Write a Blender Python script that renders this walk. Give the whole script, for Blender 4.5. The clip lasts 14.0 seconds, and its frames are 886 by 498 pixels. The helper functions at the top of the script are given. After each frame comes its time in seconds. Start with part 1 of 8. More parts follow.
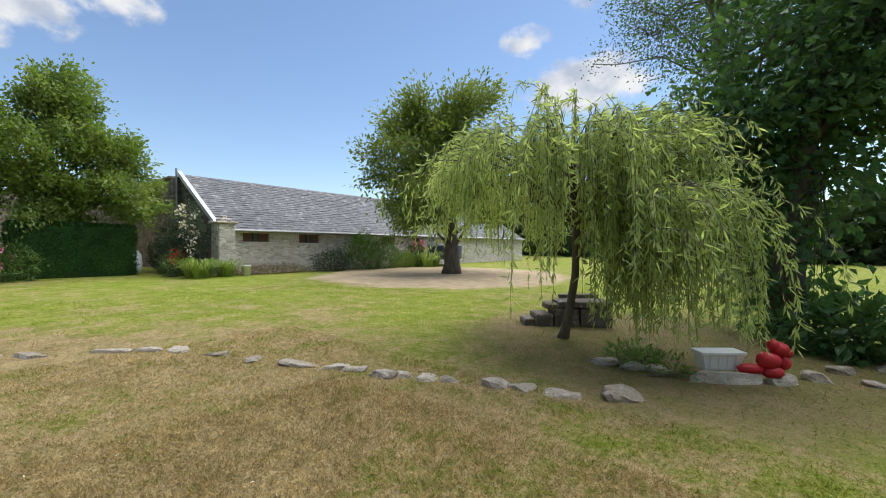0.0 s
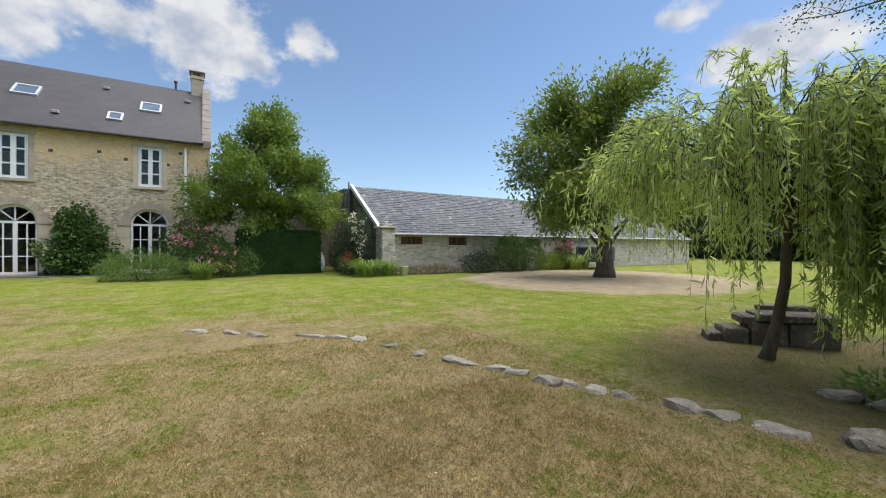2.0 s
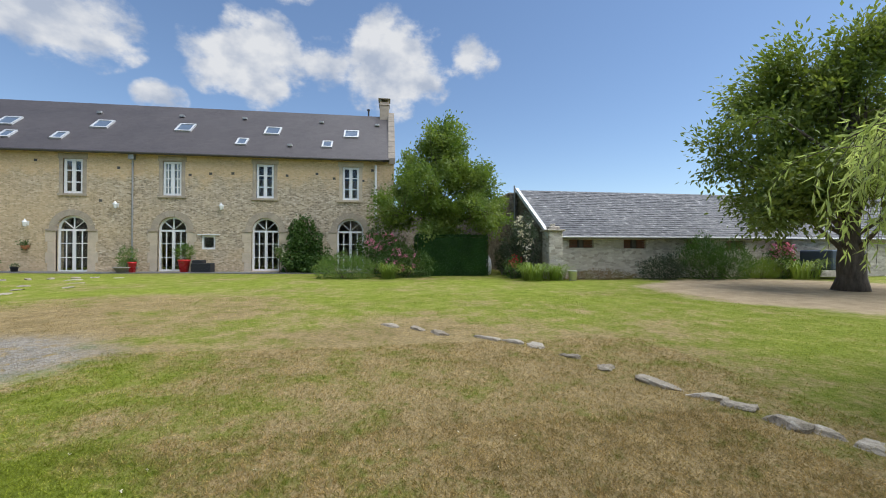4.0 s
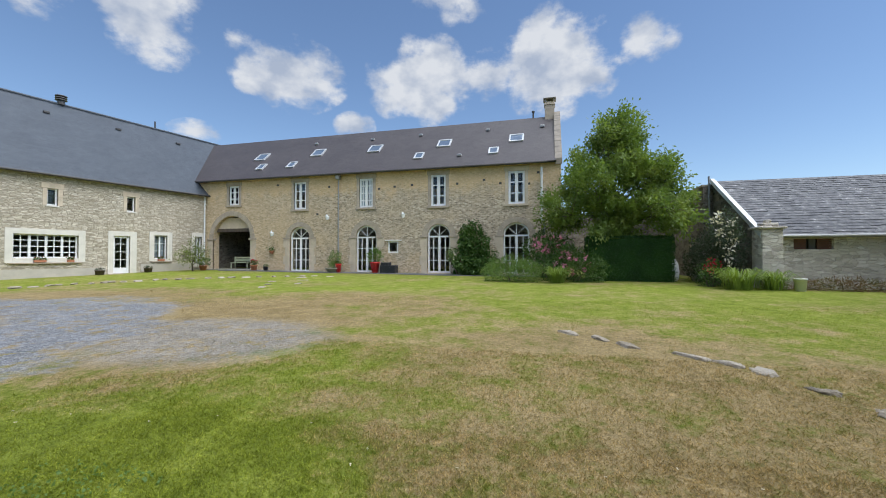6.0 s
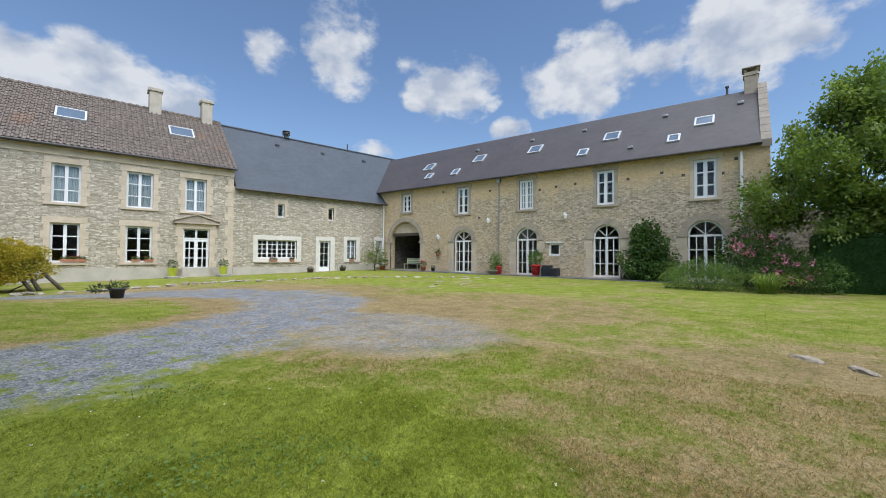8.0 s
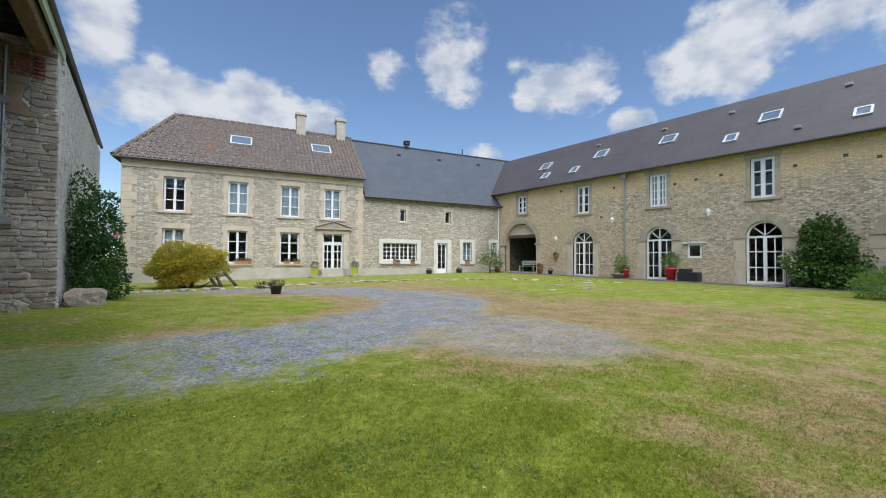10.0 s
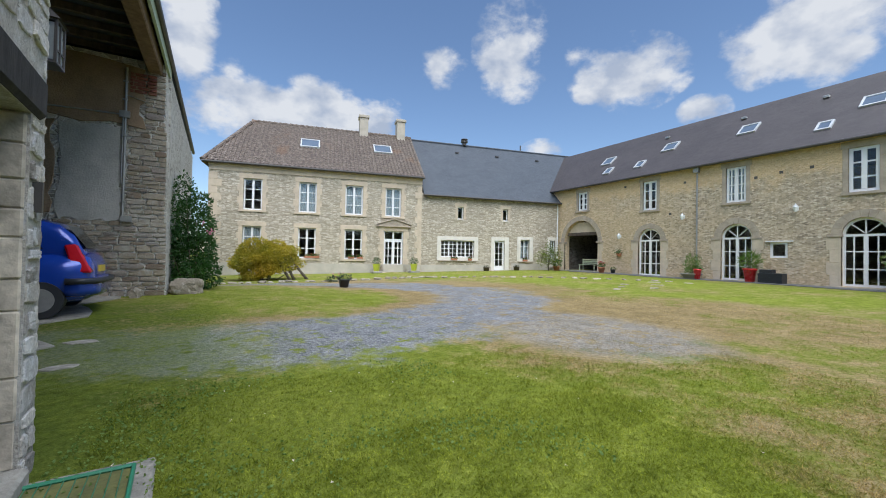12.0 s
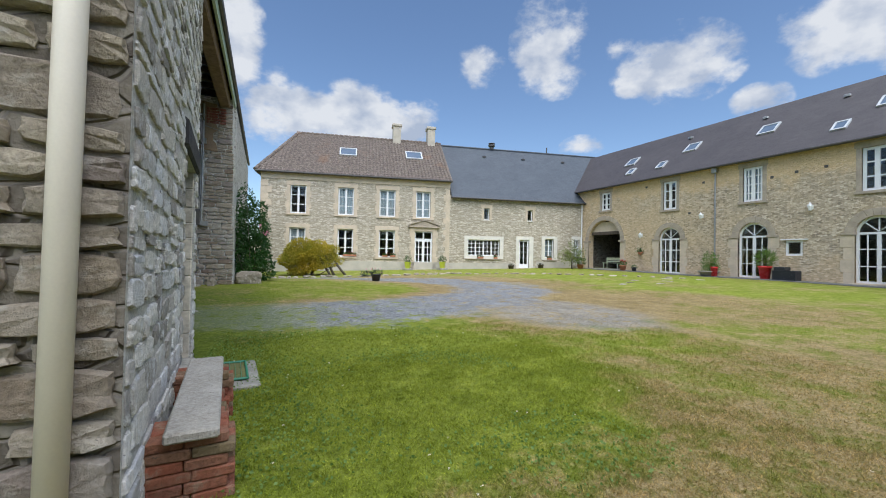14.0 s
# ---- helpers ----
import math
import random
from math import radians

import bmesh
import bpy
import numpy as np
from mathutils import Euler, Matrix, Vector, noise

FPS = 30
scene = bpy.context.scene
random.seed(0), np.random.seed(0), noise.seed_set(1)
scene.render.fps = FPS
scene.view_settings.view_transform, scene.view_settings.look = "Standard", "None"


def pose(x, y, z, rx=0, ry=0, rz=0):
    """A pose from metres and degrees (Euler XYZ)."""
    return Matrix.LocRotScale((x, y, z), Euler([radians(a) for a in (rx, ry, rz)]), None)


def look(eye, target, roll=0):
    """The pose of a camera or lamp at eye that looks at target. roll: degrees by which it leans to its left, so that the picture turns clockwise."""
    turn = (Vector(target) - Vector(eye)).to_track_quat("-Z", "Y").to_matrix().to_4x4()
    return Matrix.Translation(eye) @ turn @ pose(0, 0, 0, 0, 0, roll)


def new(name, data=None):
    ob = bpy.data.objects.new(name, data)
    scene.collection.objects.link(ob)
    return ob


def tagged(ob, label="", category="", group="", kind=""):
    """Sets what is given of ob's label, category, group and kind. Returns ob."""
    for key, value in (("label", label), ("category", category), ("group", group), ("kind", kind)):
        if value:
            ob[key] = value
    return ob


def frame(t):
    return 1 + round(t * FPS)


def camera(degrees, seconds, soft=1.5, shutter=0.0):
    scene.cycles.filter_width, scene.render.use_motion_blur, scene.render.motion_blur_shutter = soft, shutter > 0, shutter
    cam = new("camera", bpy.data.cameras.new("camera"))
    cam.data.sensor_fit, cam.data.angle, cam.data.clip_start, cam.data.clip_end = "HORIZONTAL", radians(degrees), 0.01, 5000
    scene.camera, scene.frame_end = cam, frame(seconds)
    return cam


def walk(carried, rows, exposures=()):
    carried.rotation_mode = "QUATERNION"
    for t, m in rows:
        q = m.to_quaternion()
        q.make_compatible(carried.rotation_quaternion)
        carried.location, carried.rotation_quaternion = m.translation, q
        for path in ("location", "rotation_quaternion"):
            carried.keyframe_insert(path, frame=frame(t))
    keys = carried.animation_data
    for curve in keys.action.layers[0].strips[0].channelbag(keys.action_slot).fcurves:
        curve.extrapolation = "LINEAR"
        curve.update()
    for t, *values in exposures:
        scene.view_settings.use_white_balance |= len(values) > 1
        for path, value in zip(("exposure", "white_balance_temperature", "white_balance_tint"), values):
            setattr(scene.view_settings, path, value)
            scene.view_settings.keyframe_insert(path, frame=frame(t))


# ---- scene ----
cam = camera(95.9, 14.0, soft=1.0)
PATH = [
    (0, (0.386, 0.169, 1.591), (-0.879, 1.718, 1.581), 0.1),
    (0.5, (0.328, 0.153, 1.6), (-1.06, 1.592, 1.591), 0.1),
    (1, (0.257, 0.146, 1.578), (-1.255, 1.455, 1.577), -0.0),
    (1.5, (0.182, 0.092, 1.564), (-1.437, 1.266, 1.565), -0.0),
    (2, (0.141, 0.059, 1.573), (-1.578, 1.08, 1.574), -0.1),
    (2.5, (0.105, 0.038, 1.578), (-1.697, 0.905, 1.581), -0.2),
    (3, (0.09, -0.016, 1.588), (-1.79, 0.666, 1.595), -0.3),
    (3.5, (0.015, -0.073, 1.588), (-1.927, 0.408, 1.6), -0.1),
    (6, (-0.226, -0.397, 1.578), (-2.158, -0.914, 1.612), 0.0),
    (6.5, (-0.157, -0.466, 1.61), (-2.032, -1.161, 1.643), 0.0),
    (7, (-0.23, -0.564, 1.602), (-2.029, -1.438, 1.639), 0.1),
    (7.5, (-0.255, -0.654, 1.571), (-1.96, -1.7, 1.614), 0.3),
    (8, (-0.284, -0.788, 1.557), (-1.882, -1.991, 1.602), 0.4),
    (8.5, (-0.267, -0.861, 1.56), (-1.752, -2.201, 1.609), 0.5),
    (9, (-0.234, -0.956, 1.547), (-1.61, -2.406, 1.598), 0.5),
    (11.5, (0.088, -1.185, 1.541), (-0.95, -2.894, 1.584), 0.9),
    (12, (0.196, -1.013, 1.513), (-0.787, -2.755, 1.549), 1.1),
    (12.5, (0.286, -0.606, 1.503), (-0.646, -2.376, 1.537), 1.1),
    (13, (0.353, -0.032, 1.465), (-0.534, -1.824, 1.497), 1.2),
    (13.5, (0.393, 0.545, 1.472), (-0.459, -1.264, 1.499), 1.3),
    (14, (0.471, 1.175, 1.43), (-0.346, -0.65, 1.461), 1.1),
]
walk(cam, [(t, look(eye, target, roll)) for t, eye, target, roll in PATH], [(0, 0.45, 6500, 10), (1.5, 0.37, 6450, 10), (3.5, 0.26, 6350, 10), (6, 0.2, 6130, 10), (9, 0.19, 6100, 10), (14, 0.26, 6100, 10)])

# ---- light ----
SUN_AZ, SUN_EL = 12.0, 63.0      # degrees from +y towards +x, and above the horizon
world = bpy.data.worlds.new("sky")
scene.world = world
world.use_nodes = True


def sky_nodes():
    nt = world.node_tree
    N, L = nt.nodes, nt.links
    bg = N["Background"]
    sky = N.new("ShaderNodeTexSky")
    sky.sky_type, sky.sun_disc = "NISHITA", False
    sky.sun_elevation, sky.sun_rotation = radians(SUN_EL), radians(SUN_AZ)
    sky.air_density, sky.dust_density, sky.ozone_density = 1.0, 0.2, 2.2
    co = N.new("ShaderNodeTexCoord")
    # cumulus
    squash = N.new("ShaderNodeMapping")
    squash.inputs["Scale"].default_value = (1, 1, 1.5)
    L.new(co.outputs["Generated"], squash.inputs["Vector"])
    noi = N.new("ShaderNodeTexNoise")
    noi.inputs["Scale"].default_value, noi.inputs["Detail"].default_value = 10.0, 9.0
    noi.inputs["Roughness"].default_value = 0.58
    L.new(squash.outputs[0], noi.inputs["Vector"])
    nrm = N.new("ShaderNodeVectorMath"); nrm.operation = "NORMALIZE"
    L.new(co.outputs["Generated"], nrm.inputs[0])

    def op(kind, a, b=None, c=None):
        n = N.new("ShaderNodeMath"); n.operation = kind
        for k, v in enumerate((a, b, c)):
            if v is None:
                continue
            if isinstance(v, (int, float)):
                n.inputs[k].default_value = v
            else:
                L.new(v, n.inputs[k])
        return n.outputs[0]

    def along(d):
        n = N.new("ShaderNodeVectorMath"); n.operation = "DOT_PRODUCT"
        n.inputs[1].default_value = d
        L.new(nrm.outputs[0], n.inputs[0])
        return n.outputs["Value"]

    total = None
    # clouds: azimuth from +y towards -x, height, width, depth (degrees), thickness
    for az, el, wide, deep, amount in CLOUDS:
        a, e = radians(az), radians(el)
        d = Vector((-math.sin(a) * math.cos(e), math.cos(a) * math.cos(e), math.sin(e)))
        r = Vector((math.cos(a), math.sin(a), 0))
        u = r.cross(d)
        if u.z < 0:
            u = -u
        x = op("DIVIDE", along(r), math.sin(radians(wide * 0.68)))
        y = op("DIVIDE", along(u), math.sin(radians(deep * 0.74)))
        near = op("SUBTRACT", 1.0, op("SQRT", op("ADD", op("MULTIPLY", x, x), op("MULTIPLY", y, y))))
        near = op("MULTIPLY", op("MAXIMUM", near, 0.0), op("MULTIPLY", op("GREATER_THAN", along(d), 0.5), amount))
        total = near if total is None else op("MAXIMUM", total, near)
    lump = op("MULTIPLY_ADD", noi.outputs["Fac"], 2.5, -1.25)
    dense = op("MULTIPLY", op("ADD", op("MULTIPLY", total, 1.3), lump), op("MINIMUM", op("MULTIPLY", total, 9.0), 1.0))
    cut = N.new("ShaderNodeMapRange"); cut.interpolation_type = "SMOOTHSTEP"
    cut.inputs["From Min"].default_value, cut.inputs["From Max"].default_value = 0.16, 0.75
    cut.inputs["To Max"].default_value = 0.95
    L.new(dense, cut.inputs["Value"])
    # cloud brightness: lit tops, greyer bodies
    n2 = N.new("ShaderNodeTexNoise")
    n2.inputs["Scale"].default_value, n2.inputs["Detail"].default_value = 13.0, 5.0
    L.new(squash.outputs[0], n2.inputs["Vector"])
    tone = N.new("ShaderNodeValToRGB")
    tone.color_ramp.elements[0].position, tone.color_ramp.elements[0].color = 0.36, (3.0, 3.35, 4.0, 1)
    tone.color_ramp.elements[1].position, tone.color_ramp.elements[1].color = 0.6, (5.3, 5.3, 5.3, 1)
    L.new(n2.outputs["Fac"], tone.inputs["Fac"])
    mix = N.new("ShaderNodeMix"); mix.data_type = "RGBA"
    L.new(cut.outputs[0], mix.inputs["Factor"])
    L.new(sky.outputs[0], mix.inputs["A"]); L.new(tone.outputs[0], mix.inputs["B"])
    L.new(mix.outputs["Result"], bg.inputs["Color"])
    bg.inputs["Strength"].default_value = 0.125


CLOUDS = [(170, 18.2, 25, 7.5, 1.1), (141, 27.2, 9, 10, 0.95), (151.5, 25.2, 7, 4.5, 0.62), (132.7, 26, 4, 3, 0.6), (126, 23, 11.5, 7, 1.15), (108, 23.7, 12.5, 9, 1.1),
          (89, 25, 13, 10.5, 1.0), (98.5, 24.4, 7, 6, 0.7), (117.5, 17.7, 5, 3, 0.6), (77.9, 26, 6.5, 4.5, 0.65), (184, 25, 6, 10, 0.9), (178.8, 22, 3.5, 3, 0.5), (137, 14.8, 5, 2.5, 0.7),
          (19.3, 20.8, 14, 6.5, 1.05), (27.5, 26.6, 6, 3.5, 0.5), (10, 33, 18, 9, 0.7), (104, 33, 10, 5, 0.5), (200, 22, 18, 12, 0.8), (250, 28, 22, 12, 0.9), (300, 30, 22, 12, 0.9), (340, 40, 18, 12, 0.9)]
sky_nodes()
sun_data = bpy.data.lights.new("sun", "SUN")
sun_data.energy, sun_data.angle, sun_data.color = 4.7, radians(80.0), (1.0, 0.985, 0.96)
sun = new("sun", sun_data)
_d = Vector((math.sin(radians(SUN_AZ)) * math.cos(radians(SUN_EL)), math.cos(radians(SUN_AZ)) * math.cos(radians(SUN_EL)), math.sin(radians(SUN_EL))))
sun.matrix_world = look(_d * 60, (0, 0, 0))


# ---- materials ----
def nodes_of(name):
    m = bpy.data.materials.new(name)
    m.use_nodes = True
    return m, m.node_tree.nodes, m.node_tree.links, m.node_tree.nodes["Principled BSDF"]


def coords(N, L, scale=(1, 1, 1), world_space=False, turn=0.0):
    mp = N.new("ShaderNodeMapping")
    mp.inputs["Scale"].default_value = scale
    mp.inputs["Rotation"].default_value = (0, 0, turn)
    if world_space:
        L.new(N.new("ShaderNodeNewGeometry").outputs["Position"], mp.inputs["Vector"])
    else:
        L.new(N.new("ShaderNodeTexCoord").outputs["Object"], mp.inputs["Vector"])
    return mp.outputs[0]


def noise_tex(N, L, vec, scale, detail=4.0, rough=0.55):
    n = N.new("ShaderNodeTexNoise")
    n.inputs["Scale"].default_value, n.inputs["Detail"].default_value, n.inputs["Roughness"].default_value = scale, detail, rough
    L.new(vec, n.inputs["Vector"])
    return n.outputs["Fac"]


def ramp(N, L, fac, stops):
    r = N.new("ShaderNodeValToRGB")
    e = r.color_ramp.elements
    while len(e) < len(stops):
        e.new(0.5)
    for el, (p, c) in zip(e, stops):
        el.position, el.color = p, (*c, 1)
    L.new(fac, r.inputs["Fac"])
    return r.outputs["Color"]


def blend(N, L, fac, a, b, mode="MIX"):
    m = N.new("ShaderNodeMix")
    m.data_type, m.blend_type = "RGBA", mode
    for value, sock in ((fac, "Factor"), (a, "A"), (b, "B")):
        if isinstance(value, (int, float)):
            m.inputs[sock].default_value = value
        elif isinstance(value, tuple):
            m.inputs[sock].default_value = (*value, 1)
        else:
            L.new(value, m.inputs[sock])
    return m.outputs["Result"]


def span(N, L, v, lo, hi, a=0.0, b=1.0):
    m = N.new("ShaderNodeMapRange")
    m.interpolation_type = "SMOOTHSTEP"
    for k, x in (("From Min", lo), ("From Max", hi), ("To Min", a), ("To Max", b)):
        m.inputs[k].default_value = x
    L.new(v, m.inputs["Value"])
    return m.outputs[0]


def calc(N, L, op, a, b=None):
    m = N.new("ShaderNodeMath")
    m.operation = op
    for i, v in enumerate((a, b)):
        if v is None:
            continue
        if isinstance(v, (int, float)):
            m.inputs[i].default_value = v
        else:
            L.new(v, m.inputs[i])
    return m.outputs[0]


def bump(N, L, b, height, strength, dist):
    n = N.new("ShaderNodeBump")
    n.inputs["Strength"].default_value, n.inputs["Distance"].default_value = strength, dist
    L.new(height, n.inputs["Height"])
    L.new(n.outputs[0], b.inputs["Normal"])


def plain(name, colour, rough=0.6, metal=0.0, vary=0.15, scale=6.0, grain=80.0, relief=0.15, depth=0.004, coat=0.0):
    """Paint, metal, plastic or cut stone: one colour that varies at two scales."""
    m, N, L, b = nodes_of(name)
    v = coords(N, L)
    big, fine = noise_tex(N, L, v, scale, 5), noise_tex(N, L, v, grain, 3)
    lo = tuple(c * (1 - vary) for c in colour)
    hi = tuple(min(1, c * (1 + vary)) for c in colour)
    c = ramp(N, L, big, [(0.3, lo), (0.7, hi)])
    c = blend(N, L, 0.35, c, ramp(N, L, fine, [(0.3, lo), (0.7, hi)]))
    L.new(c, b.inputs["Base Color"])
    b.inputs["Metallic"].default_value = metal
    L.new(span(N, L, big, 0.2, 0.8, max(0.02, rough - 0.1), min(1, rough + 0.1)), b.inputs["Roughness"])
    b.inputs["Coat Weight"].default_value = coat
    bump(N, L, b, fine, relief, depth)
    return m


def rubble(name, tones, mortar, size=(3.0, 8.0), joint=0.06, depth=0.03, stain=None, stain_amount=0.5, lichen=0.0, distort=0.25, grain=0.55, wash=None):
    """Coursed rubble stone in one wall plane (x, z): cells of stone, mortar between them."""
    m, N, L, b = nodes_of(name)
    v = coords(N, L)
    warp = N.new("ShaderNodeTexNoise")
    warp.inputs["Scale"].default_value, warp.inputs["Detail"].default_value = 2.2, 3
    L.new(v, warp.inputs["Vector"])
    vm = N.new("ShaderNodeVectorMath"); vm.operation = "MULTIPLY_ADD"
    L.new(warp.outputs["Color"], vm.inputs[0])
    vm.inputs[1].default_value = (distort, distort, distort * 0.35)
    L.new(v, vm.inputs[2])
    sc = N.new("ShaderNodeMapping")
    sc.inputs["Scale"].default_value = (size[0], size[0], size[1])
    L.new(vm.outputs[0], sc.inputs["Vector"])
    edge, cell = N.new("ShaderNodeTexVoronoi"), N.new("ShaderNodeTexVoronoi")
    edge.feature = "DISTANCE_TO_EDGE"
    for t in (edge, cell):
        t.inputs["Scale"].default_value, t.inputs["Randomness"].default_value = 1.0, 0.85
        L.new(sc.outputs[0], t.inputs["Vector"])
    one = N.new("ShaderNodeSeparateColor")
    L.new(cell.outputs["Color"], one.inputs[0])
    stone = ramp(N, L, one.outputs[0], [(i / (len(tones) - 1), t) for i, t in enumerate(tones)])
    fine = noise_tex(N, L, v, 28, 6, 0.65)
    stone = blend(N, L, grain, stone, ramp(N, L, fine, [(0.25, (0.35, 0.33, 0.3)), (0.75, (1.0, 1.0, 0.98))]), "MULTIPLY")
    gap = span(N, L, edge.outputs["Distance"], joint * 0.3, joint)
    c = blend(N, L, gap, blend(N, L, fine, tuple(x * 0.8 for x in mortar), mortar), stone)
    big = noise_tex(N, L, v, 0.45, 5, 0.6)
    if stain:
        c = blend(N, L, calc(N, L, "MULTIPLY", span(N, L, big, 0.42, 0.66), stain_amount), c, stain)
    if wash:     # remains of an ochre lime wash: below the eaves, and thicker towards one end
        tint, z0, z1, x0, x1 = wash
        part = N.new("ShaderNodeSeparateXYZ")
        L.new(v, part.inputs[0])
        patchy = calc(N, L, "MULTIPLY", calc(N, L, "SUBTRACT", noise_tex(N, L, v, 0.8, 6, 0.7), 0.5), 3.6)
        left = calc(N, L, "MAXIMUM", span(N, L, calc(N, L, "ADD", part.outputs[2], patchy), z0, z1, 0, 0.75), span(N, L, calc(N, L, "ADD", part.outputs[0], calc(N, L, "MULTIPLY", patchy, 5.0)), x0, x1, 0, 0.42))
        left = calc(N, L, "MAXIMUM", left, span(N, L, calc(N, L, "SUBTRACT", part.outputs[2], patchy), 2.2, 0.9, 0, 0.4))
        c = blend(N, L, calc(N, L, "MULTIPLY", left, span(N, L, fine, 0.3, 0.6, 0.6, 1.0)), c, tint)
    if lichen:
        spot = noise_tex(N, L, v, 9, 6, 0.7)
        c = blend(N, L, calc(N, L, "MULTIPLY", span(N, L, spot, 0.6, 0.68), lichen), c, (0.62, 0.6, 0.55))
    L.new(c, b.inputs["Base Color"])
    b.inputs["Roughness"].default_value = 0.92
    b.inputs["Specular IOR Level"].default_value = 0.2
    h = calc(N, L, "ADD", calc(N, L, "MULTIPLY", gap, 1.0), calc(N, L, "MULTIPLY", fine, 0.5))
    h = calc(N, L, "ADD", h, calc(N, L, "MULTIPLY", one.outputs[1], 0.6))
    bump(N, L, b, h, 0.9, depth)
    return m


def slates(name, tones, size, patch=None, patch_cut=0.62, rough=0.6, line=0.3):
    """Roof slates in courses along x; y runs up the slope of the sheet."""
    m, N, L, b = nodes_of(name)
    v = coords(N, L)
    br = N.new("ShaderNodeTexBrick")
    br.offset, br.squash = 0.5, 1.0
    br.inputs["Scale"].default_value = 1.0
    br.inputs["Brick Width"].default_value, br.inputs["Row Height"].default_value = size
    br.inputs["Mortar Size"].default_value, br.inputs["Mortar Smooth"].default_value = 0.006, 0.4
    br.inputs["Color1"].default_value, br.inputs["Color2"].default_value = (*tones[0], 1), (*tones[1], 1)
    br.inputs["Mortar"].default_value = (*(x * line for x in tones[0]), 1)
    L.new(v, br.inputs["Vector"])
    big, fine = noise_tex(N, L, v, 0.5, 6, 0.65), noise_tex(N, L, v, 20, 5)
    c = blend(N, L, 0.5, br.outputs["Color"], ramp(N, L, big, [(0.3, (0.55, 0.55, 0.58)), (0.7, (1.1, 1.1, 1.08))]), "MULTIPLY")
    c = blend(N, L, 0.3, c, ramp(N, L, fine, [(0.3, (0.6, 0.6, 0.6)), (0.7, (1.2, 1.2, 1.2))]), "MULTIPLY")
    if patch:
        vv = N.new("ShaderNodeMapping"); vv.inputs["Scale"].default_value = (1.2, 4.0, 1)
        L.new(v, vv.inputs["Vector"])
        p = noise_tex(N, L, vv.outputs[0], 1.0, 3, 0.7)
        c = blend(N, L, calc(N, L, "MULTIPLY", span(N, L, p, patch_cut, patch_cut + 0.06), 0.75), c, patch)
    L.new(c, b.inputs["Base Color"])
    b.inputs["Roughness"].default_value = rough
    b.inputs["Specular IOR Level"].default_value = 0.35
    h = calc(N, L, "SUBTRACT", calc(N, L, "MULTIPLY", fine, 0.4), br.outputs["Fac"])
    bump(N, L, b, h, 0.6, 0.01)
    return m


def leaves(name, tones, rough=0.5, through_light=0.35, gloss=0.4, clump=0.9):
    """Leaf: tone varies with each clump of the crown and finely from leaf to leaf; thin enough to let light through."""
    m, N, L, b = nodes_of(name)
    v = coords(N, L)
    n = calc(N, L, "ADD", calc(N, L, "MULTIPLY", noise_tex(N, L, v, clump, 3), 0.6), calc(N, L, "MULTIPLY", noise_tex(N, L, v, 17.0, 2, 0.8), 0.4))
    c = ramp(N, L, n, [(0.34 + 0.32 * i / (len(tones) - 1), t) for i, t in enumerate(tones)])
    L.new(c, b.inputs["Base Color"])
    b.inputs["Roughness"].default_value, b.inputs["Specular IOR Level"].default_value = rough, gloss
    tr = N.new("ShaderNodeBsdfTranslucent")
    L.new(blend(N, L, 1.0, c, (1.0, 1.0, 0.55), "MULTIPLY"), tr.inputs["Color"])
    mx = N.new("ShaderNodeMixShader")
    mx.inputs[0].default_value = through_light
    L.new(b.outputs[0], mx.inputs[1]); L.new(tr.outputs[0], mx.inputs[2])
    L.new(mx.outputs[0], N["Material Output"].inputs["Surface"])
    return m


def bark(name, tones, scale=9.0):
    m, N, L, b = nodes_of(name)
    v = coords(N, L, (1, 1, 0.25))
    n = noise_tex(N, L, v, scale, 7, 0.7)
    L.new(ramp(N, L, n, [(0.3, tones[0]), (0.7, tones[1])]), b.inputs["Base Color"])
    b.inputs["Roughness"].default_value = 0.95
    bump(N, L, b, n, 0.9, 0.02)
    return m


def pane_glass(name, tint=(0.9, 0.95, 0.95)):
    m, N, L, b = nodes_of(name)
    clear, gloss, mx, fr = N.new("ShaderNodeBsdfTransparent"), N.new("ShaderNodeBsdfGlossy"), N.new("ShaderNodeMixShader"), N.new("ShaderNodeFresnel")
    clear.inputs["Color"].default_value = (*tint, 1)
    gloss.inputs["Roughness"].default_value = 0.02
    fr.inputs["IOR"].default_value = 1.5
    v = coords(N, L)
    nb = N.new("ShaderNodeBump"); nb.inputs["Strength"].default_value, nb.inputs["Distance"].default_value = 0.12, 0.01
    L.new(noise_tex(N, L, v, 2.5, 2), nb.inputs["Height"]); L.new(nb.outputs[0], gloss.inputs["Normal"])
    L.new(fr.outputs[0], mx.inputs[0])
    L.new(clear.outputs[0], mx.inputs[1]); L.new(gloss.outputs[0], mx.inputs[2])
    L.new(mx.outputs[0], N["Material Output"].inputs["Surface"])
    return m


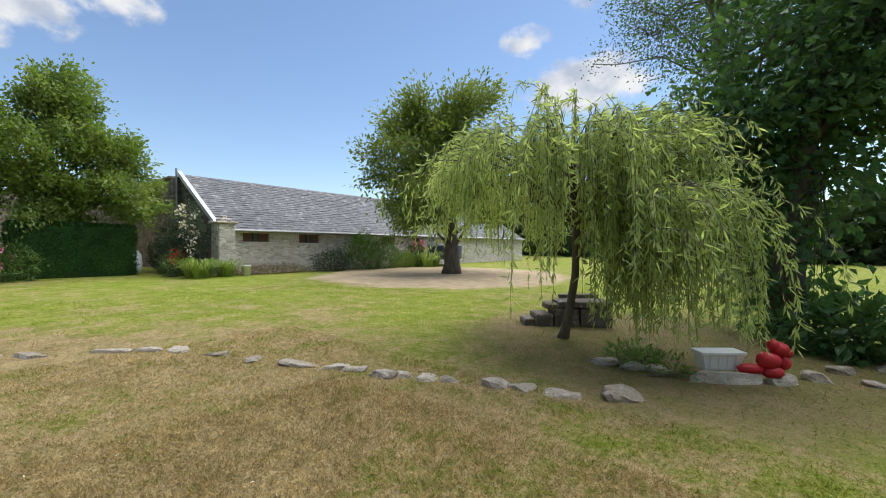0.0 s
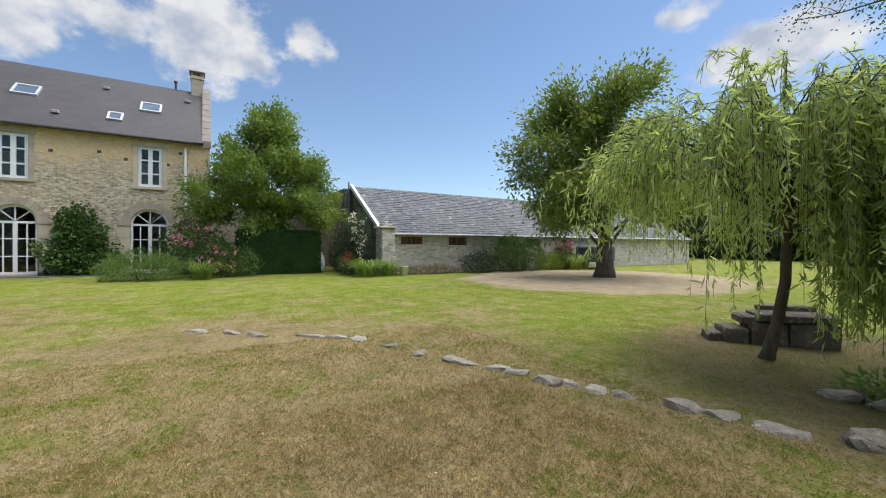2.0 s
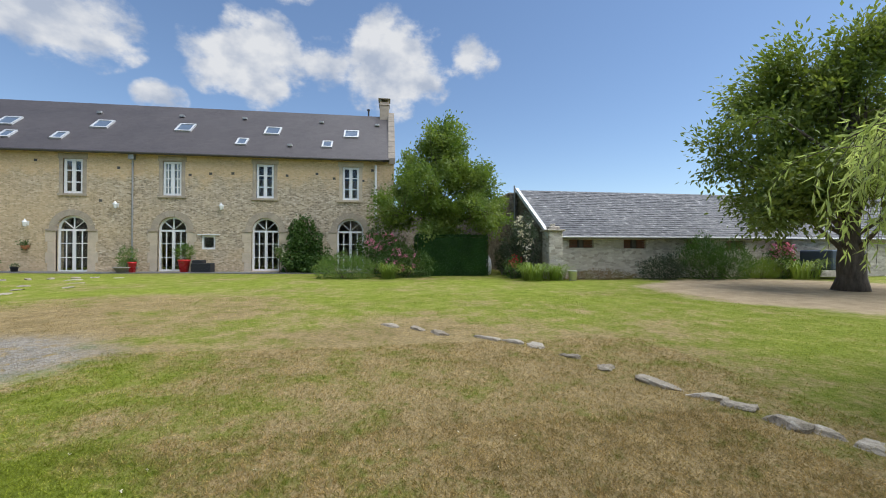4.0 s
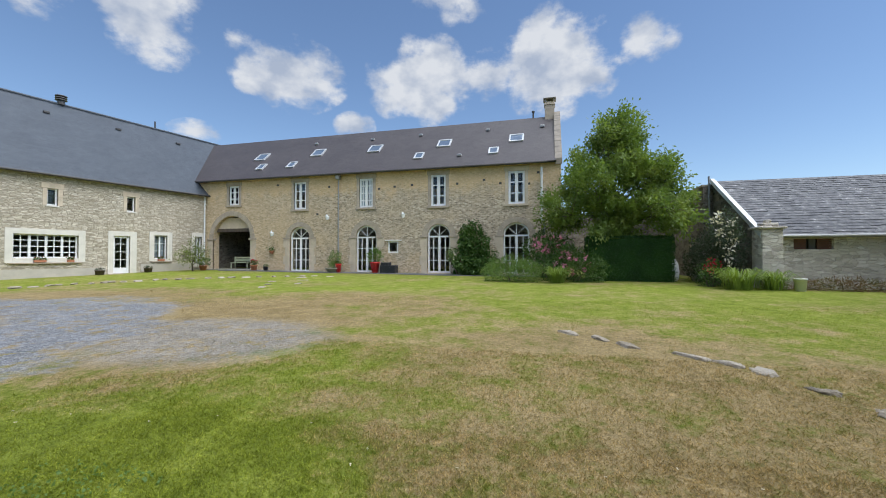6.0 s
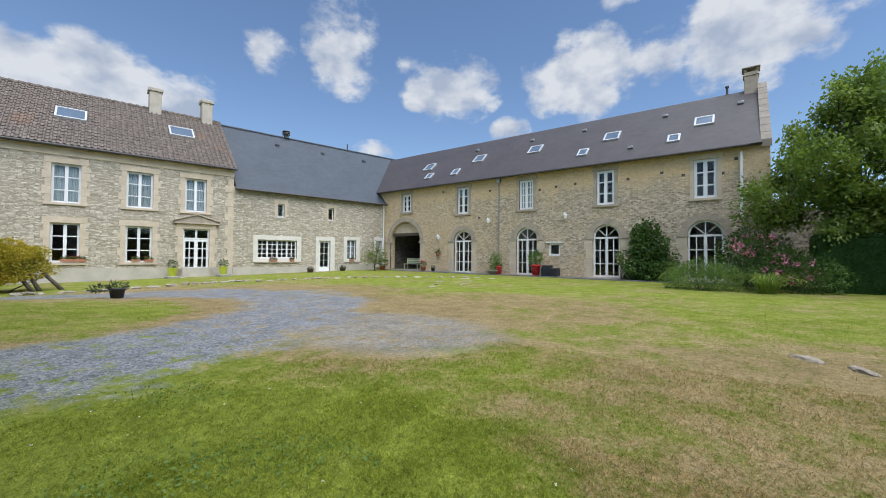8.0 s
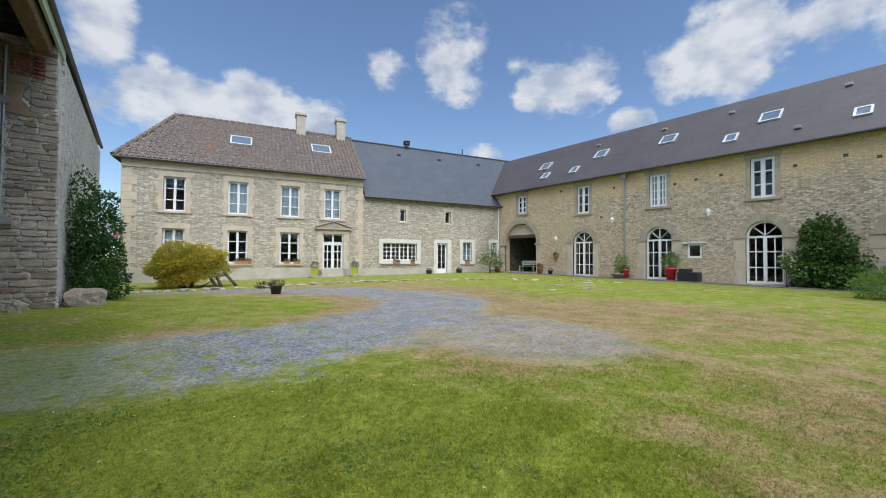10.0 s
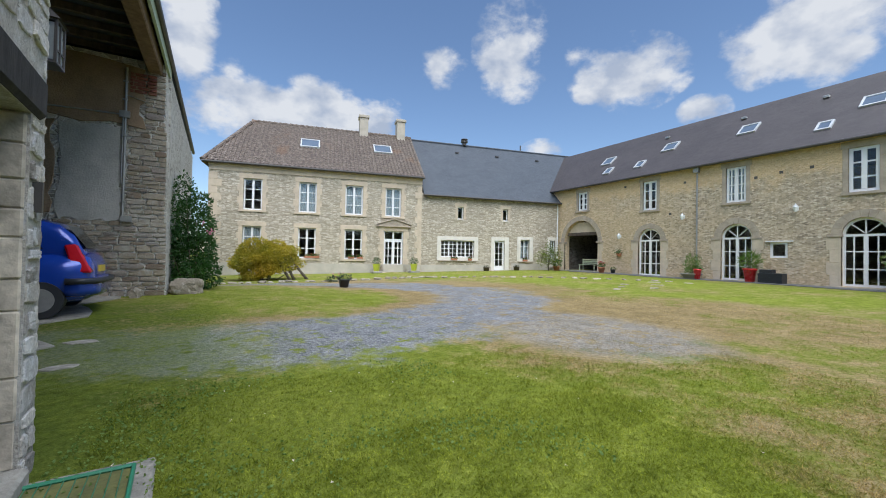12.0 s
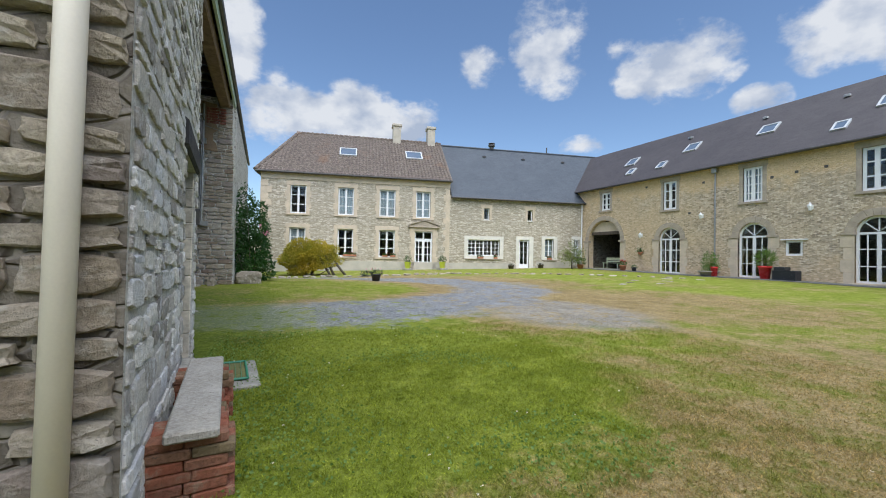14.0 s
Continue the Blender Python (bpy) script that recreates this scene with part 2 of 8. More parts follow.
def ground_colour(N, L):
    """Lawn, drought patches, gravel drive, bare earth and painted shade by place; returns colour and how gravelly it
    is.
    """
    p = coords(N, L, world_space=True)
    sep = N.new("ShaderNodeSeparateXYZ")
    L.new(p, sep.inputs[0])
    X, Y = sep.outputs[0], sep.outputs[1]
    wob = calc(N, L, "MULTIPLY", calc(N, L, "SUBTRACT", noise_tex(N, L, p, 0.7, 4), 0.5), 0.34)
    frayed = calc(N, L, "MULTIPLY", calc(N, L, "SUBTRACT", noise_tex(N, L, p, 5.0, 5, 0.7), 0.5), 0.22)
    wob = calc(N, L, "ADD", wob, frayed)

    def oval(cx, cy, a, bb):
        dx = calc(N, L, "DIVIDE", calc(N, L, "SUBTRACT", X, cx), a)
        dy = calc(N, L, "DIVIDE", calc(N, L, "SUBTRACT", Y, cy), bb)
        r = calc(N, L, "SQRT", calc(N, L, "ADD", calc(N, L, "MULTIPLY", dx, dx), calc(N, L, "MULTIPLY", dy, dy)))
        return calc(N, L, "ADD", r, wob)

    outer, inner = oval(-0.8, -13.9, 9.7, 7.6), oval(-0.1, -14.2, 6.5, 4.5)
    spur = oval(-6.2, -6.6, 2.0, 2.7)
    west = span(N, L, calc(N, L, "ADD", X, calc(N, L, "MULTIPLY", wob, 6.0)), -1.6, 1.2)
    gravel = calc(N, L, "MULTIPLY", span(N, L, outer, 1.0, 0.9), span(N, L, inner, 0.95, 1.1))
    gravel = calc(N, L, "MAXIMUM", gravel, span(N, L, spur, 1.1, 0.6, 0.0, 0.6))
    gravel = calc(N, L, "MULTIPLY", gravel, span(N, L, west, 0.0, 1.0, 1.0, 0.3))
    rim = calc(N, L, "MULTIPLY", span(N, L, outer, 1.5, 0.98), span(N, L, inner, 0.6, 1.0))
    rim = calc(N, L, "MULTIPLY", rim, span(N, L, X, -2.5, -5.5))
    ring = calc(N, L, "MULTIPLY", span(N, L, inner, 0.75, 1.0), span(N, L, inner, 1.2, 1.0))
    bare = span(N, L, oval(-12.2, 16.0, 6.0, 7.0), 1.02, 0.86)
    bed = span(N, L, oval(-0.9, 7.3, 3.4, 3.3), 1.15, 0.7)
    # lawn: fresh, and dried in patches
    big, mid, fine = noise_tex(N, L, p, 0.32, 4, 0.6), noise_tex(N, L, p, 2.1, 5, 0.65), noise_tex(N, L, p, 55, 4, 0.7)
    dry = calc(N, L, "ADD", calc(N, L, "MULTIPLY", big, 0.5), calc(N, L, "MULTIPLY", mid, 0.5))
    near = oval(-4.0, 1.0, 6.5, 4.6)
    dry = calc(N, L, "ADD", dry, span(N, L, near, 1.1, 0.6, 0.0, 0.15))
    dry = calc(N, L, "ADD", dry, calc(N, L, "MULTIPLY", rim, 0.2))
    dry = calc(N, L, "ADD", dry, calc(N, L, "MULTIPLY", ring, 0.12))
    dry = calc(N, L, "ADD", dry, span(N, L, oval(-9.5, -6.0, 5.5, 4.5), 1.1, 0.4, 0.0, 0.16))
    dry = calc(N, L, "SUBTRACT", dry, span(N, L, oval(-0.6, -3.4, 2.9, 2.6), 1.15, 0.7, 0.0, 0.3))
    dry = calc(N, L, "ADD", dry, calc(N, L, "MULTIPLY", bed, 0.06))
    dryness = span(N, L, dry, 0.44, 0.66)
    green = ramp(N, L, calc(N, L, "ADD", calc(N, L, "MULTIPLY", mid, 0.45), calc(N, L, "MULTIPLY", fine, 0.55)), [(0.3, (0.095, 0.125, 0.014)), (0.52, (0.205, 0.245, 0.036)), (0.72, (0.36, 0.385, 0.085))])
    straw = ramp(N, L, calc(N, L, "ADD", calc(N, L, "MULTIPLY", mid, 0.35), calc(N, L, "MULTIPLY", fine, 0.65)), [(0.3, (0.12, 0.09, 0.042)), (0.5, (0.27, 0.205, 0.1)), (0.72, (0.47, 0.37, 0.2))])
    tuft = noise_tex(N, L, p, 13, 4, 0.7)
    # Darker, less dry grass by the shed; shade is put into its green.
    lush_shade = calc(N, L, "MULTIPLY", span(N, L, oval(2.0, -8.5, 2.4, 5.5), 1.15, 0.6), span(N, L, mid, 0.35, 0.6, 0.35, 0.85))
    green = blend(N, L, lush_shade, green, ramp(N, L, fine, [(0.3, (0.04, 0.068, 0.01)), (0.7, (0.12, 0.165, 0.03))]))
    dry = calc(N, L, "SUBTRACT", dry, calc(N, L, "MULTIPLY", lush_shade, 0.12))
    dryness = span(N, L, calc(N, L, "ADD", dry, calc(N, L, "MULTIPLY", calc(N, L, "SUBTRACT", tuft, 0.5), 0.4)), 0.45, 0.69)
    c = blend(N, L, dryness, green, straw)
    c = blend(N, L, 0.8, c, ramp(N, L, tuft, [(0.3, (0.55, 0.56, 0.5)), (0.5, (1.0, 1.0, 1.0)), (0.7, (1.35, 1.32, 1.25))]), "MULTIPLY")
    earth = ramp(N, L, calc(N, L, "ADD", calc(N, L, "MULTIPLY", mid, 0.6), calc(N, L, "MULTIPLY", fine, 0.4)), [(0.3, (0.27, 0.205, 0.125)), (0.7, (0.52, 0.41, 0.265))])
    c = blend(N, L, bare, c, earth)
    # Willow bed: dark soil with the trees' shade put into its colour.
    c = blend(N, L, calc(N, L, "MULTIPLY", bed, 0.6), c, ramp(N, L, fine, [(0.3, (0.085, 0.06, 0.04)), (0.7, (0.22, 0.16, 0.1))]))
    pebble = N.new("ShaderNodeTexVoronoi")
    pebble.inputs["Scale"].default_value = 34
    L.new(p, pebble.inputs["Vector"])
    tone = N.new("ShaderNodeSeparateColor")
    L.new(pebble.outputs["Color"], tone.inputs[0])
    grit = ramp(N, L, calc(N, L, "ADD", calc(N, L, "MULTIPLY", tone.outputs[0], 0.5), calc(N, L, "MULTIPLY", mid, 0.5)), [(0.2, (0.1, 0.105, 0.112)), (0.5, (0.21, 0.216, 0.225)), (0.85, (0.37, 0.375, 0.38))])
    stony = calc(N, L, "MULTIPLY", gravel, span(N, L, noise_tex(N, L, p, 3.2, 5, 0.75), 0.66, 0.5))
    c = blend(N, L, stony, c, grit)
    return c, stony, fine, pebble.outputs["Distance"]


def ground_material():
    m, N, L, b = nodes_of("lawn_and_gravel")
    c, stony, fine, peb = ground_colour(N, L)
    L.new(c, b.inputs["Base Color"])
    b.inputs["Roughness"].default_value, b.inputs["Specular IOR Level"].default_value = 0.95, 0.05
    h = blend(N, L, stony, fine, peb)
    bump(N, L, b, h, 0.9, 0.03)
    return m


def blade_material():
    m, N, L, b = nodes_of("grass_blades")
    c, stony, fine, peb = ground_colour(N, L)
    p = coords(N, L, world_space=True)
    each = ramp(N, L, noise_tex(N, L, p, 80, 2, 0.6), [(0.32, (0.95, 0.97, 0.8)), (0.5, (1.3, 1.28, 1.1)), (0.68, (1.95, 1.8, 1.5))])
    c = blend(N, L, 1.0, c, each, "MULTIPLY")
    L.new(c, b.inputs["Base Color"])
    b.inputs["Roughness"].default_value, b.inputs["Specular IOR Level"].default_value = 0.8, 0.05
    tr, mx = N.new("ShaderNodeBsdfTranslucent"), N.new("ShaderNodeMixShader")
    L.new(c, tr.inputs["Color"])
    mx.inputs[0].default_value = 0.45
    L.new(b.outputs[0], mx.inputs[1]); L.new(tr.outputs[0], mx.inputs[2])
    L.new(mx.outputs[0], N["Material Output"].inputs["Surface"])
    return m


LIMESTONE = rubble("pale_limestone_rubble", [(0.4, 0.345, 0.255), (0.55, 0.48, 0.37), (0.64, 0.565, 0.44), (0.8, 0.735, 0.61)], (0.43, 0.37, 0.28), (4.2, 14.0), 0.09, 0.035, (0.5, 0.45, 0.36), 0.2, 0.15, distort=0.1, grain=0.36)
OLDSTONE = rubble("brown_weathered_rubble", [(0.3, 0.245, 0.18), (0.54, 0.45, 0.34), (0.72, 0.605, 0.455), (0.9, 0.81, 0.67)], (0.7, 0.56, 0.39), (7.0, 15.0), 0.1, 0.04, (0.7, 0.55, 0.35), 0.35, 0.4, distort=0.1, grain=0.36, wash=((0.86, 0.62, 0.33), 5.0, 6.4, 9.0, 22.0))
BARNSTONE = rubble("grey_barn_rubble", [(0.44, 0.39, 0.32), (0.62, 0.56, 0.47), (0.72, 0.66, 0.57), (0.82, 0.77, 0.68)], (0.66, 0.59, 0.5), (3.4, 8.5), 0.09, 0.04, (0.55, 0.5, 0.42), 0.25, distort=0.12, grain=0.4)
# Darker rubble with shade put into its colour; also backs the dark corner joints.
SHADED_DARKSTONE = rubble("shaded_dark_rubble", [(0.14, 0.12, 0.1), (0.24, 0.21, 0.17), (0.33, 0.3, 0.25)], (0.26, 0.23, 0.19), (3.6, 8.0), 0.09, 0.04, None, 0.4, 0.2)
ASHLAR = plain("cut_limestone", (0.56, 0.465, 0.345), 0.85, vary=0.22, scale=2.0, grain=40, relief=0.3, depth=0.006)
ASHLAR_GREY = plain("grey_cut_limestone", (0.4, 0.335, 0.26), 0.9, vary=0.3, scale=2.5, grain=35, relief=0.4, depth=0.008)
COPING = plain("weathered_coping_stone", (0.26, 0.225, 0.18), 0.9, vary=0.35, scale=2.5, grain=35, relief=0.4, depth=0.008)
RENDER = plain("pale_render", (0.66, 0.62, 0.54), 0.85, vary=0.12, scale=2.0)
PLINTH = plain("cement_plinth", (0.47, 0.43, 0.36), 0.9, vary=0.2, scale=1.5)
BLUESLATE = slates("blue_grey_slates", ((0.056, 0.068, 0.084), (0.068, 0.081, 0.098)), (0.3, 0.2), rough=0.5, line=0.7)
BROWNSLATE = slates("brown_grey_slates", ((0.074, 0.064, 0.064), (0.088, 0.077, 0.076)), (0.3, 0.2), rough=0.55, line=0.75)
OLDSLATE = slates("old_barn_slates", ((0.075, 0.078, 0.085), (0.17, 0.17, 0.175)), (0.32, 0.24), (0.36, 0.36, 0.35), 0.55, 0.7)
CLAYTILE = plain("brown_clay_tile", (0.165, 0.115, 0.085), 0.85, vary=0.5, scale=1.1, grain=9, relief=0.4, depth=0.01)
WHITE = plain("white_painted_joinery", (0.80, 0.80, 0.79), 0.35, vary=0.04)
ZINC = plain("dull_zinc", (0.36, 0.36, 0.35), 0.5, 0.6, vary=0.2)
LIGHTZINC = plain("pale_flashing", (0.55, 0.56, 0.56), 0.45, 0.3, vary=0.1)
DARKZINC = plain("dark_gutter", (0.07, 0.065, 0.062), 0.5, 0.3, vary=0.2)
GLASS = pane_glass("window_glass")
# Opaque rooflight pane: the reflected sky's grey-blue is put into its colour.
SKYGLASS = plain("rooflight_sky_tint", (0.17, 0.215, 0.27), 0.12, 0.35, vary=0.08)
# Dark base colour stands for the shade in rooms, openings and putlog holes.
ROOM_SHADE = plain("dim_room_shade", (0.10, 0.09, 0.08), 0.9)
CURTAIN = plain("white_net_curtain", (0.42, 0.44, 0.46), 0.9, vary=0.1, scale=14)
OLDWOOD = bark("old_dark_wood", ((0.045, 0.035, 0.028), (0.13, 0.10, 0.075)), 6)
BLACKWOOD = bark("blackened_oak", ((0.014, 0.013, 0.013), (0.055, 0.05, 0.048)), 7)
BROWNWOOD = bark("brown_beam_wood", ((0.10, 0.065, 0.04), (0.24, 0.16, 0.10)), 6)
GROUND = ground_material()
BLADES = blade_material()


# ---- building blocks ----
class Shape:
    """Gathers solids into one mesh."""

    def __init__(self):
        self.v, self.f = [], []

    def add(self, verts, faces):
        n = len(self.v)
        self.v += [tuple(p) for p in verts]
        self.f += [tuple(n + i for i in f) for f in faces]
        return self

    def box(self, x0, x1, y0, y1, z0, z1):
        p = [(x, y, z) for z in (z0, z1) for y in (y0, y1) for x in (x0, x1)]
        return self.add(p, [(0, 2, 3, 1), (4, 5, 7, 6), (0, 1, 5, 4), (2, 6, 7, 3), (0, 4, 6, 2), (1, 3, 7, 5)])

    def prism(self, outline, y0, y1):
        """An (x, z) outline, run through from y0 to y1."""
        n = len(outline)
        p = [(x, y0, z) for x, z in outline] + [(x, y1, z) for x, z in outline]
        return self.add(p, [tuple(range(n)), tuple(range(2 * n - 1, n - 1, -1))] + [(i, n + i, n + (i + 1) % n, (i + 1) % n) for i in range(n)])

    def sheet(self, corners, thick):
        """A slab on four corners, thick measured straight down."""
        p = [Vector(c) for c in corners]
        q = [c - Vector((0, 0, thick)) for c in p]
        return self.add(p + q, [(0, 1, 2, 3), (7, 6, 5, 4)] + [(i, 4 + i, 4 + (i + 1) % 4, (i + 1) % 4) for i in range(4)])

    def tube(self, path, radii, sides=8):
        """A round bar along a path, with a radius at each point."""
        path = [Vector(p) for p in path]
        rings = []
        for i, p in enumerate(path):
            d = (path[min(i + 1, len(path) - 1)] - path[max(i - 1, 0)]).normalized()
            a = d.orthogonal().normalized() if abs(d.z) > 0.9 else d.cross(Vector((0, 0, 1))).normalized()
            b = d.cross(a)
            r = radii[i] if isinstance(radii, (list, tuple)) else radii
            rings.append([p + r * (math.cos(2 * math.pi * k / sides) * a + math.sin(2 * math.pi * k / sides) * b) for k in range(sides)])
        f = [(i * sides + k, i * sides + (k + 1) % sides, (i + 1) * sides + (k + 1) % sides, (i + 1) * sides + k) for i in range(len(path) - 1) for k in range(sides)]
        f += [tuple(range(sides - 1, -1, -1)), tuple((len(path) - 1) * sides + k for k in range(sides))]
        return self.add([q for r in rings for q in r], f)

    def lathe(self, profile, sides=20, at=(0, 0, 0)):
        """A turned shape from (radius, z) pairs."""
        x, y, z0 = at
        p = [(x + r * math.cos(2 * math.pi * k / sides), y + r * math.sin(2 * math.pi * k / sides), z0 + z) for r, z in profile for k in range(sides)]
        n = len(profile)
        f = [(i * sides + k, i * sides + (k + 1) % sides, (i + 1) * sides + (k + 1) % sides, (i + 1) * sides + k) for i in range(n - 1) for k in range(sides)]
        f += [tuple(range(sides - 1, -1, -1)), tuple((n - 1) * sides + k for k in range(sides))]
        return self.add(p, f)

    def make(self, name, mat, parent=None, bevel=0.0, smooth=False, at=None):
        me = bpy.data.meshes.new(name)
        me.from_pydata(self.v, [], self.f)
        bm = bmesh.new()
        bm.from_mesh(me)
        bmesh.ops.recalc_face_normals(bm, faces=bm.faces)
        if bevel:
            bmesh.ops.bevel(bm, geom=list(bm.edges), offset=bevel, segments=1, affect="EDGES", clamp_overlap=True)
        bm.to_mesh(me)
        bm.free()
        me.materials.append(mat)
        if smooth:
            me.polygons.foreach_set("use_smooth", [True] * len(me.polygons))
        ob = new(name, me)
        if parent:
            ob.parent = parent
        if at is not None:
            ob.matrix_basis = at
        return ob


def thing(name, at, label, category, group="", kind=""):
    ob = new(name)
    ob.empty_display_size = 0.3
    ob.matrix_basis = at
    return tagged(ob, label, category, group, kind)


def ground_z(x, y):
    """The lawn rises gently towards the long houses."""
    w = min(26.0, max(0.0, -x))

    def ease(u):
        u = max(0.0, min(1.0, u))
        return u * u * (3 - 2 * u)

    shed_side = 0.25 * ease((-y - 5) / 9) * ease((x + 6) / 6) * ease((y + 23) / 6)
    return shed_side + 0.016 * w + 0.00033 * w * max(0.0, min(30.0, -y - 3)) + 0.012 * math.sin(x * 0.9 + 1) * math.sin(y * 0.7)


def walling(length, z0, z1, thick, holes):
    """A wall along x with its face at y = 0, and holes (x0, x1, z0, z1, arched)."""
    s = Shape()
    cuts = sorted({0.0, length} | {c for h in holes for c in h[:2]})
    for a, b in zip(cuts, cuts[1:]):
        mid, level = (a + b) / 2, z0
        for h in sorted((h for h in holes if h[0] < mid < h[1]), key=lambda h: h[2]):
            if h[2] > level + 1e-4:
                s.box(a, b, -thick, 0, level, h[2])
            level = h[3]
        if level < z1 - 1e-4:
            s.box(a, b, -thick, 0, level, z1)
    for x0, x1, _, top, arched in holes:
        if arched:
            r = (x1 - x0) / 2
            rise = arched
            for side in (-1, 1):
                arc = [((x0 + x1) / 2 + side * r * math.cos(t * math.pi / 16), top - rise + rise * math.sin(t * math.pi / 16)) for t in range(9)]
                for (xa, za), (xb, zb) in zip(arc, arc[1:]):
                    s.prism([(xa, za), (xa, top), (xb, top), (xb, zb)], -thick, 0)
    return s


def glazing(parent, x0, x1, z0, z1, cols, rows, back=0.16, bar=0.07, thin=0.035, leaves_n=2, arch=0.0, panel=0.0, curtain=False, name="window"):
    """A painted window or French door: frame, leaves and bars as the parent part, a pane behind them."""
    s = Shape()
    y0, y1 = -back - 0.06, -back
    top = z1 - arch
    s.box(x0, x0 + bar, y0, y1, z0, top).box(x1 - bar, x1, y0, y1, z0, top).box(x0 + bar, x1 - bar, y0, y1, z0, z0 + bar).box(x0 + bar, x1 - bar, y0, y1, top - bar, top)
    if panel:
        s.box(x0 + bar, x1 - bar, y0 + 0.01, y1 - 0.01, z0 + bar, z0 + panel)
    w = (x1 - x0) / leaves_n
    for k in range(1, leaves_n):
        s.box(x0 + k * w - bar * 0.7, x0 + k * w + bar * 0.7, y0, y1 + 0.012, z0 + bar, top - bar)
    n = cols * leaves_n
    for k in range(1, n):
        if k % cols:
            xx = x0 + (x1 - x0) * k / n
            s.box(xx - thin / 2, xx + thin / 2, y0 + 0.01, y1 - 0.008, z0 + bar, top - bar)
    for k in range(1, rows):
        zz = z0 + panel + (top - z0 - panel) * k / rows
        s.box(x0 + bar, x1 - bar, y0 + 0.012, y1 - 0.012, zz - thin / 2, zz + thin / 2)
    if arch:
        r, cx = (x1 - x0) / 2, (x0 + x1) / 2
        for t in range(16):
            p = [(cx - q * math.cos(a * math.pi / 16), top + max(0.0, (arch - (r - q)) * math.sin(a * math.pi / 16))) for q, a in ((r - bar, t), (r, t), (r, t + 1), (r - bar, t + 1))]
            s.prism(p, y0, y1)
        for a in (45, 90, 135):
            c, sn = math.cos(radians(a)), math.sin(radians(a))
            s.prism([(cx + 0.025 * sn, top), (cx + (r - bar) * c + 0.025 * sn, top + (arch - bar) * sn - 0.025 * c), (cx + (r - bar) * c - 0.025 * sn, top + (arch - bar) * sn + 0.025 * c), (cx - 0.025 * sn, top + 0.02)], y0 + 0.005, y1 - 0.005)
    win = s.make(name, WHITE, parent)
    g = Shape()
    ym = (y0 + y1) / 2
    outline = [(x0 + 0.02, z0 + 0.02), (x1 - 0.02, z0 + 0.02), (x1 - 0.02, top)]
    if arch:
        outline += [((x0 + x1) / 2 + ((x1 - x0) / 2 - 0.03) * math.cos(t * math.pi / 12), top + (arch - 0.03) * math.sin(t * math.pi / 12)) for t in range(1, 12)]
    outline += [(x0 + 0.02, top)]
    g.prism(outline, ym - 0.004, ym + 0.004)
    pane = g.make("pane", GLASS, win)
    pane.visible_shadow = False
    if curtain:
        c = Shape()
        for side in (0, 1):
            a0, a1 = (x0 + 0.06, x0 + (x1 - x0) * 0.46) if side == 0 else (x0 + (x1 - x0) * 0.54, x1 - 0.06)
            n = 14
            pts = [(a0 + (a1 - a0) * k / n, y0 - 0.12 - 0.025 * math.sin(k * 1.9)) for k in range(n + 1)]
            for (xa, ya), (xb, yb) in zip(pts, pts[1:]):
                c.add([(xa, ya, z0 + 0.1), (xb, yb, z0 + 0.1), (xb, yb, top - 0.05), (xa, ya, top - 0.05)], [(0, 1, 2, 3)])
        c.make("curtain", CURTAIN, win)
    return win


def quoins(parent, x0, x1, z0, z1, mat, proud=0.02, wide=0.2, block=0.36, sill=True, lintel=True, name="surround", toothed=True):
    """Cut stones round an opening: jambs of long and short blocks, lintel and sill."""
    s, r = Shape(), Shape()
    n = max(2, round((z1 - z0) / block))
    for k in range(n):
        a, b = z0 + (z1 - z0) * k / n, z0 + (z1 - z0) * (k + 1) / n - 0.008
        w = wide + (0.12 if toothed and k % 2 else 0)
        s.box(x0 - w, x0, -0.1, proud, a, b)
        r.box(x1, x1 + w, -0.1, proud, a, b)
    if lintel:
        Shape().box(x0 - wide - 0.06, x1 + wide + 0.06, -0.1, proud + 0.004, z1, z1 + 0.3).make("lintel", mat, parent, bevel=0.006)
    if sill:
        Shape().box(x0 - wide - 0.04, x1 + wide + 0.04, -0.15, proud + 0.07, z0 - 0.13, z0 - 0.004).make("sill", mat, parent, bevel=0.006)
    for part in (s, r):
        part.make(name, mat, parent, bevel=0.006)


def gable_shell(parent, length, depth, z0, eave, ridge_z, ridge_y, mat, left=True, right=True, thick=0.5):
    """Back and end walls of a long house."""
    s = Shape()
    s.box(0, length, -depth, -depth + thick, z0, eave)
    s.make("back_wall", mat, parent)
    for on, x0, x1, nm in ((left, 0.0, thick, "end_wall"), (right, length - thick, length, "end_wall")):
        if on:
            e = Shape()
            pts = [(-depth + thick, z0), (-thick, z0), (-thick, eave), (-ridge_y, ridge_z - 0.1), (-depth + thick, eave)]
            n = len(pts)
            v = [(x0, y, z) for y, z in pts] + [(x1, y, z) for y, z in pts]
            e.add(v, [tuple(range(n)), tuple(range(2 * n - 1, n - 1, -1))] + [(i, n + i, n + (i + 1) % n, (i + 1) % n) for i in range(n)])
            e.make(nm, mat, parent)


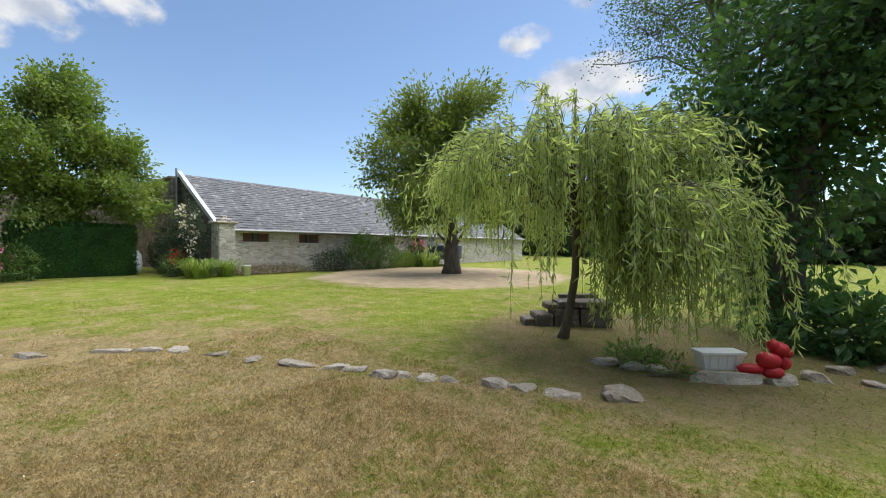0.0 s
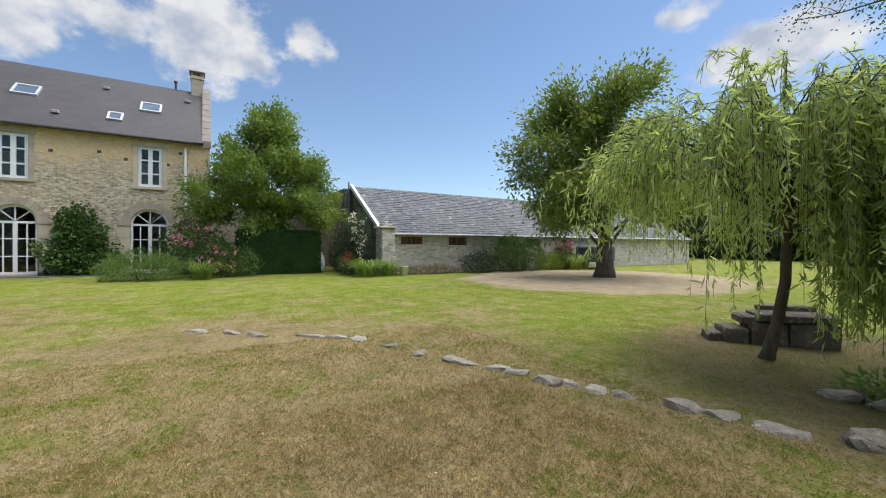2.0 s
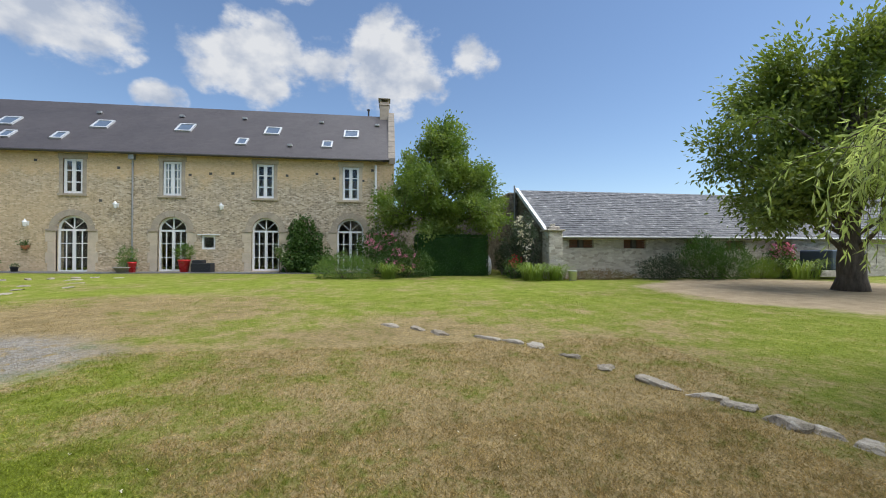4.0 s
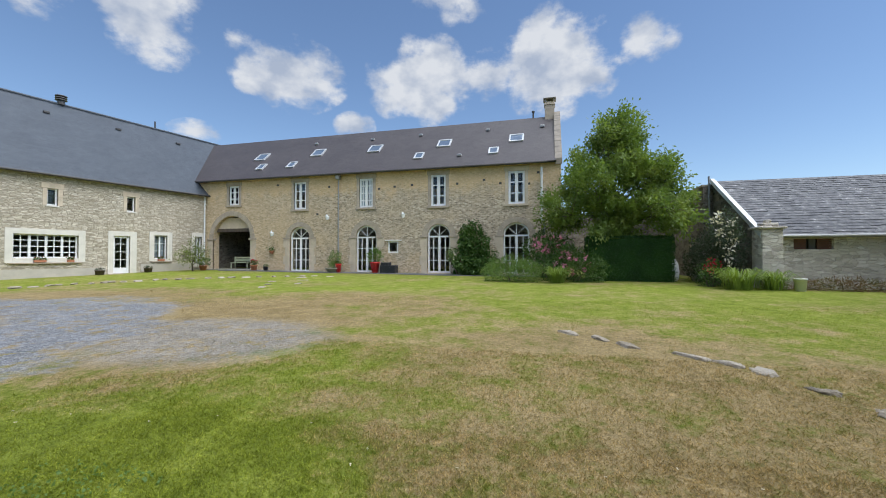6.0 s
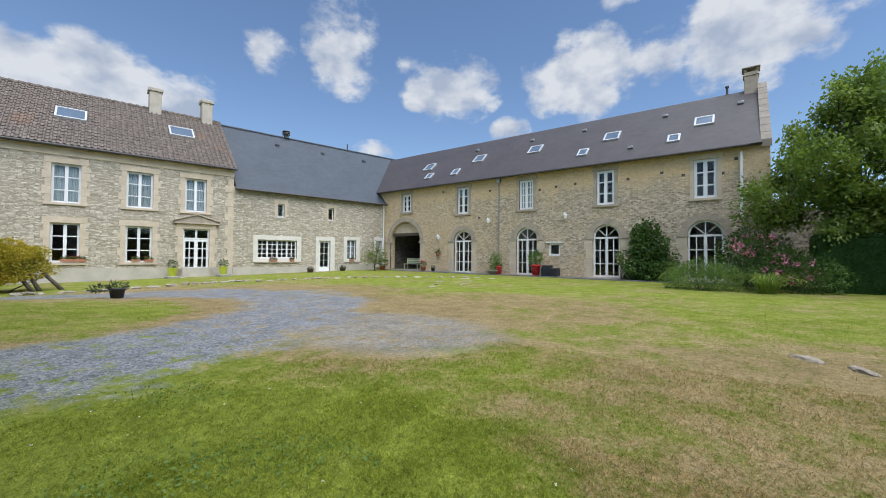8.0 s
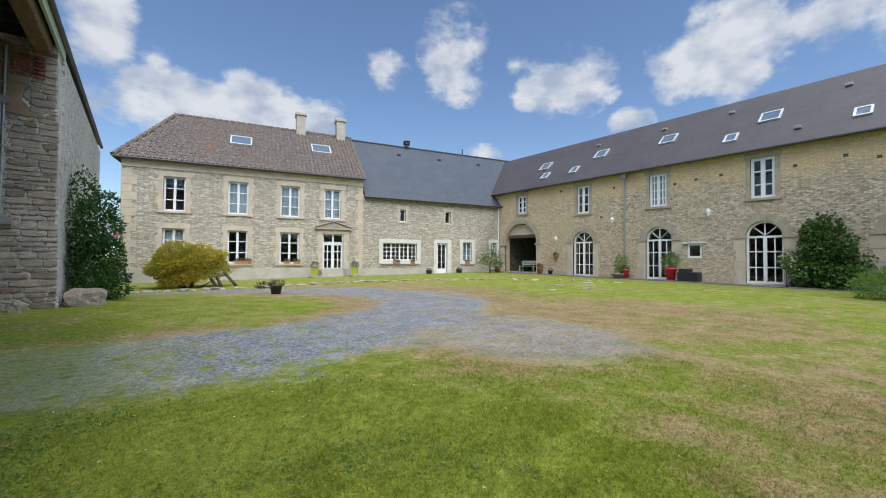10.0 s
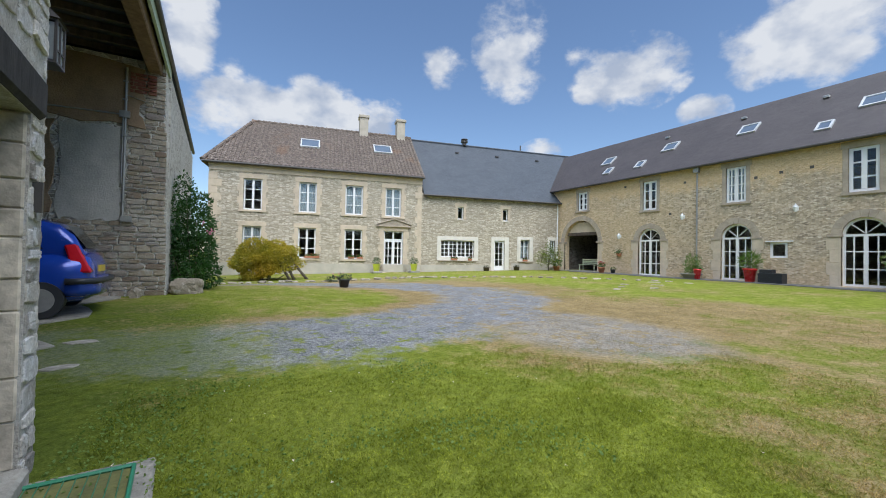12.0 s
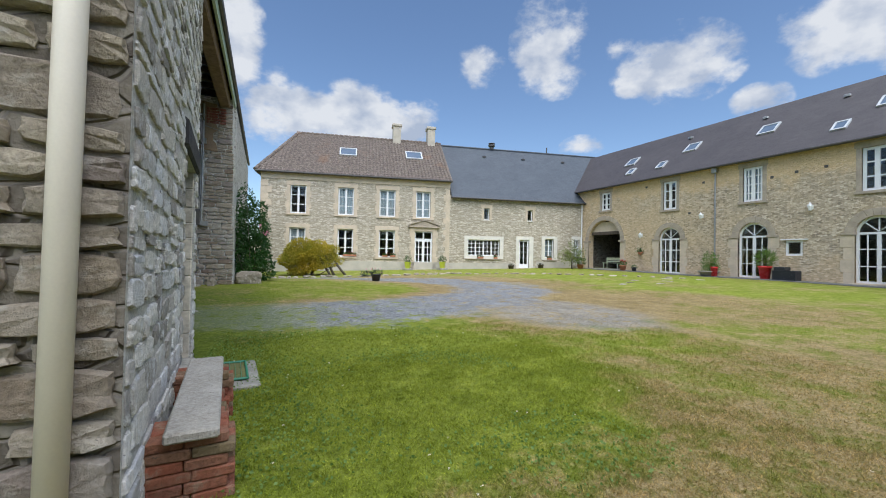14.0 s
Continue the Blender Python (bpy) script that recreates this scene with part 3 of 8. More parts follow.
def slope_sheet(parent, name, mat, x0, x1, y_low, z_low, y_high, z_high, thick=0.14, skew=(0.0, 0.0)):
    """A roof slope as a sheet of its own frame: x along the eave, y up the slope."""
    run = math.hypot(y_high - y_low, z_high - z_low)
    s = Shape()
    s.add([(x0, 0, 0), (x1, 0, 0), (x1 + skew[1], run, 0), (x0 + skew[0], run, 0)] + [(x0, 0, -thick), (x1, 0, -thick), (x1 + skew[1], run, -thick), (x0 + skew[0], run, -thick)],
          [(0, 1, 2, 3), (7, 6, 5, 4), (0, 4, 5, 1), (1, 5, 6, 2), (2, 6, 7, 3), (3, 7, 4, 0)])
    ang = math.atan2(z_high - z_low, abs(y_high - y_low))
    m = Matrix.Translation((0, y_low, z_low))
    if y_high < y_low:       # rises towards -y: mirror by turning about z would flip x, so build the frame by hand
        m = m @ Matrix(((1, 0, 0, 0), (0, -math.cos(ang), math.sin(ang), 0), (0, math.sin(ang), math.cos(ang), 0), (0, 0, 0, 1)))
    else:
        m = m @ Matrix.Rotation(ang, 4, "X")
    ob = s.make(name, mat, parent, at=m)
    return ob


def rooflight(parent, x, z, w, h, y_low, z_low, y_high, z_high, lift=0.0):
    """A hinged rooflight, standing a little proud of the slope."""
    ang = math.atan2(z_high - z_low, abs(y_high - y_low))
    y = y_low + (y_high - y_low) * (z - z_low) / (z_high - z_low)
    m = Matrix.Translation((x, y, z)) @ Matrix(((1, 0, 0, 0), (0, -math.cos(ang), math.sin(ang), 0), (0, math.sin(ang), math.cos(ang), 0), (0, 0, 0, 1))) @ Matrix.Translation((0, 0, lift))
    f = Shape()
    b = 0.09
    f.box(-w / 2, w / 2, -h / 2, -h / 2 + b, -0.05, 0.09).box(-w / 2, w / 2, h / 2 - b, h / 2, -0.05, 0.09)
    f.box(-w / 2, -w / 2 + b, -h / 2 + b, h / 2 - b, 0.0, 0.09).box(w / 2 - b, w / 2, -h / 2 + b, h / 2 - b, 0.0, 0.09)
    ob = f.make("rooflight", LIGHTZINC, parent, at=m)
    g = Shape().box(-w / 2 + b, w / 2 - b, -h / 2 + b, h / 2 - b, 0.02, 0.06)
    g.make("pane", SKYGLASS, ob)
    return ob


def downpipe(parent, x, z0, z1, mat, y=0.07, r=0.045):
    s = Shape()
    s.tube([(x, y, z0), (x, y, z1)], r, 10)
    for zz in (z0 + 0.8, (z0 + z1) / 2, z1 - 0.4):
        s.tube([(x, y, zz), (x, y, zz + 0.05)], r * 1.35, 10)
        s.box(x - 0.015, x + 0.015, 0, y, zz + 0.01, zz + 0.04)
    return s.make("downpipe", mat, parent, smooth=False)


# ---- ground ----
def build_ground():
    s = Shape()
    inner = [i * 0.5 for i in range(-84, 41)]
    xs = [-900, -300, -120, -70] + inner + [40, 90, 250, 900]
    ys = [-900, -300, -120, -70] + [i * 0.5 for i in range(-90, 101)] + [90, 200, 400, 900]
    v = [(x, y, ground_z(max(-60, min(30, x)), max(-60, min(60, y)))) for y in ys for x in xs]
    n = len(xs)
    s.add(v, [(j * n + i, j * n + i + 1, (j + 1) * n + i + 1, (j + 1) * n + i) for j in range(len(ys) - 1) for i in range(n - 1)])
    return tagged(s.make("ground", GROUND, smooth=True), "mown lawn burnt in patches with a gravel drive", "lawn", kind="structure")


build_ground()

# ---- long stone house with arched doors ----
B_EAVE, B_RIDGE, B_LEN, B_DEEP = 7.35, 11.35, 31.0, 9.0


def house_b():
    h = thing("stone_house", pose(-24.6, -0.1, 0, 0, 0, -90), "long brown rubble-stone house with white arched French doors, slate roof", "house")
    doors = [(2.25, 1.58), (7.1, 1.52), (12.12, 1.52), (17.2, 1.56)]
    wins = [(2.23, 0.98, 4.72, 6.72), (7.13, 0.98, 4.74, 6.74), (12.14, 0.98, 4.8, 6.74), (17.18, 0.96, 4.82, 6.74), (22.75, 0.88, 5.29, 6.71)]
    holes = [(c - w / 2, c + w / 2, 0.5, 3.6, 0.74) for c, w in doors] + [(c - w / 2, c + w / 2, a, b, 0) for c, w, a, b in wins]
    holes += [(9.83, 10.57, 1.75, 2.55, 0), (21.28, 24.58, -0.2, 4.5, 1.65)]
    walling(B_LEN, -0.3, B_EAVE, 0.55, holes).make("front_wall", OLDSTONE, h)
    gable_shell(h, B_LEN, B_DEEP, -0.3, B_EAVE, B_RIDGE, 4.5, OLDSTONE)
    e, n = Shape(), 5
    rim = [(-B_DEEP, -0.3), (-0.0, -0.3), (-0.0, B_EAVE), (-4.5, B_RIDGE), (-B_DEEP, B_EAVE)]
    e.add([(x, y, z) for x in (-0.36, 0.0) for y, z in rim], [tuple(range(n)), tuple(range(2 * n - 1, n - 1, -1))] + [(i, n + i, n + (i + 1) % n, (i + 1) % n) for i in range(n)])
    e.make("gable_end", OLDSTONE, h)
    Shape().box(0.5, 20.5, -8.5, -0.6, 0.3, 0.45).box(0.5, 20.5, -8.5, -0.6, 4.1, 4.3).box(20.4, 20.6, -8.5, -0.56, 0.3, 7.2).make("floor", ROOM_SHADE, h)
    for i, (c, w) in enumerate(doors):
        glazing(h, c - w / 2, c + w / 2, 0.5, 3.6, 2, 3, arch=0.74, leaves_n=2, bar=0.105, thin=0.05, name="french_door")
        s = Shape()
        r0, r1 = w / 2, w / 2 + 0.36
        for t in range(11):
            a0, a1 = math.pi * t / 11 + 0.006, math.pi * (t + 1) / 11 - 0.006
            q = (3.6 - 2.86) / r0
            s.prism([(c - r0 * math.cos(a0), 2.86 + r0 * q * math.sin(a0)), (c - r1 * math.cos(a0), 2.86 + r1 * q * math.sin(a0)), (c - r1 * math.cos(a1), 2.86 + r1 * q * math.sin(a1)), (c - r0 * math.cos(a1), 2.86 + r0 * q * math.sin(a1))], -0.1, 0.02)
        s.make("arch_stones", ASHLAR_GREY, h, bevel=0.006)
        quoins(h, c - w / 2, c + w / 2, 0.42, 2.74, ASHLAR, 0.018, 0.4, 0.58, sill=False, lintel=False, name="jamb_stones")
        for e in (-1, 1):
            x = c + e * (w / 2 + 0.22)
            Shape().box(x - 0.27, x + 0.27, -0.1, 0.07, 2.745, 2.86).make("impost", ASHLAR_GREY, h, bevel=0.008)
        Shape().box(c - w / 2 - 0.1, c + w / 2 + 0.1, -0.3, 0.25, 0.36, 0.495).make("doorstep", ASHLAR, h, bevel=0.01)
    for i, (c, w, a, b) in enumerate(wins):
        glazing(h, c - w / 2, c + w / 2, a, b, 2 if i == 2 else 1, 4 if i == 2 else 3, curtain=i == 2, bar=0.13, thin=0.065, back=0.07)
        quoins(h, c - w / 2, c + w / 2, a, b, ASHLAR_GREY if i else ASHLAR, 0.015, 0.2, 0.5, toothed=False)
    glazing(h, 9.83, 10.57, 1.75, 2.55, 1, 1, leaves_n=1, bar=0.11, back=0.05)
    Shape().box(9.6, 10.75, 0, 0.1, 2.56, 2.62).make("shelf", WHITE, h)
    # gateway arch
    s = Shape()
    for t in range(15):
        a0, a1 = math.pi * t / 15 + 0.005, math.pi * (t + 1) / 15 - 0.005
        s.prism([(22.93 - r * math.cos(a), 2.85 + r * math.sin(a)) for r, a in ((1.66, a0), (2.02, a0), (2.02, a1), (1.66, a1))], -0.12, 0.025)
    s.make("gateway_arch", ASHLAR_GREY, h, bevel=0.008)
    quoins(h, 21.28, 24.58, 0.3, 2.72, ASHLAR, 0.02, 0.38, 0.6, sill=False, lintel=False, name="gateway_jamb")
    for x in (21.08, 24.78):
        Shape().box(x - 0.3, x + 0.3, -0.2, 0.1, 2.725, 2.86).make("impost", ASHLAR_GREY, h, bevel=0.01)
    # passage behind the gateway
    Shape().box(20.7, 25.2, -6.0, -5.7, -0.2, 7.0).box(25.0, 25.2, -5.7, -0.56, -0.2, 7.0).box(20.62, 20.7, -5.7, -0.56, -0.2, 7.0).make("passage_wall", SHADED_DARKSTONE, h)
    Shape().box(20.7, 25.0, -5.7, -0.56, 4.6, 4.8).make("passage_ceiling", OLDWOOD, h)
    Shape().box(21.3, 24.6, -0.5, -0.25, 3.35, 3.6).make("lintel_beam", OLDWOOD, h, bevel=0.02)
    Shape().prism([(21.4, 3.6), (24.5, 3.6), (24.2, 4.1), (23.6, 4.4), (22.2, 4.4), (21.7, 4.1)], -0.5, -0.3).make("gateway_infill", ASHLAR, h)
    # roof
    slope_sheet(h, "front_roof", BROWNSLATE, -0.06, B_LEN, 0.3, B_EAVE - 0.2, -4.5, B_RIDGE)
    slope_sheet(h, "back_roof", BROWNSLATE, -0.06, B_LEN, -9.3, B_EAVE - 0.2, -4.5, B_RIDGE)
    s = Shape()
    for y0, z0, y1, z1 in ((0.12, B_EAVE - 0.15, -4.5, B_RIDGE + 0.22), (-9.12, B_EAVE - 0.15, -4.5, B_RIDGE + 0.22)):
        n = 9
        for k in range(n):
            a, b = k / n, (k + 1) / n - 0.008
            ya, yb, za, zb = y0 + (y1 - y0) * a, y0 + (y1 - y0) * b, z0 + (z1 - z0) * a, z0 + (z1 - z0) * b
            s.add([(x, y, z) for x in (-0.42, 0.0) for y, z in ((ya, za - 0.25), (yb, zb - 0.25), (yb, zb + 0.12), (ya, za + 0.12))],
                  [(0, 1, 2, 3), (7, 6, 5, 4), (0, 4, 5, 1), (1, 5, 6, 2), (2, 6, 7, 3), (3, 7, 4, 0)])
    s.make("gable_coping", COPING, h, bevel=0.01)
    Shape().box(-0.05, 0.6, -4.85, -4.15, B_RIDGE - 0.6, B_RIDGE + 0.95).box(-0.1, 0.65, -4.9, -4.1, B_RIDGE + 0.72, B_RIDGE + 0.78).make("chimney", ASHLAR_GREY, h, bevel=0.02)
    stack = Shape()
    for cx in (0.0, 0.55):
        for cyy in (-4.8, -4.2):
            stack.box(cx - 0.06, cx + 0.06, cyy - 0.06, cyy + 0.06, B_RIDGE + 0.95, B_RIDGE + 1.13)
    stack.box(-0.15, 0.7, -4.95, -4.05, B_RIDGE + 1.13, B_RIDGE + 1.2).make("chimney_cap", COPING, h, bevel=0.015)
    Shape().tube([(1.4, -4.6, B_RIDGE - 0.2), (1.4, -4.6, B_RIDGE + 0.42)], 0.06).tube([(1.4, -4.6, B_RIDGE + 0.42), (1.4, -4.6, B_RIDGE + 0.52)], 0.1).make("vent_pipe", DARKZINC, h)
    sl = (0.3, B_EAVE - 0.2, -4.5, B_RIDGE)
    for x, z in ((2.39, 9.3), (7.28, 9.3), (12.44, 9.28), (17.08, 9.3), (22.04, 9.27)):
        rooflight(h, x, z, 0.94, 1.0, *sl)
    for x, z in ((3.74, 8.26), (8.72, 8.23), (18.5, 8.2), (21.1, 8.18)):
        rooflight(h, x, z, 0.62, 0.8, *sl)
    s = Shape()
    for x, z in ((0.75, 10.3), (4.46, 10.36), (9.38, 10.4), (13.19, 10.36), (18.0, 10.36), (5.9, 8.04)):
        y = 0.3 - 4.8 * (z - B_EAVE + 0.2) / (B_RIDGE - B_EAVE + 0.2)
        Shape().box(x - 0.14, x + 0.14, y - 0.05, y + 0.16, z - 0.05, z + 0.1).make("roof_vent", ZINC, h, bevel=0.02)
    Shape().tube([(0.4, 0.36, B_EAVE - 0.26), (25.6, 0.36, B_EAVE - 0.26)], 0.075, 8).make("gutter", DARKZINC, h)
    downpipe(h, 14.15, 0.45, 6.9, ZINC)
    Shape().box(14.0, 14.3, 0.02, 0.26, 6.75, 7.05).make("hopper", ZINC, h, bevel=0.02)
    downpipe(h, 0.75, 3.6, 6.85, WHITE, r=0.07)
    downpipe(h, 0.62, 0.4, 3.8, ZINC, r=0.05)
    # Flat dark plates on the wall paint the shade inside putlog holes.
    for x, z in ((0.95, 6.55), (1.5, 5.9), (4.2, 6.25), (5.9, 6.1), (8.9, 6.15), (10.1, 6.1), (11.2, 6.0), (3.2, 6.0), (15.8, 4.45), (14.9, 6.3), (19.0, 6.6)):
        Shape().box(x - 0.08, x + 0.08, -0.04, 0.004, z - 0.07, z + 0.07).make("putlog_shade", ROOM_SHADE, h)
    return h


house_b()

# ---- pale stone manor and its slate wing ----
AP = pose(-24.6, -25.4, 0, 0, 0, -11.86)
A_EAVE, A_RIDGE, W_EAVE, W_RIDGE, A_RY = 7.45, 11.6, 6.25, 11.5, 4.75


def manor():
    h = thing("manor_house", AP @ pose(11.8, 0, 0), "pale limestone two-storey manor with white windows and brown tiled hipped roof", "house")
    L0 = 14.15
    xs = [(1.58, 2.74), (4.35, 5.59), (7.52, 8.68), (10.98, 12.12)]
    up = [(a, b, 4.34, 6.42, 0) for a, b in xs]
    lo = [(a, b, 1.18, 3.28, 0) for a, b in xs[1:]]
    door = (1.38, 2.8, 0.28, 3.27, 0)
    walling(L0, -0.3, A_EAVE - 0.05, 0.55, up + lo + [door]).make("front_wall", LIMESTONE, h)
    s = Shape()
    s.box(0, L0, -9.5, -9.0, -0.3, A_EAVE - 0.05).box(0, 0.5, -9.0, -0.55, -0.3, A_EAVE - 0.05).box(L0 - 0.5, L0, -9.0, -0.55, -0.3, A_EAVE - 0.05)
    s.make("side_wall", LIMESTONE, h)
    Shape().box(0.5, L0 - 0.5, -9.0, -0.6, 0.1, 0.25).box(0.5, L0 - 0.5, -9.0, -0.6, 3.6, 3.8).box(6, 6.2, -9, -0.6, 0.25, 7.3).make("floor", ROOM_SHADE, h)
    for i, (a, b, z0, z1, _) in enumerate(up + lo):
        glazing(h, a, b, z0, z1, 1, 3, bar=0.1, thin=0.05, curtain=i in (0, 1, 2, 6))
        quoins(h, a, b, z0, z1, ASHLAR, 0.018, 0.24, 0.42)
    d = glazing(h, door[0], door[1], 0.28, 2.62, 2, 4, bar=0.14, thin=0.055, back=0.12, name="front_door")
    glazing(h, door[0], door[1], 2.63, 3.27, 1, 1, bar=0.08, back=0.12, name="transom")
    quoins(h, door[0], door[1], 0.28, 3.27, ASHLAR, 0.03, 0.3, 0.5, sill=False)
    Shape().prism([(0.9, 3.62), (3.25, 3.62), (3.25, 3.72), (2.08, 4.1), (0.9, 3.72)], 0.0, 0.14).prism([(0.8, 3.72), (0.86, 3.8), (2.08, 4.2), (3.29, 3.8), (3.35, 3.72), (2.08, 4.12)], 0.0, 0.24).box(0.82, 3.33, 0, 0.2, 3.57, 3.64).make("pediment", ASHLAR_GREY, h, bevel=0.01)
    Shape().box(1.1, 3.1, 0, 0.45, 0.02, 0.26).make("doorstep", ASHLAR, h, bevel=0.015)
    Shape().box(0.02, L0, -0.01, 0.03, -0.2, 0.85).make("plinth", PLINTH, h)
    s = Shape()
    s.box(0, L0 + 0.02, -0.01, 0.05, A_EAVE - 0.62, A_EAVE - 0.3).box(0, L0 + 0.04, -0.01, 0.12, A_EAVE - 0.3, A_EAVE - 0.1)
    s.make("cornice", ASHLAR, h, bevel=0.01)
    s, s2 = Shape(), Shape()
    for k in range(15):
        z = -0.2 + 0.46 * k
        w = 0.75 if k % 2 else 0.5
        s.box(L0 - w, L0 + 0.02, -0.3, 0.022, max(z, 0.86), z + 0.45)
        s2.box(0.0, w * 0.7, -0.1, 0.022, max(z, 0.86), z + 0.45)
    s.make("corner_stones", ASHLAR, h, bevel=0.008)
    s2.make("corner_stones", ASHLAR, h, bevel=0.008)
    # tiled roof with a hip at the free end: a deck, and pantiles laid on it
    ov = 0.35
    y0, z0 = ov, A_EAVE - 0.12
    ridge_end = 12.3
    deck = Shape()
    deck.sheet([(-0.1, y0, z0), (L0 + ov, y0, z0), (ridge_end, -A_RY, A_RIDGE), (-0.1, -A_RY, A_RIDGE)], 0.12)
    deck.sheet([(L0 + ov, -9.85, z0), (-0.1, -9.85, z0), (-0.1, -A_RY, A_RIDGE), (ridge_end, -A_RY, A_RIDGE)], 0.12)
    deck.add([(L0 + ov, y0, z0), (L0 + ov, -9.85, z0), (ridge_end, -A_RY, A_RIDGE), (L0 + ov, y0, z0 - 0.12), (L0 + ov, -9.85, z0 - 0.12), (ridge_end, -A_RY, A_RIDGE - 0.12)], [(0, 1, 2), (5, 4, 3), (0, 3, 4, 1)])
    deck.make("roof_deck", CLAYTILE, h)
    tiles = Shape()
    run = math.hypot(A_RY + y0, A_RIDGE - z0)
    rows, tw = 19, 0.27
    rng = random.Random(4)
    cy, cz = -(A_RY + y0) / run, (A_RIDGE - z0) / run
    for r in range(rows):
        a0, a1 = run * r / rows, run * (r + 1) / rows + 0.05
        xmax = L0 + ov - (L0 + ov - ridge_end) * (r + 0.5) / rows
        k = 0
        while -0.1 + (k + 1) * tw < xmax:
            x = -0.1 + k * tw
            lift = 0.02 + rng.uniform(0, 0.012)
            prof = [(x, 0.0), (x + tw * 0.45, 0.0), (x + tw * 0.58, 0.055), (x + tw * 0.8, 0.06), (x + tw * 0.98, 0.008)]
            pts = []
            for a, up_ in ((a0, lift + 0.035), (a1, lift)):
                for px, hh in prof:
                    o = hh + up_
                    pts.append((px, y0 + cy * a + cz * o, z0 + cz * a - cy * o))
            n = len(prof)
            low = [(px, y0 + cy * a0, z0 + cz * a0) for px, _ in prof]
            tiles.add(pts + low, [(i, i + 1, n + i + 1, n + i) for i in range(n - 1)] + [(2 * n + i, 2 * n + i + 1, i + 1, i) for i in range(n - 1)])
            k += 1
    tagged(tiles.make("roof_tiles", TILES, h), kind="stuff")
    ridge = Shape()
    for k in range(32):
        x = -0.1 + 0.39 * k
        if x + 0.4 < ridge_end + 0.1:
            ridge.tube([(x, -A_RY, A_RIDGE + 0.02), (x + 0.42, -A_RY, A_RIDGE + 0.05)], [0.13, 0.15], 8)
    for side in (y0, -9.85):
        a, b = Vector((L0 + ov, side, z0 + 0.04)), Vector((ridge_end, -A_RY, A_RIDGE + 0.06))
        for k in range(15):
            ridge.tube([a.lerp(b, k / 15), a.lerp(b, (k + 1.1) / 15)], [0.14, 0.12], 8)
    ridge.make("ridge_tiles", TILES, h)
    sl = (y0, z0, -A_RY, A_RIDGE)
    for x, z, w in ((8.07, 9.62, 1.36), (2.66, 9.75, 1.4)):
        rooflight(h, x, z, w, 1.25, *sl, lift=0.1)
    for x in (3.95, 0.85):
        s = Shape()
        s.box(x - 0.34, x + 0.34, -A_RY - 0.35, -A_RY + 0.5, A_RIDGE - 0.8, A_RIDGE + 1.2)
        s.box(x - 0.42, x + 0.42, -A_RY - 0.43, -A_RY + 0.58, A_RIDGE + 1.2, A_RIDGE + 1.42)
        s.make("chimney", PALE_STACK, h, bevel=0.02)
    Shape().tube([(-0.1, y0 + 0.05, z0 - 0.04), (L0 + ov, y0 + 0.05, z0 - 0.04)], 0.07, 8).make("gutter", DARKZINC, h)


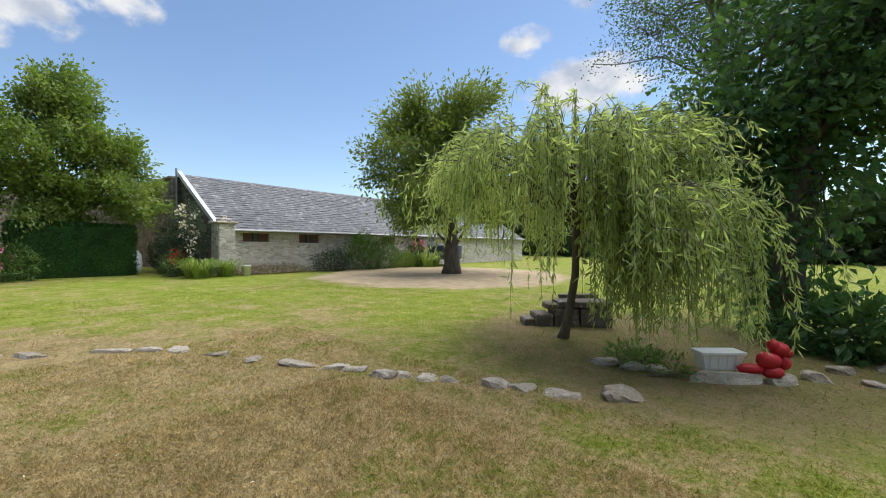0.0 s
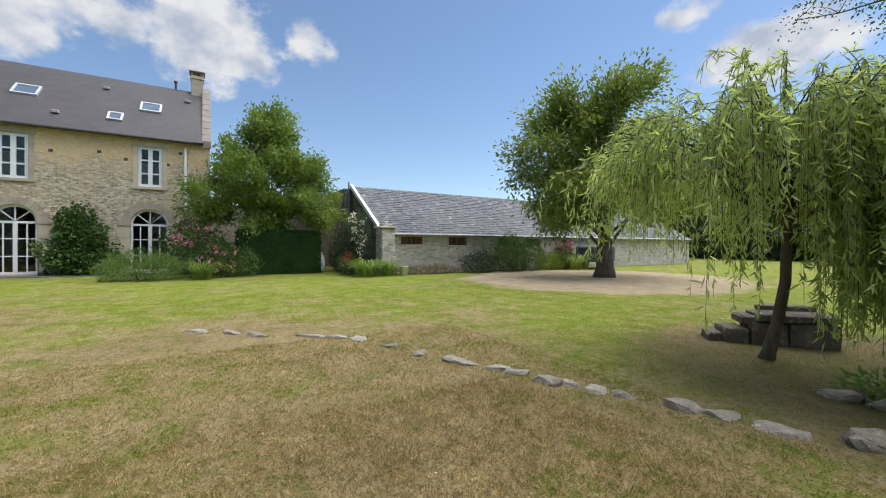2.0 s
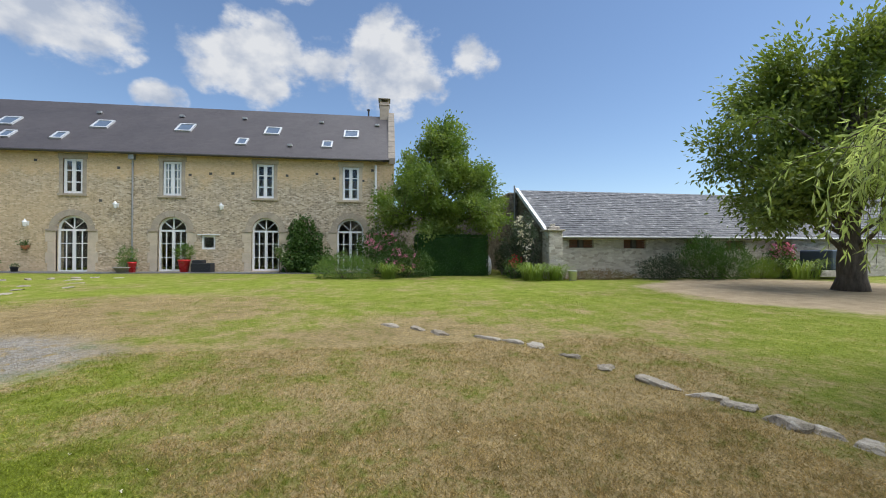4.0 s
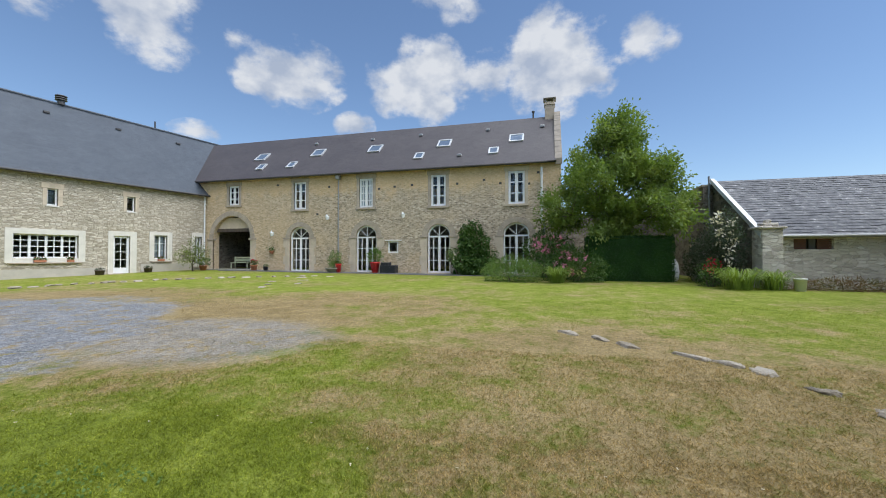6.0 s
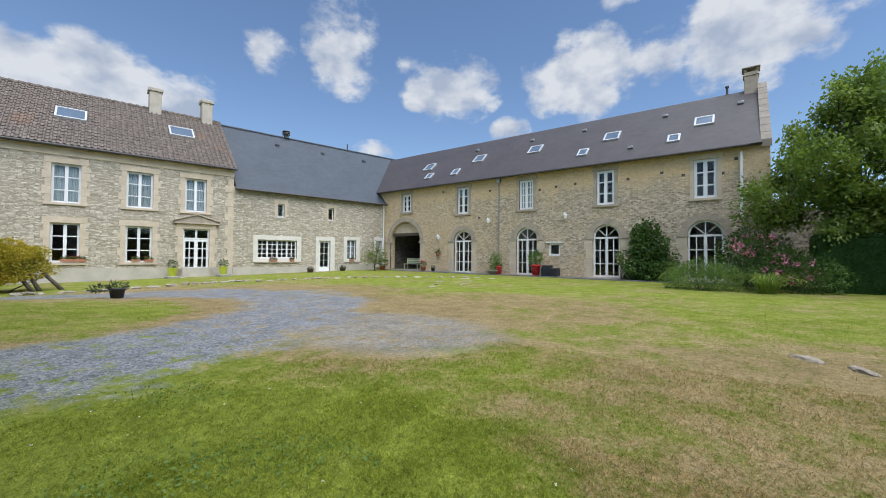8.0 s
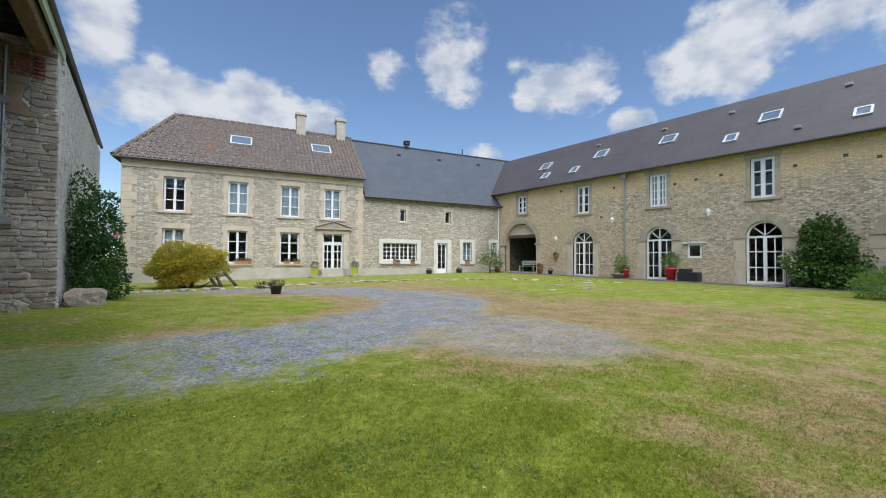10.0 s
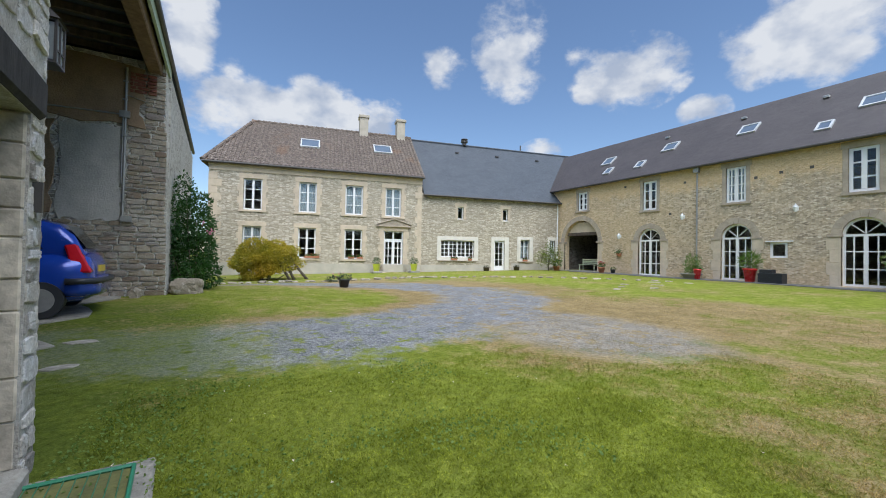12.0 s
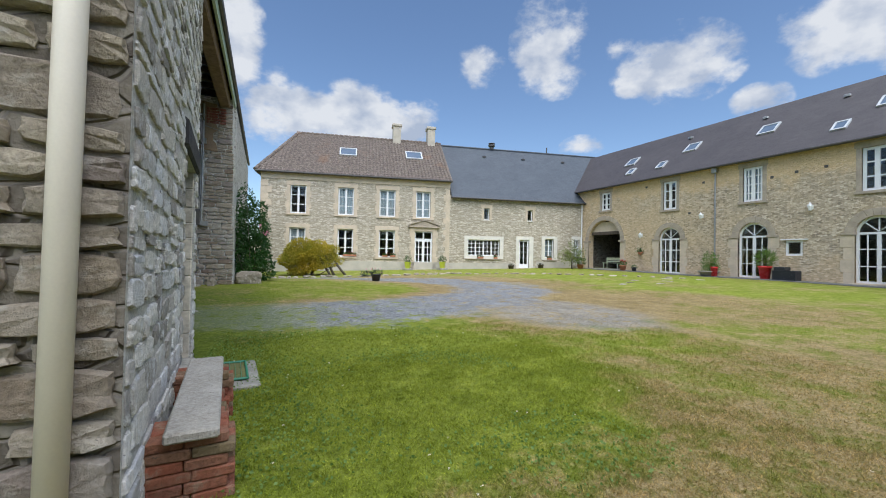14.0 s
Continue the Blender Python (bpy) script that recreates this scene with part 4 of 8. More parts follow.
def wing():
    h = thing("slate_wing", AP, "pale stone wing with white-framed openings and a blue-grey slate roof", "house")
    L0 = 11.8
    holes = [(8.47, 8.93, 4.39, 5.33, 0), (4.65, 5.11, 4.42, 5.36, 0), (7.53, 10.25, 1.45, 2.75, 0), (4.92, 5.82, 0.48, 2.82, 0), (2.69, 3.5, 1.38, 2.96, 0), (0.28, 0.78, 0.95, 2.98, 0)]
    walling(L0, -0.3, W_EAVE, 0.55, holes).make("front_wall", LIMESTONE, h)
    Shape().box(0, L0, -9.5, -9.0, -0.3, W_EAVE).make("back_wall", LIMESTONE, h)
    Shape().box(0.0, L0, -9.0, -0.6, 0.2, 0.35).box(0.0, L0, -9.0, -0.6, 3.7, 3.9).make("floor", ROOM_SHADE, h)
    s = Shape()
    pts = [(-9.5, W_EAVE), (-0.02, W_EAVE), (-A_RY, W_RIDGE - 0.1)]
    s.add([(x, y, z) for x in (-0.3, 0.0) for y, z in pts], [(0, 1, 2), (5, 4, 3), (0, 3, 4, 1), (1, 4, 5, 2), (2, 5, 3, 0)])
    s.make("end_wall", LIMESTONE, h)
    for x0, x1, z0, z1, _ in holes[:2]:
        glazing(h, x0, x1, z0, z1, 1, 1, leaves_n=1, bar=0.07)
        quoins(h, x0, x1, z0, z1, ASHLAR, 0.015, 0.2, 0.5, sill=False, toothed=False)
        Shape().box(x0 - 0.05, x1 + 0.05, -0.12, 0.05, z0 - 0.08, z0 - 0.003).make("sill", RENDER, h)
    glazing(h, 7.53, 10.25, 1.45, 2.75, 2, 4, leaves_n=4, bar=0.075, thin=0.045)
    s = Shape()
    s.box(7.21, 7.53, -0.12, 0.025, 1.2, 3.05).box(10.25, 10.55, -0.12, 0.025, 1.2, 3.05).box(7.53, 10.25, -0.12, 0.025, 2.75, 3.05).box(7.53, 10.25, -0.12, 0.025, 1.2, 1.44)
    s.make("window_surround", RENDER, h, bevel=0.006)
    Shape().box(7.4, 10.45, 0.0, 0.12, 1.14, 1.21).make("sill", ASHLAR_GREY, h, bevel=0.01)
    glazing(h, 4.92, 5.82, 0.48, 2.82, 2, 4, leaves_n=1, bar=0.13, panel=0.35, back=0.12, name="glazed_door")
    s = Shape()
    s.box(4.55, 4.92, -0.12, 0.025, 0.45, 3.12).box(5.82, 6.1, -0.12, 0.025, 0.45, 3.12).box(4.92, 5.82, -0.12, 0.025, 2.82, 3.12)
    s.make("door_surround", RENDER, h, bevel=0.006)
    Shape().box(4.4, 6.2, 0.0, 0.5, 0.3, 0.46).make("doorstep", ASHLAR_GREY, h, bevel=0.015)
    for x0, x1, z0, z1, a, b, c, d in ((2.69, 3.5, 1.38, 2.96, 2.36, 3.81, 1.21, 3.2), (0.28, 0.78, 0.95, 2.98, 0.05, 1.02, 0.78, 3.25)):
        glazing(h, x0, x1, z0, z1, 1, 3, bar=0.06, curtain=True)
        s = Shape()
        s.box(a, x0, -0.12, 0.025, c, d).box(x1, b, -0.12, 0.025, c, d).box(x0, x1, -0.12, 0.025, z1, d).box(x0, x1, -0.12, 0.025, c, z0 - 0.004)
        s.make("window_surround", RENDER, h, bevel=0.006)
        Shape().box(a + 0.1, b - 0.1, 0, 0.12, c - 0.07, c).make("sill", ASHLAR_GREY, h, bevel=0.008)
    Shape().box(0.0, 4.3, -0.01, 0.028, -0.2, 1.05).box(6.2, 11.78, -0.01, 0.028, -0.2, 0.85).make("plinth", PLINTH, h)
    slope_sheet(h, "front_roof", BLUESLATE, -5.5, L0 - 0.1, 0.3, W_EAVE - 0.15, -A_RY, W_RIDGE)
    slope_sheet(h, "back_roof", BLUESLATE, -5.5, L0 - 0.1, -9.8, W_EAVE - 0.15, -A_RY, W_RIDGE)
    Shape().tube([(-0.3, 0.36, W_EAVE - 0.2), (L0, 0.36, W_EAVE - 0.2)], 0.07, 8).make("gutter", DARKZINC, h)
    Shape().tube([(-5.5, -A_RY, W_RIDGE + 0.02), (L0, -A_RY, W_RIDGE + 0.02)], 0.09, 8).make("ridge_cap", BLUESLATE, h)
    downpipe(h, 0.12, 0.4, 6.0, WHITE, r=0.05)
    s = Shape()
    s.tube([(6.75, -A_RY, W_RIDGE), (6.75, -A_RY, W_RIDGE + 0.3)], 0.2, 12)
    for k in range(3):
        s.lathe([(0.12, 0.0), (0.32, 0.03), (0.3, 0.08), (0.12, 0.12)], 12, (6.75, -A_RY, W_RIDGE + 0.26 + 0.13 * k))
    s.make("roof_cowl", DARKZINC, h)
    Shape().tube([(1.1, -A_RY, W_RIDGE), (1.1, -A_RY, W_RIDGE + 0.6)], 0.06, 8).make("vent_pipe", DARKZINC, h)
    s = Shape()
    for x in (7.78, 3.96, -0.1):
        y = 0.3 - (A_RY + 0.3) * (10.53 - W_EAVE + 0.15) / (W_RIDGE - W_EAVE + 0.15)
        Shape().box(x - 0.15, x + 0.15, y, y + 0.14, 10.48, 10.6).make("roof_vent", DARKZINC, h)


def tile_material():
    """Pantiles: mossy brown-grey, rust-orange lichen along the top and the edges of the roof."""
    m, N, L, b = nodes_of("mossy_pantiles")
    v = coords(N, L)
    big, mid, fine = noise_tex(N, L, v, 0.55, 4, 0.6), noise_tex(N, L, v, 5.5, 4, 0.7), noise_tex(N, L, v, 40, 3)
    c = ramp(N, L, mid, [(0.28, (0.06, 0.048, 0.04)), (0.5, (0.135, 0.105, 0.085)), (0.74, (0.29, 0.245, 0.205))])
    c = blend(N, L, span(N, L, big, 0.54, 0.72, 0, 0.4), c, (0.22, 0.115, 0.055))
    c = blend(N, L, span(N, L, fine, 0.6, 0.72, 0, 0.4), c, (0.34, 0.3, 0.25))
    L.new(c, b.inputs["Base Color"])
    b.inputs["Roughness"].default_value = 0.9
    bump(N, L, b, fine, 0.5, 0.01)
    return m


TILES = tile_material()
PALE_STACK = plain("pale_chimney_render", (0.46, 0.41, 0.33), 0.9, vary=0.2, scale=3)
manor()
wing()

# ---- low barn ----
def barn():
    h = thing("barn", pose(-18.7, 36.0, 0, 0, 0, -90), "low grey rubble-stone barn with small vent openings and patched slate roof", "barn")
    L0 = 28.3
    e, rz, ry = 2.42, 5.35, 4.7
    holes = [(36.0 - b, 36.0 - a, z0, z1, 0) for a, b, z0, z1 in ((8.73, 10.01, 1.83, 2.24), (11.62, 12.84, 1.8, 2.25), (15.1, 15.9, 1.8, 2.24), (17.4, 18.5, 1.76, 2.22), (20.3, 21.3, 1.72, 2.2))]
    walling(L0, -0.3, e - 0.02, 0.5, holes).make("front_wall", BARNSTONE, h)
    s = Shape()
    s.box(0, L0, -2 * ry, -2 * ry + 0.5, -0.3, e)
    s.make("back_wall", BARNSTONE, h)
    for x0, x1 in ((0, 0.5), (L0 - 0.5, L0)):
        pts = [(-2 * ry + 0.5, -0.3), (-0.5, -0.3), (-0.5, e), (-ry, rz - 0.12), (-2 * ry + 0.5, e)]
        g = Shape()
        g.add([(x0, y, z) for y, z in pts] + [(x1, y, z) for y, z in pts], [(0, 1, 2, 3, 4), (9, 8, 7, 6, 5)] + [(i, 5 + i, 5 + (i + 1) % 5, (i + 1) % 5) for i in range(5)])
        # The gable's shade is put into its stone colour.
        g.make("gable_wall", SHADED_DARKSTONE, h)
    for x0, x1, z0, z1, _ in holes:
        s = Shape()
        w = x1 - x0
        for a, b in ((x0, x0 + w * 0.36), (x1 - w * 0.36, x1)):
            for k in range(5):
                z = z0 + (z1 - z0) * k / 5
                s.box(a, b, -0.16, -0.12, z + 0.008, z + (z1 - z0) / 5 - 0.01)
        s.make("slatted_shutter", RUSTWOOD, h)
        # Dark sheet in each opening; the inner shade is its colour.
        Shape().box(x0 + w * 0.42, x0 + w * 0.58, -0.2, -0.1, z0, z1).box(x0, x1, -0.3, -0.28, z0, z1).make("opening_shade", ROOM_SHADE, h)
    sl = (0.22, e - 0.06, -ry, rz)
    slope_sheet(h, "front_roof", OLDSLATE, 0, L0 + 0.12, *sl, thick=0.1)
    slope_sheet(h, "back_roof", OLDSLATE, 0, L0 + 0.12, -2 * ry - 0.22, e - 0.06, -ry, rz, thick=0.1)
    # slates laid on the front slope
    rng = random.Random(9)
    run = math.hypot(0.22 + ry, rz - e + 0.06)
    cy, cz = -(ry + 0.22) / run, (rz - e + 0.06) / run
    t = Shape()
    rows, w = 24, 0.34
    for r in range(rows):
        a0, a1 = run * r / rows - 0.02, run * (r + 1) / rows + 0.03
        k = 0
        while k * w < L0 - 0.3:
            x0 = k * w + (w / 2 if r % 2 else 0) + rng.uniform(-0.012, 0.012)
            k += 1
            lift = 0.016 + rng.uniform(0, 0.02)
            d = rng.uniform(-0.03, 0.02)
            pts = [(xx, 0.22 + cy * a + cz * o, e - 0.06 + cz * a - cy * o) for a, o in ((a0 + d, lift), (a1, 0.008)) for xx in (x0 + 0.006, x0 + w - 0.006)]
            low = [(xx, 0.22 + cy * (a0 + d), e - 0.06 + cz * (a0 + d)) for xx in (x0 + 0.006, x0 + w - 0.006)]
            t.add(pts + low, [(0, 1, 3, 2), (4, 5, 1, 0)])
    tagged(t.make("roof_slates", BARNTILE, h), kind="stuff")
    s = Shape()
    a, b = Vector((L0 + 0.1, 0.25, e - 0.02)), Vector((L0 + 0.1, -ry, rz + 0.06))
    s.add([a + Vector(o) for o in ((-0.1, 0, 0.1), (0.08, 0, 0.1), (0.08, 0, -0.12), (-0.1, 0, -0.12))] + [b + Vector(o) for o in ((-0.1, 0, 0.1), (0.08, 0, 0.1), (0.08, 0, -0.12), (-0.1, 0, -0.12))],
          [(0, 1, 2, 3), (7, 6, 5, 4), (0, 4, 5, 1), (1, 5, 6, 2), (2, 6, 7, 3), (3, 7, 4, 0)])
    s.make("verge_board", LIGHTZINC, h)
    Shape().tube([(0, 0.27, e - 0.08), (L0, 0.27, e - 0.08)], 0.06, 8).make("gutter", ZINC, h)
    s = Shape()
    s.box(L0 - 0.55, L0 + 0.16, -0.5, 0.34, -0.3, 2.62).box(L0 - 0.65, L0 + 0.26, -0.6, 0.44, 2.62, 2.72).box(L0 - 0.45, L0 + 0.06, -0.4, 0.24, 2.72, 2.86).box(L0 - 0.3, L0 - 0.1, -0.2, 0.05, 2.86, 3.0)
    s.make("corner_pier", BARNSTONE, h, bevel=0.03)
    Shape().tube([(L0 + 0.2, -ry - 0.1, 3.2), (L0 + 0.2, -ry - 0.1, rz + 0.3)], 0.05).make("standpipe", ZINC, h)


def shutter_wood():
    return plain("rusty_shutter_wood", (0.16, 0.075, 0.05), 0.85, vary=0.35)


RUSTWOOD = shutter_wood()


def barn_tile():
    m, N, L, b = nodes_of("weathered_slate_pieces")
    v = coords(N, L)
    sc = N.new("ShaderNodeMapping"); sc.inputs["Scale"].default_value = (2.9, 1.0, 6.0)
    L.new(v, sc.inputs["Vector"])
    n = noise_tex(N, L, sc.outputs[0], 1.0, 3, 0.8)
    big = noise_tex(N, L, v, 0.35, 4)
    c = ramp(N, L, n, [(0.3, (0.05, 0.052, 0.058)), (0.5, (0.105, 0.107, 0.112)), (0.62, (0.16, 0.16, 0.162)), (0.7, (0.36, 0.36, 0.35))])
    c = blend(N, L, 0.5, c, ramp(N, L, big, [(0.3, (0.7, 0.7, 0.72)), (0.7, (1.25, 1.22, 1.15))]), "MULTIPLY")
    L.new(c, b.inputs["Base Color"])
    b.inputs["Roughness"].default_value = 0.75
    bump(N, L, b, noise_tex(N, L, v, 25, 4), 0.4, 0.008)
    return m


BARNTILE = barn_tile()
barn()

# ---- high wall between house and barn ----
w = Shape().box(-36.0, -23.55, 7.25, 7.75, -0.3, 5.15)
tagged(w.make("wall_north", SHADED_DARKSTONE), "tall rubble-stone wall beside the barn gable, shade in its colour", "wall", kind="structure")
Shape().box(-36.0, -23.55, 7.2, 7.8, 5.15, 5.24).make("coping", ASHLAR_GREY, bpy.data.objects["wall_north"])
tagged(Shape().box(-36.0, -35.5, -8.0, 7.25, -0.3, 5.0).make("wall_west", SHADED_DARKSTONE), "tall rubble-stone wall behind the yard", "wall", kind="structure")


# ---- stone cart shed ----
SHEDSTONE = rubble("grey_limed_rubble", [(0.38, 0.35, 0.31), (0.56, 0.53, 0.47), (0.68, 0.65, 0.59), (0.78, 0.76, 0.71)], (0.7, 0.68, 0.63), (4.5, 8.0), 0.12, 0.05, (0.62, 0.61, 0.58), 0.45, 0.3)


def stone_piece_material(name, tones, pale):
    m, N, L, b = nodes_of(name)
    v = coords(N, L, world_space=True)
    info = N.new("ShaderNodeObjectInfo")
    c = ramp(N, L, info.outputs["Random"], [(i / (len(tones) - 1), t) for i, t in enumerate(tones)])
    fine, mid, big = noise_tex(N, L, v, 38, 6, 0.7), noise_tex(N, L, v, 7, 5, 0.7), noise_tex(N, L, v, 1.3, 4, 0.6)
    c = blend(N, L, 0.75, c, ramp(N, L, fine, [(0.25, (0.4, 0.38, 0.36)), (0.75, (1.35, 1.33, 1.28))]), "MULTIPLY")
    c = blend(N, L, span(N, L, mid, 0.52, 0.68, 0, 0.6), c, pale)
    c = blend(N, L, span(N, L, big, 0.5, 0.7, 0, 0.45), c, pale)
    c = blend(N, L, span(N, L, noise_tex(N, L, v, 16, 5, 0.8), 0.62, 0.68, 0, 0.7), c, (0.09, 0.085, 0.075))
    L.new(c, b.inputs["Base Color"])
    b.inputs["Roughness"].default_value, b.inputs["Specular IOR Level"].default_value = 0.92, 0.2
    bump(N, L, b, calc(N, L, "ADD", fine, mid), 1.0, 0.02)
    return m


LIMEMORTAR = stone_piece_material("old_lime_mortar", [(0.5, 0.48, 0.44), (0.56, 0.54, 0.5)], (0.74, 0.74, 0.74))
END = pose(1.007, -0.94, 0, 0, 0, 4.0)


def shed():
    h = thing("cart_shed", pose(0, 0, 0), "old rubble-stone cart shed with an open bay and dark wooden roof", "shed")
    # near wall, turned 4 degrees to fit the camera's view
    wall = pose(1.28, -4.85, 0, 0, 0, 90 + 4.0)
    s = walling(3.92, -0.3, 6.9, 0.6, [(0.32, 1.56, 0.12, 2.38, 0)])
    s.make("yard_wall", LIMEMORTAR, h, at=wall)
    Shape().box(0.61, 8.0, -0.55, -0.005, -0.3, 6.9).make("end_wall", SHADED_DARKSTONE, h, at=END)
    Shape().box(0.0, 0.6, -0.02, 0.006, -0.3, 6.9).make("end_facing", SHADED_DARKSTONE, h, at=END)
    # Inner and rear walls carry the shade under the roof in their colour.
    Shape().box(1.65, 9.0, -5.2, -4.9, -0.3, 6.9).make("inner_wall", SHADED_DARKSTONE, h)
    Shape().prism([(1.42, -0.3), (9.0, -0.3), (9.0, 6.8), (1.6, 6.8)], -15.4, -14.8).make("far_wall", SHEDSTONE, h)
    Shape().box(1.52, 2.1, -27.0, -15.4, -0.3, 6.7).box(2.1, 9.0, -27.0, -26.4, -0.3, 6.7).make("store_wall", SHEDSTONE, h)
    Shape().box(8.4, 9.0, -26.4, -1.5, -0.3, 6.9).make("rear_wall", SHADED_DARKSTONE, h)
    s = Shape()
    ys = [-14.8 + 0.6 * k for k in range(17)]
    rows = [(2.6 + 0.28 * math.sin(y * 2.3) + 0.15 * math.sin(y * 5.1), y) for y in ys]
    v = []
    for x0, y in rows:
        v += [(x0, y, ground_z(x0, y) + 0.02), (8.4, y, ground_z(3.0, y) + 0.02), (x0, y, -0.2)]
    s.add(v, [q for k in range(len(rows) - 1) for q in ((3 * k, 3 * k + 1, 3 * k + 4, 3 * k + 3), (3 * k + 2, 3 * k, 3 * k + 3, 3 * k + 5))])
    s.make("floor", CONCRETE, h)
    Shape().box(1.68, 2.02, -14.9, -4.3, 6.5, 6.88).make("wall_plate", BROWNWOOD, h, bevel=0.03)
    s = Shape()
    for k in range(25):
        s.box(1.54, 1.6, -15.6 + 0.6 * k, -15.01 + 0.6 * k, 6.7, 7.3)
    s.make("fascia", GREENBOARD, h)
    s = Shape()
    for k in range(22):
        y = -15.1 + k * 0.65
        s.box(1.6, 9.0, y, y + 0.09, 6.95, 7.12)
    s.make("rafter", OLDWOOD, h)
    Shape().box(1.5, 9.2, -27.4, -0.6, 7.13, 7.2).make("roof", BLUESLATE, h)
    Shape().tube([(1.5, -27.4, 7.02), (1.5, -0.6, 7.02)], 0.07, 8).make("gutter", DARKZINC, h)
    # coats of plaster left on the far wall: brown above, grey below
    rg = random.Random(31)

    def coat(name, mat, x0, x1, z0, z1, thick):
        ring = []
        for a, b, n in (((x0, z0), (x1, z0), 9), ((x1, z0), (x1, z1), 9), ((x1, z1), (x0, z1), 9), ((x0, z1), (x0, z0), 9)):
            for k in range(n):
                u = k / n
                ring.append((a[0] + (b[0] - a[0]) * u + rg.uniform(-0.09, 0.09), a[1] + (b[1] - a[1]) * u + rg.uniform(-0.09, 0.09)))
        Shape().prism(ring, -14.81, -14.8 + thick).make(name, mat, h, bevel=0.008)

    coat("brown_plaster", BROWNCOAT, 2.1, 8.3, 4.95, 6.6, 0.045)
    coat("brown_plaster", BROWNCOAT, 3.95, 8.3, 2.4, 4.8, 0.045)
    coat("grey_plaster", GREYCOAT, 2.5, 3.85, 2.3, 4.85, 0.03)
    # loose concrete slabs in the grass before the bay
    for k, (x, y, w, d) in enumerate(((2.0, -6.4, 0.28, 0.2), (1.85, -7.6, 0.22, 0.14), (1.95, -9.0, 0.25, 0.16))):
        n = 11
        ring = [(w * math.cos(2 * math.pi * q / n) * rg.uniform(0.7, 1.0), d * math.sin(2 * math.pi * q / n) * rg.uniform(0.7, 1.0)) for q in range(n)]
        sl = Shape()
        sl.add([(a, b, z) for z in (-0.05, 0.01) for a, b in ring], [tuple(range(n, 2 * n)), tuple(range(n - 1, -1, -1))] + [(q, (q + 1) % n, n + (q + 1) % n, n + q) for q in range(n)])
        ob = sl.make("concrete_slab", CONCRETE, at=pose(x, y, ground_z(x, y), 0, 0, rg.uniform(-20, 20)), bevel=0.008)
        tagged(ob, "broken pale concrete slab sunk in the grass", "slab", "slabs before the shed")


BROWNCOAT = plain("stained_brown_plaster", (0.27, 0.19, 0.12), 0.95, vary=0.45, scale=1.6, grain=25, relief=0.6, depth=0.02)
GREYCOAT = plain("grey_lime_plaster", (0.42, 0.41, 0.38), 0.95, vary=0.3, scale=2.2, grain=22, relief=0.6, depth=0.02)
CONCRETE = plain("old_concrete", (0.29, 0.275, 0.235), 0.9, vary=0.5, scale=4.0, grain=22, relief=0.9, depth=0.02)
GREENBOARD = plain("pale_green_boards", (0.42, 0.5, 0.38), 0.7, vary=0.15)
shed()


def lintel_and_sill():
    h = bpy.data.objects["cart_shed"]
    wall = pose(1.28, -4.85, 0, 0, 0, 94.0)
    Shape().box(0.1, 1.76, -0.4, 0.035, 2.385, 2.66).make("lintel", BLACKWOOD, h, bevel=0.03, at=wall)
    rg, z = random.Random(12), 0.12
    while z < 2.3:
        top = min(2.37, z + rg.uniform(0.16, 0.46))
        cut = rg.choice((-0.2, -0.3, -0.38, -0.56))
        for a, b in ((-0.56, cut), (cut, -0.014)):
            if b - a > 0.05:
                Shape().box(0.24, 0.325 + rg.uniform(0, 0.02), a + 0.001, b - 0.001, z + 0.001, top - 0.001).make("jamb_stone", PLASTER, h, bevel=0.012, at=wall)
        z = top
    Shape().box(0.33, 1.6, -0.55, 0.06, -0.05, 0.13).make("threshold", CONCRETE, h, bevel=0.02, at=wall)
    Shape().box(0.2, 0.24, -0.05, 0.05, 1.75, 1.95).make("iron_bracket", DARKZINC, h, at=wall)


PLASTER = plain("stained_pale_plaster", (0.56, 0.5, 0.41), 0.95, vary=0.55, scale=4.0, grain=14, relief=0.6, depth=0.02)
lintel_and_sill()


FACESTONE = stone_piece_material("limed_wall_stone", [(0.26, 0.24, 0.22), (0.54, 0.51, 0.47), (0.72, 0.69, 0.64), (0.62, 0.62, 0.63)], (0.84, 0.85, 0.87))
ENDSTONE = stone_piece_material("brown_corner_stone", [(0.2, 0.15, 0.11), (0.3, 0.25, 0.19), (0.4, 0.35, 0.27), (0.24, 0.2, 0.17)], (0.46, 0.43, 0.37))


